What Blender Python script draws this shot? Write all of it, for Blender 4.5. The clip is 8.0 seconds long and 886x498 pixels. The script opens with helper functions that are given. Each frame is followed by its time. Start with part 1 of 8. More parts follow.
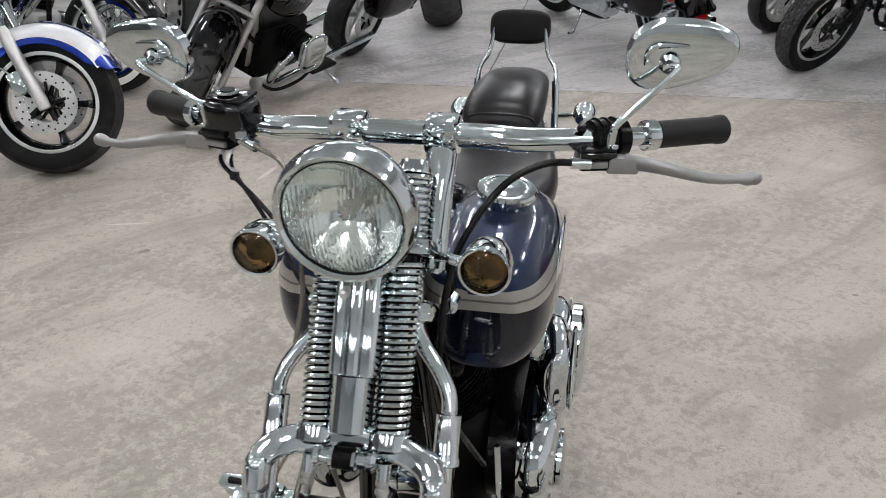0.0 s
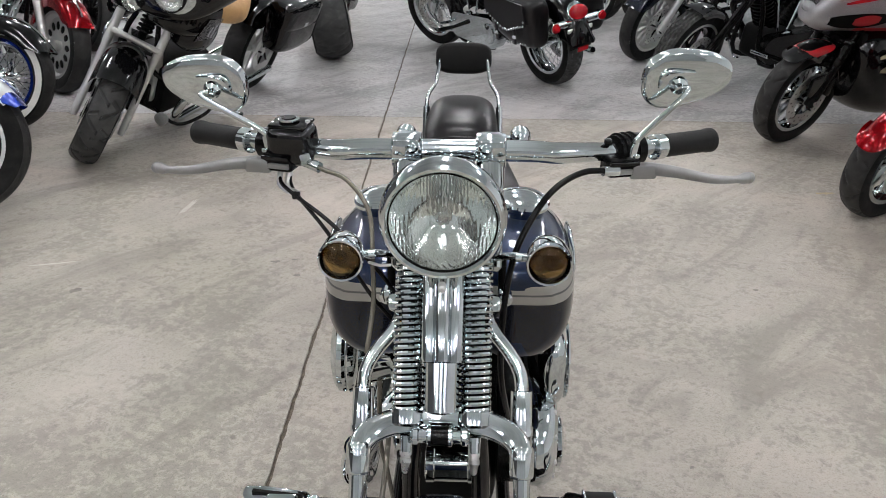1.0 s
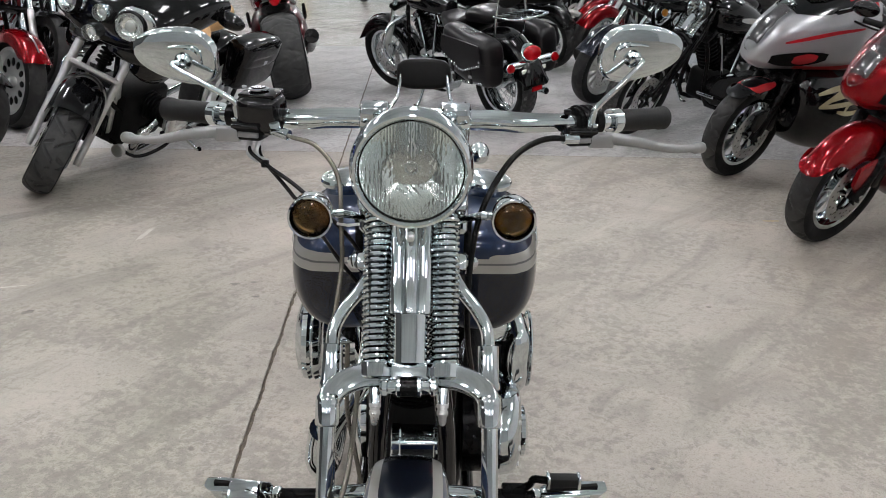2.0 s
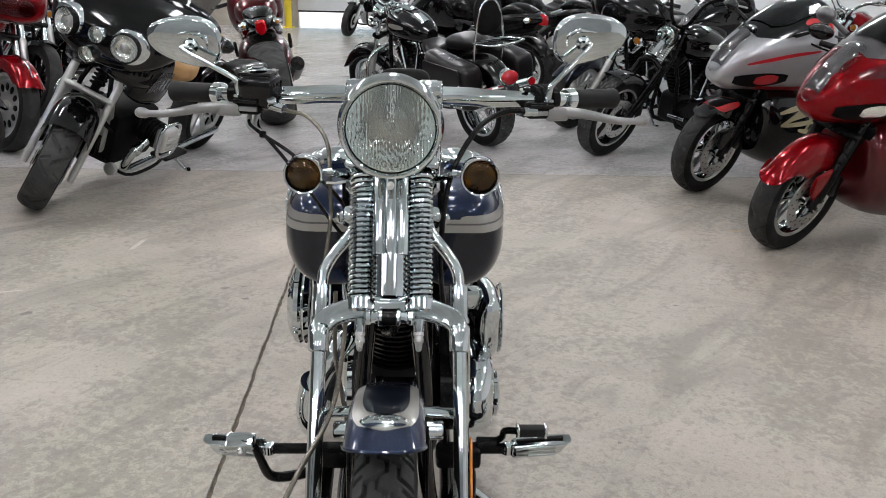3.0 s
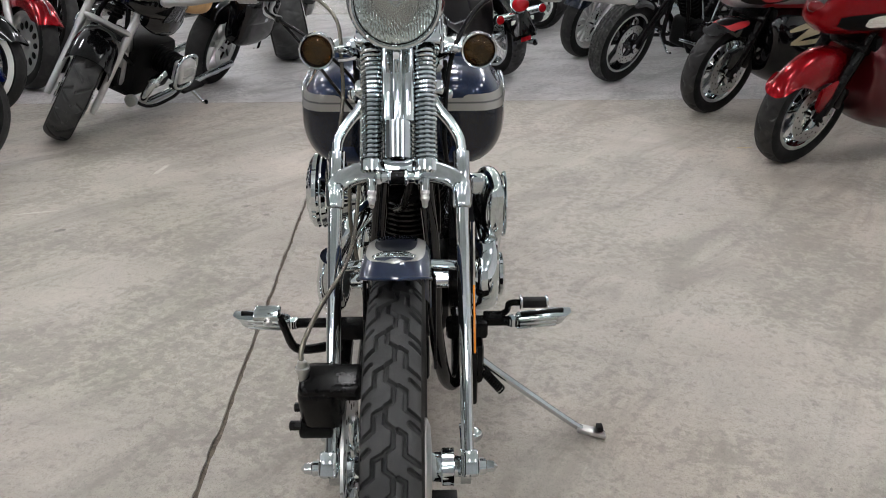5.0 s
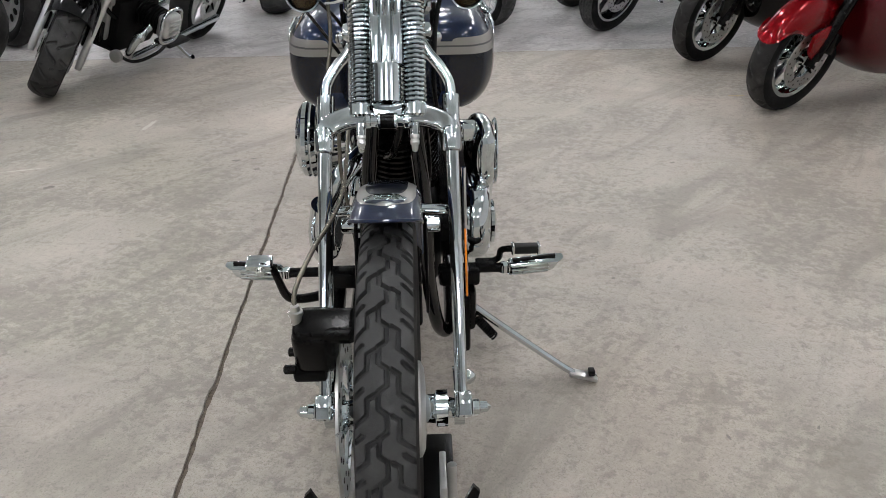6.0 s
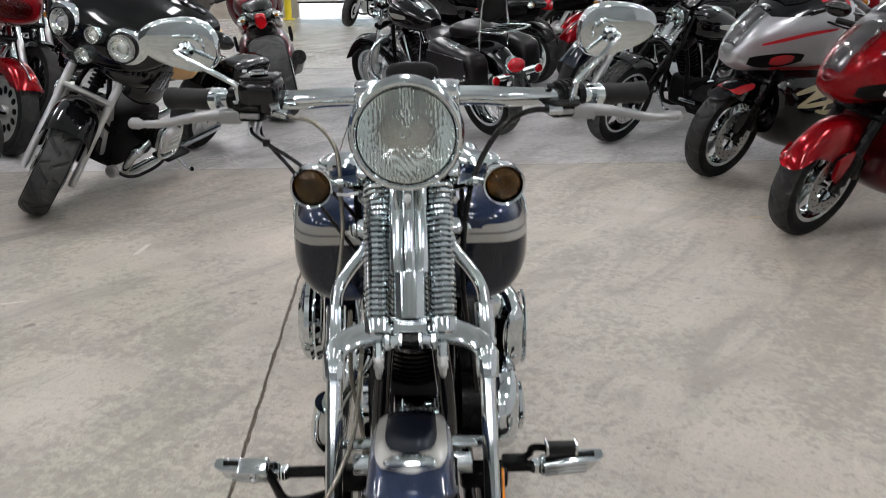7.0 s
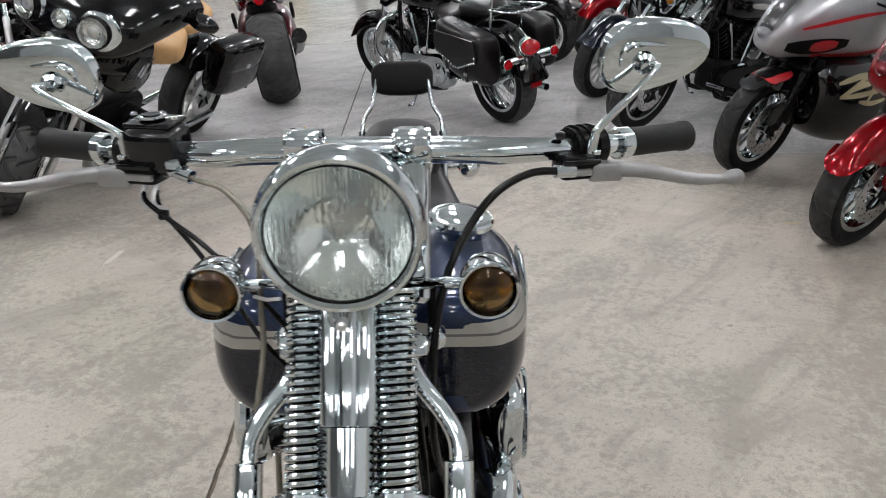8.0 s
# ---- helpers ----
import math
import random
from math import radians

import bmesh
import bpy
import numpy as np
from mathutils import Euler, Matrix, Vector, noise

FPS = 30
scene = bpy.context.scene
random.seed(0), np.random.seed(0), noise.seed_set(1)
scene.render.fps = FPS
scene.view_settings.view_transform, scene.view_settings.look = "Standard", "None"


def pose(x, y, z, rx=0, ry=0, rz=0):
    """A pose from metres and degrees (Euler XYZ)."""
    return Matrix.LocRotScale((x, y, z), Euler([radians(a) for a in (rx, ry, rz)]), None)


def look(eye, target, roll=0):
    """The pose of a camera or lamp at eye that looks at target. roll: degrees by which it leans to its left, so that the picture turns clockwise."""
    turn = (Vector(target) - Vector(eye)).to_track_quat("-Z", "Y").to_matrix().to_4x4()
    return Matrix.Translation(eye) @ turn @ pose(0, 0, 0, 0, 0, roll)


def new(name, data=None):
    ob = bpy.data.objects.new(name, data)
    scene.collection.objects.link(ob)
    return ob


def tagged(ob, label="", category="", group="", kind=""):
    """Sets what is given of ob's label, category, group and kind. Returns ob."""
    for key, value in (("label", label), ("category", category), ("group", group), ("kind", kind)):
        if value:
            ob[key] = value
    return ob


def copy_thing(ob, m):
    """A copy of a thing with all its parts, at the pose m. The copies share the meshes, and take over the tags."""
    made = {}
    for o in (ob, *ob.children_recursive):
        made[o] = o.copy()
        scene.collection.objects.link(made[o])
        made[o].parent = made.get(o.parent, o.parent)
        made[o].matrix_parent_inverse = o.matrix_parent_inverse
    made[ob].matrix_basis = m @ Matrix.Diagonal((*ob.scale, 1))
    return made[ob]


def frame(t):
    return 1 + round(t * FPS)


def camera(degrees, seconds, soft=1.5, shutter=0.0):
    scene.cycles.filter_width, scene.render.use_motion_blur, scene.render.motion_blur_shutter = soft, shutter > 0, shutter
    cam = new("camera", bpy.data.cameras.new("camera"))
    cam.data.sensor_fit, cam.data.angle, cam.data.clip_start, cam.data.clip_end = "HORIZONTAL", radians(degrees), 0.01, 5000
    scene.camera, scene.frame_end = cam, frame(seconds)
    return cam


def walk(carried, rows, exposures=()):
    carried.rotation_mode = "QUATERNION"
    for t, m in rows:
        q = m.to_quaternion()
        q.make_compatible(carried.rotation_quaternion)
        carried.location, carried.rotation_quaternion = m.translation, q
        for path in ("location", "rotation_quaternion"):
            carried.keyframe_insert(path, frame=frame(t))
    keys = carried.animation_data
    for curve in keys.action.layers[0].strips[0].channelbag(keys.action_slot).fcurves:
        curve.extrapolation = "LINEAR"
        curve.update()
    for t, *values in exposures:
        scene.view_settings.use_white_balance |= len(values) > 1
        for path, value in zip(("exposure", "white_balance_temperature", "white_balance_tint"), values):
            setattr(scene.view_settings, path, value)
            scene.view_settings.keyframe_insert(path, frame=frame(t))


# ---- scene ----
cam = camera(57.7, 8.0, soft=0.65, shutter=0.3)
PATH = [
    (0, (0.281, -0.827, 1.469), (-0.108, 0.898, 0.534), -1.4),
    (0.5, (0.149, -0.965, 1.5), (-0.085, 0.801, 0.59), -0.2),
    (1, (0.038, -1.008, 1.504), (-0.034, 0.791, 0.633), 0.2),
    (1.5, (0.029, -1.047, 1.468), (-0.016, 0.772, 0.638), 0.3),
    (1.7, (0.027, -1.068, 1.434), (0.017, 0.767, 0.639), 0.8),
    (2.8, (0.023, -1.228, 1.328), (0.096, 0.656, 0.661), 1.3),
    (3, (0.037, -1.303, 1.325), (0.11, 0.584, 0.665), 1.3),
    (3.5, (0.047, -1.421, 1.333), (0.104, 0.476, 0.702), 0.9),
    (4, (0.043, -1.433, 1.325), (0.088, 0.466, 0.698), 0.5),
    (4.5, (0.045, -1.451, 1.273), (0.081, 0.415, 0.553), -0.1),
    (4.7, (0.054, -1.467, 1.255), (0.083, 0.389, 0.508), -0.1),
    (6, (0.059, -1.489, 1.215), (0.104, 0.307, 0.336), -0.8),
    (6.5, (0.054, -1.457, 1.24), (0.105, 0.334, 0.351), -1.1),
    (7, (0.017, -1.188, 1.329), (0.073, 0.689, 0.64), -0.5),
    (7.5, (0.002, -0.91, 1.35), (0.05, 0.97, 0.669), -0.3),
    (8, (0.091, -0.774, 1.36), (0.107, 1.078, 0.603), -0.5),
]
walk(cam, [(t, look(eye, target, roll)) for t, eye, target, roll in PATH], ((0, 0.06), (1.5, 0.07), (3.0, 0.05), (4.5, 0.04), (6.0, -0.03), (6.5, 0.02), (7.0, 0.05), (7.5, 0.08), (8.0, 0.08)))

# ---- world and light ----
world = bpy.data.worlds.new("world")
scene.world = world
world.use_nodes = True
wn = world.node_tree.nodes
sky = wn.new("ShaderNodeTexSky")
sky.sky_type = "NISHITA"
sky.sun_disc = False
sky.sun_elevation = radians(40)
sky.sun_rotation = radians(200)
wn["Background"].inputs["Strength"].default_value = 0.15
world.node_tree.links.new(sky.outputs["Color"], wn["Background"].inputs["Color"])

ROOM_X0, ROOM_X1, ROOM_Y0, ROOM_Y1, ROOM_H = -9.0, 6.2, -9.0, 17.6, 4.6
DOOR_X0, DOOR_X1, DOOR_GAP = -2.62, 0.9, 0.36
LAMP_XS = (-7.2, -3.6, 0.0, 3.6)
LAMP_YS = (-7.0, -3.2, 0.6, 4.2, 7.8, 11.4, 15.0)


# ---- mesh building ----
class Geo:
    """Collects vertices and faces of one part."""

    def __init__(self):
        self.v, self.f = [], []

    def add(self, verts, faces):
        n = len(self.v)
        self.v.extend(Vector(p) for p in verts)
        self.f.extend(tuple(i + n for i in face) for face in faces)
        return self

    def grid(self, rings, closed=True, loop=False, cap0=False, cap1=False):
        m, k = len(rings), len(rings[0])
        faces = []
        for i in range(m if loop else m - 1):
            a, b = i * k, ((i + 1) % m) * k
            for j in range(k if closed else k - 1):
                jj = (j + 1) % k
                faces.append((a + j, a + jj, b + jj, b + j))
        if cap0:
            faces.append(tuple(reversed(range(k))))
        if cap1:
            faces.append(tuple((m - 1) * k + j for j in range(k)))
        return self.add([p for r in rings for p in r], faces)

    def tube(self, pts, r, seg=12, smooth=0, caps=True, loop=False):
        pts = [Vector(p) for p in pts]
        rs = list(r) if isinstance(r, (list, tuple)) else [r] * len(pts)
        if smooth:
            pts, rs = curve(pts, rs, smooth)
        rings, n = [], None
        for i, p in enumerate(pts):
            if loop:
                d = pts[(i + 1) % len(pts)] - pts[i - 1]
            else:
                d = pts[min(i + 1, len(pts) - 1)] - pts[max(i - 1, 0)]
            d.normalize()
            if n is None:
                n = d.orthogonal().normalized()
            n = (n - d * n.dot(d)).normalized()
            b = d.cross(n)
            rings.append([p + (n * math.cos(a) + b * math.sin(a)) * rs[i] for a in (2 * math.pi * j / seg for j in range(seg))])
        return self.grid(rings, loop=loop, cap0=caps and not loop, cap1=caps and not loop)

    def lathe(self, profile, c=(0, 0, 0), axis=(0, 0, 1), seg=32, loop=False, caps=True, arc=None):
        """profile: (distance along the axis, radius)."""
        axis, c = Vector(axis).normalized(), Vector(c)
        n = axis.orthogonal().normalized()
        b = axis.cross(n)
        rings = []
        for h, r in profile:
            r = max(r, 1e-4)
            rings.append([c + axis * h + (n * math.cos(a) + b * math.sin(a)) * r for a in (2 * math.pi * j / seg for j in range(seg))])
        return self.grid(rings, loop=loop, cap0=caps and not loop, cap1=caps and not loop)

    def box(self, c, size, bevel=0.004, rot=(0, 0, 0), seg=2):
        bm = bmesh.new()
        bmesh.ops.create_cube(bm, size=1)
        bmesh.ops.scale(bm, vec=Vector(size), verts=bm.verts)
        if bevel:
            bmesh.ops.bevel(bm, geom=list(bm.edges), offset=min(bevel, min(size) * 0.45), segments=seg, affect="EDGES", profile=0.5)
        m = Matrix.Translation(c) @ Euler([radians(a) for a in rot]).to_matrix().to_4x4()
        bm.verts.ensure_lookup_table()
        self.add([m @ v.co for v in bm.verts], [[v.index for v in f.verts] for f in bm.faces])
        bm.free()
        return self

    def ball(self, c, r, seg=20, rings=12, rot=(0, 0, 0)):
        r = Vector(r) if isinstance(r, (tuple, list)) else Vector((r, r, r))
        m = Matrix.Translation(c) @ Euler([radians(a) for a in rot]).to_matrix().to_4x4()
        rows = []
        for i in range(rings + 1):
            t = math.pi * min(max(i / rings, 0.004), 0.996)
            rows.append([m @ Vector((r.x * math.sin(t) * math.cos(2 * math.pi * j / seg), r.y * math.sin(t) * math.sin(2 * math.pi * j / seg), r.z * math.cos(t))) for j in range(seg)])
        return self.grid(rows, cap0=True, cap1=True)

    def loft(self, sections, seg=28, power=2.4, cap0=True, cap1=True):
        """sections along y: (y, x, z, half width, half height)."""
        rings = []
        for y, x, z, w, h in sections:
            ring = []
            for j in range(seg):
                a = 2 * math.pi * j / seg
                ca, sa = math.cos(a), math.sin(a)
                ring.append(Vector((x + w * math.copysign(abs(ca) ** (2 / power), ca), y, z + h * math.copysign(abs(sa) ** (2 / power), sa))))
            rings.append(ring)
        return self.grid(rings, cap0=cap0, cap1=cap1)

    def helix(self, a, b, radius, wire, turns, seg=8, steps=22):
        a, b = Vector(a), Vector(b)
        d = (b - a).normalized()
        n = d.orthogonal().normalized()
        m = d.cross(n)
        k = int(turns * steps)
        return self.tube([a + (b - a) * (i / k) + (n * math.cos(2 * math.pi * i / steps) + m * math.sin(2 * math.pi * i / steps)) * radius for i in range(k + 1)], wire, seg)

    def plate(self, outline, y0, y1, plane="xz"):
        """A plate of the given outline, pulled along the third axis from y0 to y1."""
        rings = []
        for t in (y0, y1):
            rings.append([Vector((p[0], t, p[1])) if plane == "xz" else Vector((t, p[0], p[1])) if plane == "yz" else Vector((p[0], p[1], t)) for p in outline])
        return self.grid(rings, cap0=True, cap1=True)

    def moved(self, m):
        self.v = [m @ p for p in self.v]
        return self


def curve(pts, rs, steps):
    """Catmull-Rom through the points."""
    out, outr = [], []
    n = len(pts)
    for i in range(n - 1):
        p0, p1, p2, p3 = pts[max(i - 1, 0)], pts[i], pts[i + 1], pts[min(i + 2, n - 1)]
        for s in range(steps):
            t = s / steps
            out.append(0.5 * ((2 * p1) + (p2 - p0) * t + (2 * p0 - 5 * p1 + 4 * p2 - p3) * t * t + (3 * p1 - p0 - 3 * p2 + p3) * t ** 3))
            outr.append(rs[i] + (rs[i + 1] - rs[i]) * t)
    return out + [pts[-1]], outr + [rs[-1]]


def smooth_rows(rows, steps):
    """Catmull-Rom through rows of numbers."""
    out = []
    for i in range(len(rows) - 1):
        r0, r1, r2, r3 = rows[max(i - 1, 0)], rows[i], rows[i + 1], rows[min(i + 2, len(rows) - 1)]
        for s in range(steps):
            t = s / steps
            out.append(tuple(0.5 * (2 * b + (c - a) * t + (2 * a - 5 * b + 4 * c - d) * t * t + (3 * b - a - 3 * c + d) * t ** 3) for a, b, c, d in zip(r0, r1, r2, r3)))
    return out + [tuple(rows[-1])]


def mesh_of(name, geo, mat, sharp=38):
    me = bpy.data.meshes.new(name)
    me.from_pydata([tuple(p) for p in geo.v], [], geo.f)
    me.polygons.foreach_set("use_smooth", [True] * len(me.polygons))
    me.set_sharp_from_angle(angle=radians(sharp))
    me.materials.append(mat)
    bm = bmesh.new()
    bm.from_mesh(me)
    bmesh.ops.recalc_face_normals(bm, faces=bm.faces)
    bm.to_mesh(me)
    bm.free()
    return me


STEER = [None]


def part(name, geo, mat, parent, label="", sharp=38):
    """One mesh under a thing or under a part; turned with the bars while STEER is set."""
    if STEER[0] is not None:
        geo.moved(STEER[0])
    ob = new(name, mesh_of(name, geo, mat, sharp))
    ob.parent = parent
    if label:
        tagged(ob, label)
    return ob


def thing(name, label, category, m=None, group="", kind=""):
    ob = new(name)
    ob.empty_display_size = 0.1
    if m is not None:
        ob.matrix_basis = m
    return tagged(ob, label, category, group, kind)


def solid(name, geo, mat, label, category, m=None, group="", kind="", sharp=38):
    ob = new(name, mesh_of(name, geo, mat, sharp))
    if m is not None:
        ob.matrix_basis = m
    return tagged(ob, label, category, group, kind)


# ---- materials ----
def node_mat(name):
    m = bpy.data.materials.new(name)
    m.use_nodes = True
    return m, m.node_tree.nodes, m.node_tree.links, m.node_tree.nodes["Principled BSDF"]


def noise_node(ns, ln, scale, detail=4, rough=0.55, coord=None, warp=0.0):
    n = ns.new("ShaderNodeTexNoise")
    n.inputs["Scale"].default_value = scale
    n.inputs["Detail"].default_value = detail
    n.inputs["Roughness"].default_value = rough
    n.inputs["Distortion"].default_value = warp
    if coord is not None:
        ln.new(coord, n.inputs["Vector"])
    return n.outputs["Fac"]


def ramp(ns, ln, src, stops):
    r = ns.new("ShaderNodeValToRGB")
    els = r.color_ramp.elements
    while len(els) < len(stops):
        els.new(0.5)
    for e, (p, c) in zip(els, stops):
        e.position = p
        e.color = (*c, 1) if isinstance(c, (tuple, list)) else (c, c, c, 1)
    ln.new(src, r.inputs["Fac"])
    return r.outputs["Color"]


def mixed(ns, ln, fac, a, b, mode="MIX"):
    n = ns.new("ShaderNodeMix")
    n.data_type, n.blend_type = "RGBA", mode
    for sock, val in ((n.inputs[0], fac), (n.inputs[6], a), (n.inputs[7], b)):
        if isinstance(val, (int, float)):
            sock.default_value = val
        elif isinstance(val, tuple):
            sock.default_value = (*val, 1)
        else:
            ln.new(val, sock)
    return n.outputs[2]


def paint(name, color, rough=0.3, metal=0.0, coat=0.0, var=0.12, scale=9.0, fine=160.0, bump=0.0, rough_var=0.08, spec=0.5, dust=0.0):
    """A surface with colour and gloss varied at two scales, and fine relief."""
    m, ns, ln, bsdf = node_mat(name)
    co = ns.new("ShaderNodeTexCoord").outputs["Object"]
    big = noise_node(ns, ln, scale, 4, 0.6, co, 0.4)
    small = noise_node(ns, ln, fine, 3, 0.6, co)
    lo = tuple(max(0.0, c * (1 - var)) for c in color)
    hi = tuple(min(1.0, c * (1 + var)) for c in color)
    base = ramp(ns, ln, big, [(0.3, lo), (0.7, hi)])
    base = mixed(ns, ln, ramp(ns, ln, small, [(0.35, 0.0), (0.75, min(1.0, var * 1.6))]), base, tuple(c * 0.8 for c in color))
    if dust:
        base = mixed(ns, ln, ramp(ns, ln, big, [(0.5, 0.0), (0.85, dust)]), base, (0.32, 0.30, 0.27))
    ln.new(base, bsdf.inputs["Base Color"])
    mul = ns.new("ShaderNodeMapRange")
    mul.inputs["To Min"].default_value = max(0.01, rough - rough_var)
    mul.inputs["To Max"].default_value = min(1.0, rough + rough_var)
    ln.new(noise_node(ns, ln, scale * 2.3, 5, 0.65, co), mul.inputs["Value"])
    ln.new(mul.outputs["Result"], bsdf.inputs["Roughness"])
    bsdf.inputs["Metallic"].default_value = metal
    bsdf.inputs["Specular IOR Level"].default_value = spec
    if coat:
        bsdf.inputs["Coat Weight"].default_value = coat
        bsdf.inputs["Coat Roughness"].default_value = 0.04
    if bump:
        b = ns.new("ShaderNodeBump")
        b.inputs["Strength"].default_value = bump
        b.inputs["Distance"].default_value = 0.002
        ln.new(small, b.inputs["Height"])
        ln.new(b.outputs["Normal"], bsdf.inputs["Normal"])
    return m


def flake(name, color, rough=0.32, dark=0.5, coat=1.0):
    """Metallic car paint under clear lacquer."""
    m, ns, ln, bsdf = node_mat(name)
    co = ns.new("ShaderNodeTexCoord").outputs["Object"]
    v = ns.new("ShaderNodeTexVoronoi")
    v.inputs["Scale"].default_value = 900
    ln.new(co, v.inputs["Vector"])
    base = mixed(ns, ln, ramp(ns, ln, v.outputs["Color"], [(0.2, 0.0), (0.9, 1.0)]), tuple(c * dark for c in color), tuple(min(1, c * 1.3) for c in color))
    base = mixed(ns, ln, ramp(ns, ln, noise_node(ns, ln, 6, 4, 0.6, co), [(0.4, 0.0), (0.8, 0.25)]), base, tuple(c * 0.6 for c in color))
    ln.new(base, bsdf.inputs["Base Color"])
    bsdf.inputs["Metallic"].default_value = 0.55
    bsdf.inputs["Roughness"].default_value = rough
    bsdf.inputs["Specular IOR Level"].default_value = 0.1
    bsdf.inputs["Coat Weight"].default_value = coat
    bsdf.inputs["Coat Roughness"].default_value = 0.03
    return m


def glassy(name, color, rough=0.02, ior=1.45, trans=1.0):
    m, ns, ln, bsdf = node_mat(name)
    bsdf.inputs["Base Color"].default_value = (*color, 1)
    bsdf.inputs["Roughness"].default_value = rough
    bsdf.inputs["IOR"].default_value = ior
    bsdf.inputs["Transmission Weight"].default_value = trans
    return m


def thin_glass(name, tint, gloss=1.0, rough=0.02):
    """A thin pane: lets light straight through, with a surface reflection."""
    m, ns, ln, bsdf = node_mat(name)
    tr, gl, mx, fr = ns.new("ShaderNodeBsdfTransparent"), ns.new("ShaderNodeBsdfGlossy"), ns.new("ShaderNodeMixShader"), ns.new("ShaderNodeFresnel")
    tr.inputs["Color"].default_value = (*tint, 1)
    gl.inputs["Roughness"].default_value = rough
    gl.inputs["Color"].default_value = (gloss, gloss, gloss, 1)
    fr.inputs["IOR"].default_value = 1.45
    ln.new(fr.outputs["Fac"], mx.inputs["Fac"])
    ln.new(tr.outputs["BSDF"], mx.inputs[1])
    ln.new(gl.outputs["BSDF"], mx.inputs[2])
    ln.new(mx.outputs["Shader"], ns["Material Output"].inputs["Surface"])
    return m


def glowing(name, color, strength):
    m, ns, ln, bsdf = node_mat(name)
    bsdf.inputs["Base Color"].default_value = (0.8, 0.8, 0.8, 1)
    bsdf.inputs["Emission Color"].default_value = (*color, 1)
    bsdf.inputs["Emission Strength"].default_value = strength
    return m


CHROME = paint("chrome", (0.64, 0.685, 0.70), 0.04, 1.0, var=0.05, rough_var=0.025, fine=420)
STEEL = paint("brushed_steel", (0.55, 0.55, 0.54), 0.3, 1.0, var=0.1, rough_var=0.1)
ALLOY = paint("cast_alloy", (0.56, 0.56, 0.55), 0.42, 0.9, var=0.1, bump=0.15)
LEVER = paint("polished_lever_alloy", (0.33, 0.33, 0.33), 0.34, 0.75, var=0.08)
RUBBER = paint("tyre_rubber", (0.008, 0.008, 0.008), 0.7, var=0.25, bump=0.25, dust=0.05, spec=0.15)
TREAD = paint("worn_tread_rubber", (0.052, 0.053, 0.053), 0.6, var=0.25, bump=0.35, dust=0.12, spec=0.18)
TREAD_DARK = paint("dark_tread_rubber", (0.026, 0.026, 0.026), 0.6, var=0.25, bump=0.3, dust=0.08, spec=0.25)
GRIP = paint("grip_rubber", (0.014, 0.014, 0.014), 0.55, var=0.2, bump=0.2, spec=0.2)
WHITE_RUBBER = paint("whitewall_rubber", (0.72, 0.71, 0.68), 0.55, var=0.08, dust=0.2)
BLACK_GLOSS = paint("black_gloss_paint", (0.003, 0.003, 0.0035), 0.07, var=0.2, rough_var=0.04, spec=0.5)
BLACK_SATIN = paint("black_satin_paint", (0.004, 0.004, 0.004), 0.24, var=0.25, bump=0.06, dust=0.01, spec=0.15)
BLACK_MATT = paint("black_matt_casting", (0.005, 0.005, 0.005), 0.55, var=0.3, bump=0.25, dust=0.02, spec=0.12)
LEATHER = paint("black_leather", (0.008, 0.007, 0.008), 0.33, var=0.15, fine=300, bump=0.10, rough_var=0.03, spec=0.32)
VINYL = paint("matt_black_vinyl", (0.007, 0.0068, 0.0068), 0.5, var=0.2, fine=330, bump=0.3, spec=0.15)
BLUE = flake("dark_blue_metallic", (0.012, 0.024, 0.064), 0.34, 0.6)
BLUE_DEEP = flake("deep_navy_metallic", (0.006, 0.009, 0.019), 0.34, 0.6)
SILVER_STRIPE = paint("silver_stripe_paint", (0.40, 0.39, 0.36), 0.34, 0.5, coat=0.8, var=0.06)
STRIPE_LINE = paint("grey_pinstripe_paint", (0.13, 0.13, 0.13), 0.34, 0.3, coat=0.8, var=0.05)
RED = flake("candy_red_paint", (0.30, 0.0015, 0.006), 0.20, 0.35, 0.5)
RED_DARK = flake("dark_red_paint", (0.10, 0.004, 0.008), 0.28, 0.45)
SILVER = flake("silver_metallic_paint", (0.45, 0.455, 0.475), 0.30, 0.72)
GREY_FLAKE = flake("grey_metallic_paint", (0.09, 0.085, 0.09), 0.34, 0.7)
WHITE_PAINT = paint("white_gloss_paint", (0.74, 0.75, 0.76), 0.2, coat=1.0, var=0.04)
BLUE_BRIGHT = flake("bright_blue_paint", (0.01, 0.04, 0.34), 0.25, 0.6)
RED_LENS = glassy("red_lens", (0.50, 0.006, 0.012), 0.03, 1.5, 0.30)
AMBER_LENS = glassy("amber_lens", (0.80, 0.33, 0.05), 0.1, 1.45, 0.6)
SMOKE_LENS = thin_glass("smoked_amber_lens", (0.55, 0.43, 0.24))
CLEAR = thin_glass("clear_glass", (0.97, 0.985, 0.98))
SCREEN = thin_glass("tinted_screen", (0.62, 0.63, 0.65))
DARK_SCREEN = thin_glass("dark_tinted_screen", (0.22, 0.22, 0.23))
FLUTE = glassy("fluted_glass", (0.98, 1.0, 0.99), 0.0, 1.5, 1.0)
REFLECTOR = paint("lamp_reflector", (0.88, 0.92, 0.91), 0.08, 1.0, var=0.02, rough_var=0.03)
LAMP_BOWL = paint("indicator_bowl", (0.92, 0.92, 0.90), 0.10, 0.9, var=0.05)
BULB = paint("bulb_shield", (0.50, 0.50, 0.49), 0.22, 1.0)
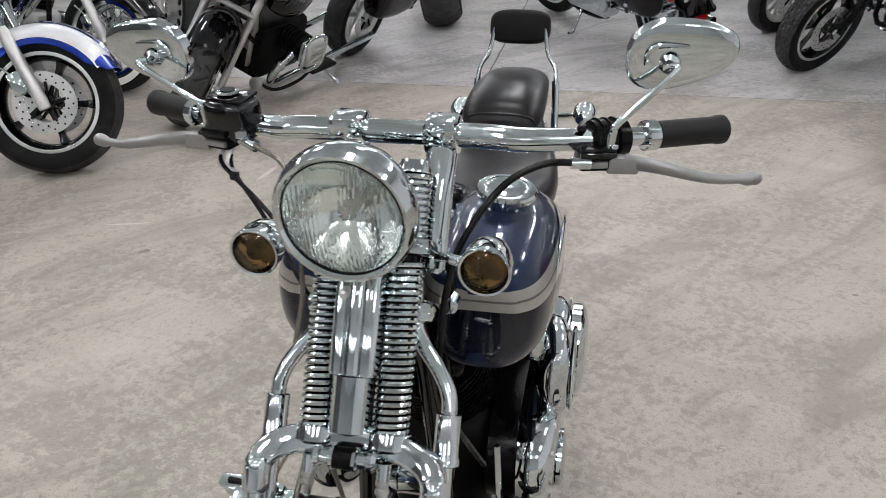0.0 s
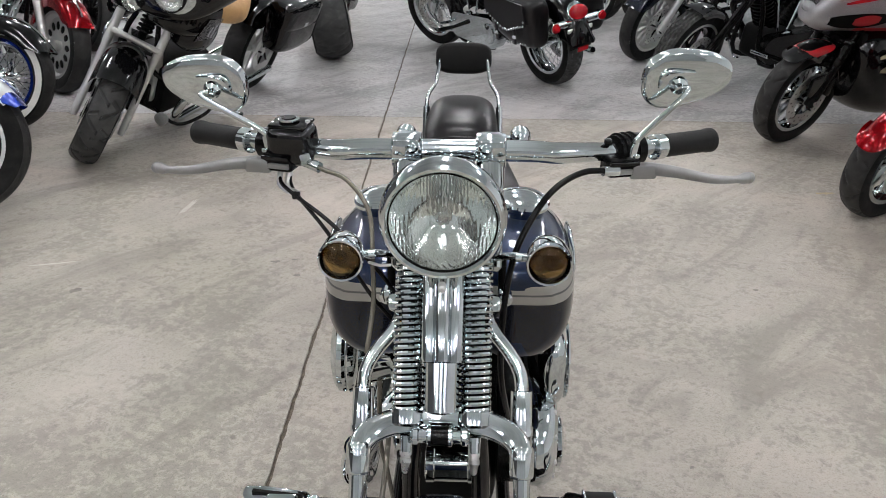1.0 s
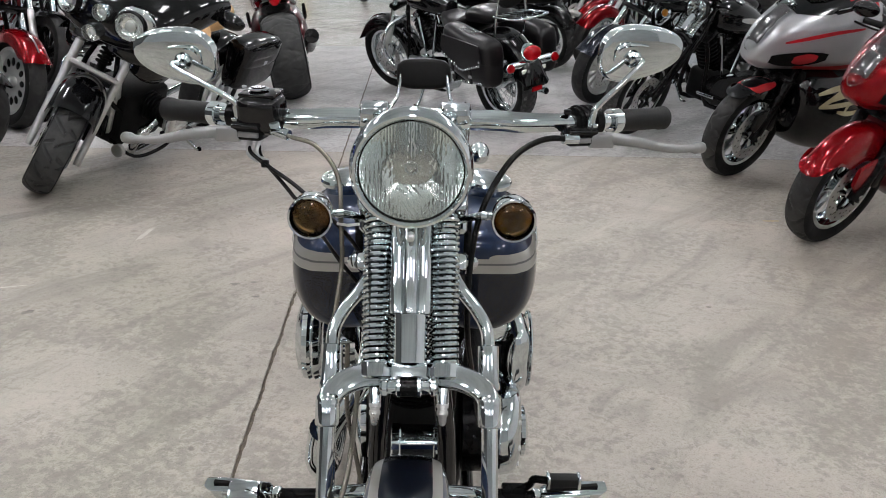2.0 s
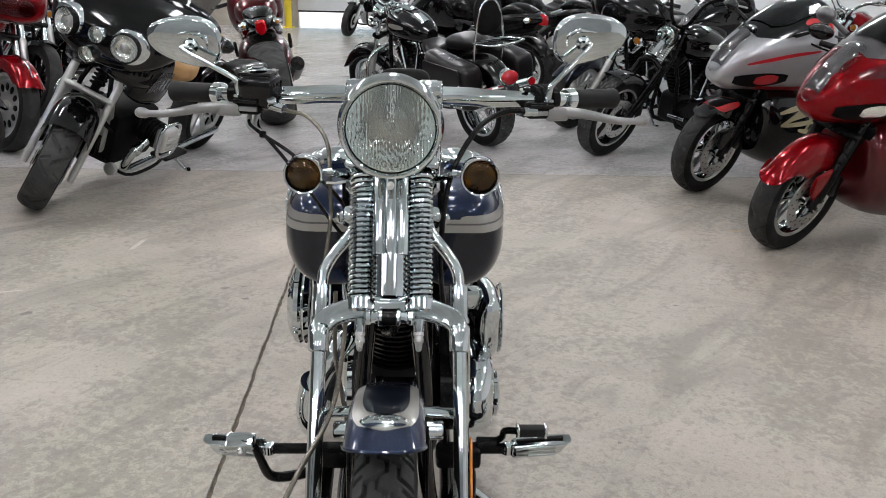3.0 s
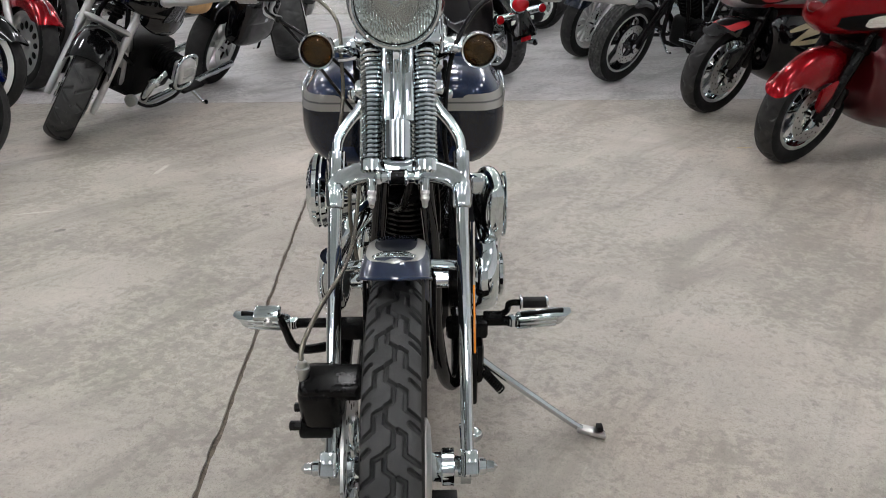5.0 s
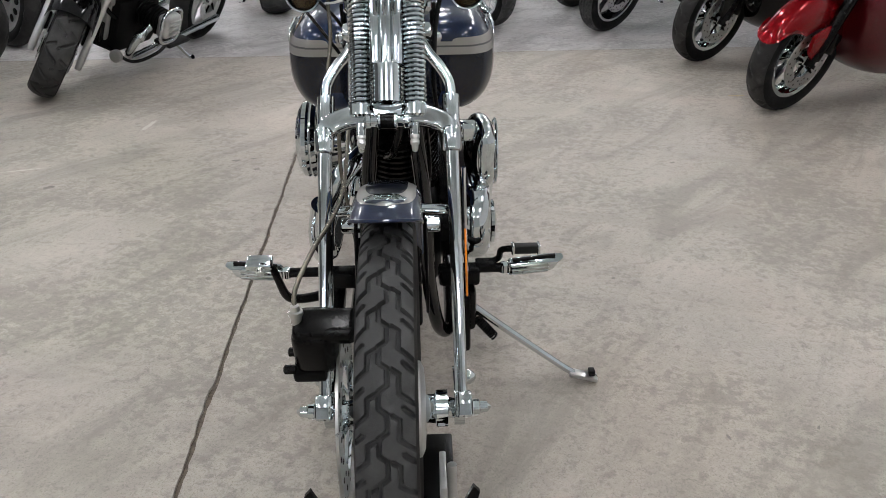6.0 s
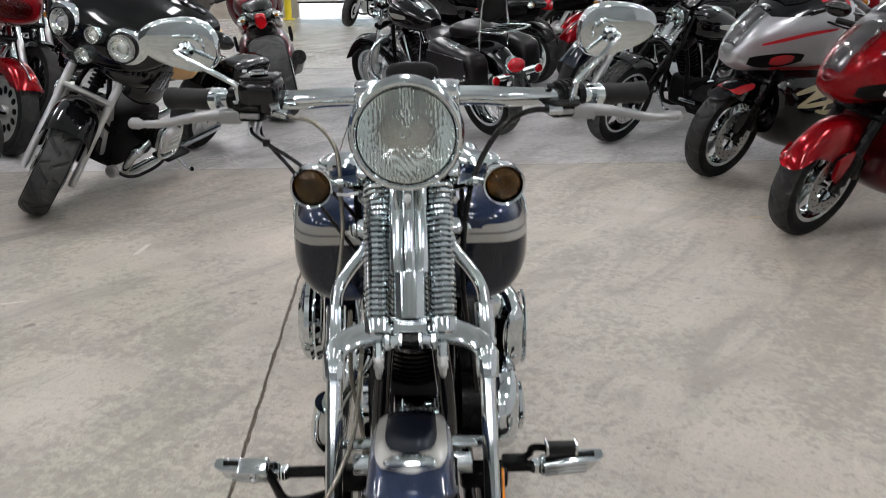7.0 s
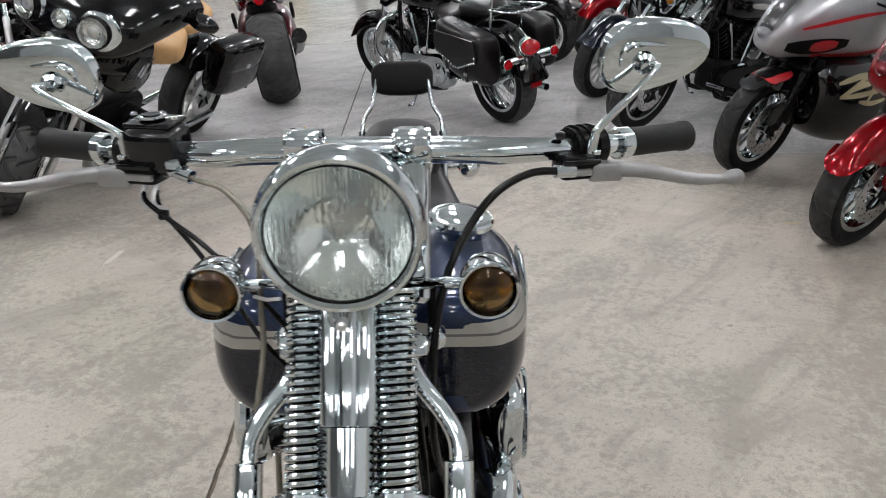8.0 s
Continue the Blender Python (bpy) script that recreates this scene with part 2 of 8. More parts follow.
CABLE = paint("black_cable_sheath", (0.004, 0.004, 0.004), 0.25, var=0.2, spec=0.2)
BRAIDED = paint("braided_hose", (0.24, 0.225, 0.185), 0.24, 0.7, fine=700, var=0.2, bump=0.4)
TAN = paint("tan_leather", (0.55, 0.33, 0.14), 0.5, var=0.15, bump=0.2)
GOLD = paint("gold_decal", (0.42, 0.36, 0.22), 0.45, 0.2, var=0.1)
RED_DECAL = paint("red_decal", (0.46, 0.006, 0.014), 0.42, coat=0.25, var=0.08)
YELLOW = paint("safety_yellow_paint", (0.72, 0.55, 0.02), 0.45, var=0.12, scale=3, dust=0.2)
ORANGE = paint("orange_reflector", (0.75, 0.22, 0.01), 0.25, coat=0.8, var=0.08)
PLATE_WHITE = paint("white_plastic", (0.7, 0.7, 0.68), 0.4, var=0.05)
# Near-black for dark parts, and as painted shade inside ducts, vents, slots, holes
SHADE_BLACK = paint("dark_part_and_cavity_shade", (0.004, 0.004, 0.004), 0.6, var=0.2, spec=0.1)


def concrete(name, light, mid, dark, rough, streak=0.0, flake_amount=1.0):
    """Worn trowelled concrete: wide clouds, flaking light patches over darker paste, pits and smears."""
    m, ns, ln, bsdf = node_mat(name)
    co = ns.new("ShaderNodeTexCoord").outputs["Object"]
    mp = ns.new("ShaderNodeMapping")
    mp.inputs["Scale"].default_value = (1.0, 1.0 + streak, 1.0)
    mp.inputs["Rotation"].default_value = (0, 0, radians(24))
    ln.new(co, mp.inputs["Vector"])
    v = mp.outputs["Vector"]
    cloud = noise_node(ns, ln, 0.9, 5, 0.6, v, 0.3)
    zone = noise_node(ns, ln, 1.7, 6, 0.66, v, 0.5)
    patch = noise_node(ns, ln, 27, 6, 0.72, v, 0.25)
    fine = noise_node(ns, ln, 58, 5, 0.68, v, 0.1)
    grain = noise_node(ns, ln, 190, 4, 0.7, co)
    pale = tuple(min(1, c * 1.07) for c in light)
    base = ramp(ns, ln, cloud, [(0.30, mid), (0.70, light)])
    # thin laitance flaked off in islands, thickest where the zones are
    lift = ns.new("ShaderNodeMath")
    lift.operation = "MULTIPLY_ADD"
    lift.inputs[1].default_value = 0.85
    ln.new(zone, lift.inputs[0])
    ln.new(patch, lift.inputs[2])
    bare = ramp(ns, ln, lift.outputs[0], [(0.93, 0.0), (0.985, 0.28 * flake_amount), (1.10, 0.52 * flake_amount)])
    base = mixed(ns, ln, bare, base, dark)
    skin = ramp(ns, ln, lift.outputs[0], [(0.84, 0.0), (0.905, 0.30), (0.94, 0.0)])
    base = mixed(ns, ln, skin, base, pale)
    base = mixed(ns, ln, ramp(ns, ln, fine, [(0.36, 0.42), (0.46, 0.0)]), base, tuple(c * 0.9 for c in dark))
    base = mixed(ns, ln, ramp(ns, ln, fine, [(0.58, 0.0), (0.68, 0.5)]), base, pale)
    base = mixed(ns, ln, ramp(ns, ln, noise_node(ns, ln, 9, 2, 0.5, v), [(0.745, 0.0), (0.78, 0.6)]), base, tuple(c * 0.5 for c in dark))
    base = mixed(ns, ln, ramp(ns, ln, grain, [(0.34, 0.6), (0.47, 0.0)]), base, tuple(c * 0.75 for c in dark))
    for turn, stretch, amount in ((52, 2.4, 0.62), (-20, 2.0, 0.30)):
        sw = ns.new("ShaderNodeMapping")
        sw.vector_type = "TEXTURE"
        sw.inputs["Scale"].default_value = (1 / 0.65, 1 / stretch, 1.0)
        sw.inputs["Rotation"].default_value = (0, 0, radians(turn))
        ln.new(co, sw.inputs["Vector"])
        sweep = noise_node(ns, ln, 1.5, 7, 0.66, sw.outputs["Vector"], 1.2)
        base = mixed(ns, ln, ramp(ns, ln, sweep, [(0.49, 0.0), (0.64, amount)]), base, tuple(c * 1.05 for c in dark))
        base = mixed(ns, ln, ramp(ns, ln, sweep, [(0.28, amount), (0.44, 0.0)]), base, pale)
    tint = noise_node(ns, ln, 0.75, 4, 0.6, v, 0.6)
    base = mixed(ns, ln, 1.0, base, ramp(ns, ln, tint, [(0.32, (1.07, 1.0, 0.955)), (0.50, (1.02, 0.99, 0.970)), (0.70, (0.985, 0.985, 0.92))]), "MULTIPLY")
    ln.new(base, bsdf.inputs["Base Color"])
    mr = ns.new("ShaderNodeMapRange")
    mr.inputs["To Min"].default_value = rough - 0.14
    mr.inputs["To Max"].default_value = rough + 0.16
    ln.new(patch, mr.inputs["Value"])
    ln.new(mr.outputs["Result"], bsdf.inputs["Roughness"])
    bsdf.inputs["Specular IOR Level"].default_value = 0.4
    bp = ns.new("ShaderNodeBump")
    bp.inputs["Strength"].default_value = 0.25
    bp.inputs["Distance"].default_value = 0.003
    add = ns.new("ShaderNodeMath")
    ln.new(grain, add.inputs[0])
    ln.new(fine, add.inputs[1])
    ln.new(add.outputs[0], bp.inputs["Height"])
    ln.new(bp.outputs["Normal"], bsdf.inputs["Normal"])
    return m


FLOOR_NEAR = concrete("trowelled_concrete", (0.466, 0.438, 0.394), (0.328, 0.309, 0.276), (0.212, 0.199, 0.177), 0.48, 0.0, 0.85)
FLOOR_FAR = concrete("sealed_concrete", (0.535, 0.54, 0.55), (0.37, 0.372, 0.38), (0.168, 0.168, 0.172), 0.32, 0.35, 1.0)
FLOOR_DOOR = concrete("polished_concrete", (0.54, 0.53, 0.52), (0.40, 0.392, 0.386), (0.20, 0.195, 0.19), 0.24, 0.35, 0.6)
JOINT = paint("joint_filler", (0.13, 0.105, 0.08), 0.85, var=0.6, scale=60, bump=0.6)
WALL_PAINT = paint("pale_grey_wall_paint", (0.72, 0.74, 0.75), 0.6, var=0.05, scale=1.5, fine=60, bump=0.1)
# Unseen west wall, kept dark so chrome gets dark bands in its reflections
UNSEEN_DARK_WALL = paint("unseen_dark_wall", (0.075, 0.078, 0.08), 0.7, var=0.12, scale=1.5, fine=60, bump=0.1)
# Unseen south wall, mid grey as a balance between chrome contrast and headlamp brightness
UNSEEN_GREY_WALL = paint("unseen_grey_wall", (0.40, 0.42, 0.43), 0.7, var=0.1, scale=1.5, fine=60, bump=0.1)
BLOCK_PAINT = paint("buff_block_paint", (0.42, 0.38, 0.32), 0.7, var=0.15, scale=3, fine=60, bump=0.3)
CEILING_PAINT = paint("white_roof_liner", (0.60, 0.645, 0.66), 0.6, var=0.15, scale=0.8)
DOOR_PAINT = paint("white_door_steel", (0.66, 0.69, 0.70), 0.4, var=0.05, scale=2)
LAMP_HOUSING = paint("lamp_housing", (0.75, 0.75, 0.75), 0.4, var=0.04)
LAMP_GLOW = glowing("lamp_diffuser", (1.0, 0.985, 1.01), 27.2)
OUTSIDE_GROUND = paint("sunlit_yard", (0.62, 0.61, 0.58), 0.8, var=0.08, scale=1)

# ---- floor, walls, ceiling ----
SEAM_Y = 4.05


def slab(x0, x1, y0, y1, z0, z1):
    return Geo().add([(x, y, z) for z in (z0, z1) for x, y in ((x0, y0), (x1, y0), (x1, y1), (x0, y1))],
                     [(3, 2, 1, 0), (4, 5, 6, 7), (0, 1, 5, 4), (1, 2, 6, 5), (2, 3, 7, 6), (3, 0, 4, 7)])


def joint_x(y):
    return -0.487 - 0.0146 * y


floor = thing("floor", "mottled grey-beige trowelled concrete floor with a sawn joint", "floor", kind="structure")
rng = random.Random(4)


def slab_beside_joint(side, y0, y1):
    """Floor sheet from the ragged joint out to the wall."""
    out_x = ROOM_X0 if side < 0 else ROOM_X1
    n = int((y1 - y0) / 0.025) if y0 < 5 else 40
    inner, drop, outer = [], [], []
    for i in range(n + 1):
        y = y0 + (y1 - y0) * i / n
        x = joint_x(y) + side * (0.0024 + 0.0022 * (1 + math.sin(y * 23 + side * 1.7) * math.sin(y * 7.3)) + 0.005 * rng.random() ** 2)
        inner.append(Vector((x, y, 0)))
        drop.append(Vector((x - side * 0.001, y, -0.012)))
        outer.append(Vector((out_x, y, 0)))
    return Geo().grid([drop, inner, outer] if side > 0 else [outer, inner, drop], closed=False)


for y0, y1, mt in ((ROOM_Y0, -1.6, FLOOR_NEAR), (-1.6, SEAM_Y - 0.002, FLOOR_NEAR), (SEAM_Y + 0.002, 9.0, FLOOR_FAR), (9.0, ROOM_Y1 + 0.3, FLOOR_DOOR)):
    for sd in (-1, 1):
        part("floor_slab", slab_beside_joint(sd, y0, y1), mt, floor)
part("joint_bed", slab(ROOM_X0, ROOM_X1, ROOM_Y0, ROOM_Y1 + 0.3, -0.12, -0.007), JOINT, floor, "dark dirt-filled sawn joint")
SMEAR = paint("dark_floor_smear", (0.225, 0.208, 0.185), 0.6, var=0.3, scale=40)
SCRATCH = paint("white_scrape", (0.56, 0.54, 0.49), 0.6, var=0.12, scale=40)
OCHRE = paint("ochre_paint_trace", (0.46, 0.37, 0.24), 0.6, var=0.15, scale=60)


def mark(x, y, length, width, angle, mat, ragged=0.35):
    """A small worn mark lying on the floor."""
    ring = []
    for i in range(18):
        a = 2 * math.pi * i / 18
        k = 1 - ragged * rng.random()
        ring.append(Vector((length / 2 * math.cos(a) * k, width / 2 * math.sin(a) * k, 0)))
    m = Matrix.Translation((x, y, 0.0015)) @ Matrix.Rotation(radians(angle), 4, "Z")
    return Geo().grid([[m @ p for p in ring], [m @ (p * 0.01) for p in ring]], cap1=True), mat


def scuff(pts, width, mat):
    """A thin curved scratch."""
    line, _ = curve([Vector((x, y, 0.0015)) for x, y in pts], [0] * len(pts), 8)
    rows = []
    for i, p in enumerate(line):
        d = (line[min(i + 1, len(line) - 1)] - line[max(i - 1, 0)]).normalized()
        w = width * (0.3 + 0.7 * math.sin(math.pi * (i + 0.5) / len(line)))
        rows.append([p + Vector((-d.y, d.x, 0)) * w / 2, p - Vector((-d.y, d.x, 0)) * w / 2])
    return Geo().grid(rows, closed=False), mat


for g, mt in (mark(-1.326, 2.51, 0.22, 0.035, 84, SCRATCH, 0.5), mark(-1.49, 1.663, 0.07, 0.045, 20, SMEAR, 0.5), mark(-0.772, 1.943, 0.06, 0.035, 10, SMEAR, 0.6), mark(-0.665, 1.827, 0.05, 0.025, 5, SMEAR, 0.6), mark(-0.70, 1.965, 0.035, 0.02, 5, SMEAR, 0.6), mark(0.655, 0.749, 0.018, 0.012, 40, SMEAR), mark(1.145, 1.789, 0.03, 0.018, 0, SMEAR), mark(1.81, 2.83, 0.13, 0.05, 10, OCHRE, 0.6), mark(0.749, -0.034, 0.025, 0.008, 100, SMEAR), mark(0.97, -0.01, 0.02, 0.008, 60, SMEAR)):
    part("floor_mark", g, mt, floor)
for g, mt in (scuff([(-1.78, 1.855), (-1.70, 1.875), (-1.60, 1.905)], 0.012, SCRATCH),):
    part("floor_scuff", g, mt, floor)

for nm, g in (("wall_east", slab(ROOM_X1, ROOM_X1 + 0.2, ROOM_Y0, ROOM_Y1, -0.1, ROOM_H)),
              ("wall_west", slab(ROOM_X0 - 0.2, ROOM_X0, ROOM_Y0, ROOM_Y1, -0.1, ROOM_H)),
              ("wall_south", slab(ROOM_X0 - 0.2, ROOM_X1 + 0.2, ROOM_Y0 - 0.2, ROOM_Y0, -0.1, ROOM_H))):
    solid(nm, g, {"wall_east": WALL_PAINT, "wall_west": UNSEEN_DARK_WALL, "wall_south": UNSEEN_GREY_WALL}[nm], {"wall_east": "plain pale grey painted wall", "wall_west": "plain unseen wall, dark to put dark bands into chrome reflections", "wall_south": "plain unseen wall, mid grey to tone chrome and headlamp reflections"}[nm], "wall", kind="structure")
north = thing("wall_north", "pale grey painted wall with a wide door opening", "wall", kind="structure")
part("wall_panel", slab(ROOM_X0 - 0.2, DOOR_X0, ROOM_Y1, ROOM_Y1 + 0.25, 1.0, ROOM_H), WALL_PAINT, north)
part("block_course", slab(ROOM_X0 - 0.2, DOOR_X0, ROOM_Y1, ROOM_Y1 + 0.253, -0.1, 1.0), BLOCK_PAINT, north, "buff block lower wall")
part("wall_panel", slab(DOOR_X1, ROOM_X1 + 0.2, ROOM_Y1, ROOM_Y1 + 0.25, -0.1, ROOM_H), WALL_PAINT, north)
part("lintel", slab(DOOR_X0, DOOR_X1, ROOM_Y1, ROOM_Y1 + 0.25, 3.4, ROOM_H), WALL_PAINT, north)
solid("ceiling", slab(ROOM_X0 - 0.2, ROOM_X1 + 0.2, ROOM_Y0 - 0.2, ROOM_Y1 + 0.25, ROOM_H, ROOM_H + 0.15), CEILING_PAINT, "white lined roof with rows of strip lights", "ceiling", kind="structure")

garage_door = thing("door_1", "white sectional overhead door raised slightly, daylight below", "garage door", kind="structure")
for i in range(5):
    z = DOOR_GAP + i * 0.62
    g = Geo().box(((DOOR_X0 + DOOR_X1) / 2, ROOM_Y1 + 0.06, z + 0.305), (DOOR_X1 - DOOR_X0, 0.05, 0.606), 0.012)
    part("door_panel", g, DOOR_PAINT, garage_door)
part("bottom_seal", Geo().box(((DOOR_X0 + DOOR_X1) / 2, ROOM_Y1 + 0.06, DOOR_GAP - 0.02), (DOOR_X1 - DOOR_X0, 0.06, 0.035), 0.008), BLACK_MATT, garage_door, "black rubber bottom seal")
yard = solid("ground", slab(-60, 60, ROOM_Y1 + 0.3, 160, -0.1, -0.005), OUTSIDE_GROUND, "pale sunlit yard outside the door", "ground", kind="structure")

sun = new("sun", bpy.data.lights.new("sun", "SUN"))
sun.data.energy, sun.data.angle, sun.data.color = 4.5, radians(0.5), (1.0, 0.96, 0.9)
sun.matrix_basis = look((0, 0, 30), (0.25, -1.3, 29.1))

pillar = thing("bollard", "yellow painted steel door guard post", "bollard", pose(-2.78, 17.25, 0))
part("post", Geo().lathe([(0, 0.075), (1.9, 0.075), (1.95, 0.06), (1.97, 0.0)], seg=24), YELLOW, pillar)
part("base_plate", Geo().box((0, 0, 0.01), (0.26, 0.26, 0.02), 0.004), YELLOW, pillar)

lamp = None
for ix, lx in enumerate(LAMP_XS):
    for ly in LAMP_YS:
        m = pose(lx, ly, ROOM_H - 0.35)
        if lamp is None:
            lamp = thing("ceiling_light", "hanging white high-bay light with a glowing diffuser", "ceiling light", m, group="ceiling lights")
            part("housing", Geo().box((0, 0, 0.045), (0.30, 1.16, 0.06), 0.012), LAMP_HOUSING, lamp)
            part("diffuser", Geo().box((0, 0, 0.0), (0.40, 1.22, 0.034), 0.01), LAMP_GLOW, lamp, "glowing white diffuser")
            for sy in (-0.45, 0.45):
                part("hanger", Geo().tube([(0, sy, 0.07), (0, sy, 0.35)], 0.005, 8), STEEL, lamp)
        else:
            copy_thing(lamp, m)

# ---- tyres and wheels ----
ZIGZAG = (((-0.20, 0.0), (-0.20, 0.36), (0.08, 0.50), (0.08, 0.86), (-0.20, 1.0)),
          ((0.24, 0.52), (0.48, 0.62), (0.47, 1.04), (0.98, 1.28)),
          ((-0.30, 0.06), (-0.58, 0.16), (-0.58, 0.50), (-1.0, 0.74)),
          ((0.62, 0.36), (0.98, 0.56)), ((-0.74, 0.94), (-1.0, 1.10)))


def zigzag_depth(x, s, half):
    """Groove depth 0..1 on arrays of x across and s along: one jogging centre groove and hooked shoulder slots."""
    p = 0.0625
    best = np.full(x.shape, 9.0)
    for line in ZIGZAG:
        for (u0, q0), (u1, q1) in zip(line, line[1:]):
            x0, s0, x1, s1 = u0 * half, q0 * p, u1 * half, q1 * p
            mid = (s0 + s1) / 2
            t = (s - mid + p / 2) % p - p / 2 + mid
            dx, ds = x1 - x0, s1 - s0
            k = np.clip(((x - x0) * dx + (t - s0) * ds) / (dx * dx + ds * ds), 0, 1)
            best = np.minimum(best, np.hypot(x - x0 - k * dx, t - s0 - k * ds))
    return np.clip((0.0038 - best) / 0.0014, 0, 1)


def tread_depth(kind, u, s):
    """Groove depth 0..1 at u across (-1..1) and s metres along the tread."""
    def near(d, w):
        return max(0.0, 1.0 - abs(d) / w) if abs(d) < w else 0.0
    if kind == "block":
        best = 0.0
        p = 0.084
        for side in (-1, 1):
            q = (s / p) % 1.0
            # stepped groove that jogs in and out
            off = 0.17 if q < 0.44 else 0.17 + (q - 0.44) / 0.06 * 0.20 if q < 0.5 else 0.37 if q < 0.94 else 0.37 - (q - 0.94) / 0.06 * 0.20
            best = max(best, min(1.0, 3.0 * near(u * side - off, 0.040)))
            # slanting shoulder slots
            k = (s / p * 2 + (0.25 if side > 0 else 0)) % 1.0
            uu = u * side
            if 0.46 < uu < 0.96:
                best = max(best, min(1.0, 2.6 * near(k - 0.2 - (uu - 0.46) * 0.75, 0.040)))
        return best
    if kind == "slash":
        p = 0.16
        best = 0.0
        for side in (-1, 1):
            uu = u * side
            k = (s / p + (0.5 if side > 0 else 0)) % 1.0
            if -0.1 < uu < 0.9:
                best = max(best, min(1.0, 2.2 * near(k - 0.25 - uu * 0.45, 0.075)))
            if 0.25 < uu < 0.95:
                best = max(best, min(1.0, 2.2 * near(k - 0.95 + uu * 0.3, 0.07)))
        return best
    if kind == "chunky":
        p = 0.055
        row = int((u + 1) * 3.0)
        k = (s / p + 0.5 * (row % 2)) % 1.0
        a = near(((u + 1) * 3.0) % 1.0 - 0.05, 0.16)
        b = near(k - 0.5, 0.2)
        return min(1.0, 2 * max(a, b))
    p = 0.2
    best = 0.0
    for side in (-1, 1):
        uu = u * side
        k = (s / p + (0.5 if side > 0 else 0)) % 1.0
        if 0.12 < uu < 0.85:
            best = max(best, min(1.0, 2.0 * near(k - 0.1 - uu * 0.8, 0.03)))
    return best


def tyre_geo(r, w, kind, around=300, across=22, round_=0.62, rim_r=None):
    """Tread and sidewalls about the x axis."""
    rim_r = rim_r or r * 0.69
    half = w / 2
    tread_rows = [[] for _ in range(across + 1)]
    drop = w * 0.17 * (round_ / 0.62)
    depth = 0.0088 if kind == "block" else 0.012 if kind == "chunky" else 0.009
    if kind == "zigzag":
        uu = np.linspace(-1, 1, across + 1)
        xs = np.repeat((half * 0.93 * np.sin(uu * 1.25) / np.sin(1.25))[:, None], around, 1)
        turns = round(2 * np.pi * r / 0.0625) * 0.0625
        jogs = zigzag_depth(xs, np.repeat((-np.arange(around) / around * turns)[None, :], across + 1, 0), half * 0.93)
        depth = 0.0085
    for j in range(across + 1):
        u = -1 + 2 * j / across
        x = half * 0.93 * math.sin(u * 1.25) / math.sin(1.25)
        rr = r - drop * (1 - math.cos(u * 1.25)) / (1 - math.cos(1.25))
        for i in range(around):
            a = 2 * math.pi * i / around
            if kind == "zigzag":
                d = depth * jogs[j, i]
            else:
                d = depth * tread_depth(kind, u, a * r) if 0.02 < abs(u) < 0.98 or kind == "block" else 0
            tread_rows[j].append(Vector((x, -(rr - d) * math.cos(a), (rr - d) * math.sin(a))))
    tread = Geo().grid(tread_rows)
    side = Geo()
    r_sh = r - drop
    for s in (-1, 1):
        prof = [(0.93, r_sh), (1.0, r_sh - 0.012), (1.02, r_sh - 0.03), (0.98, rim_r + 0.03), (0.86, rim_r + 0.012), (0.72, rim_r - 0.004)]
        rows = [[Vector((s * half * h, -rr * math.cos(2 * math.pi * i / 72), rr * math.sin(2 * math.pi * i / 72))) for i in range(72)] for h, rr in prof]
        side.grid(rows)
    return tread, side, r_sh, rim_r


def ring_x(profile, seg=64):
    """Closed ring about x: profile of (x, radius)."""
    return [[Vector((x, -r * math.cos(2 * math.pi * i / seg), r * math.sin(2 * math.pi * i / seg))) for i in range(seg)] for x, r in profile]


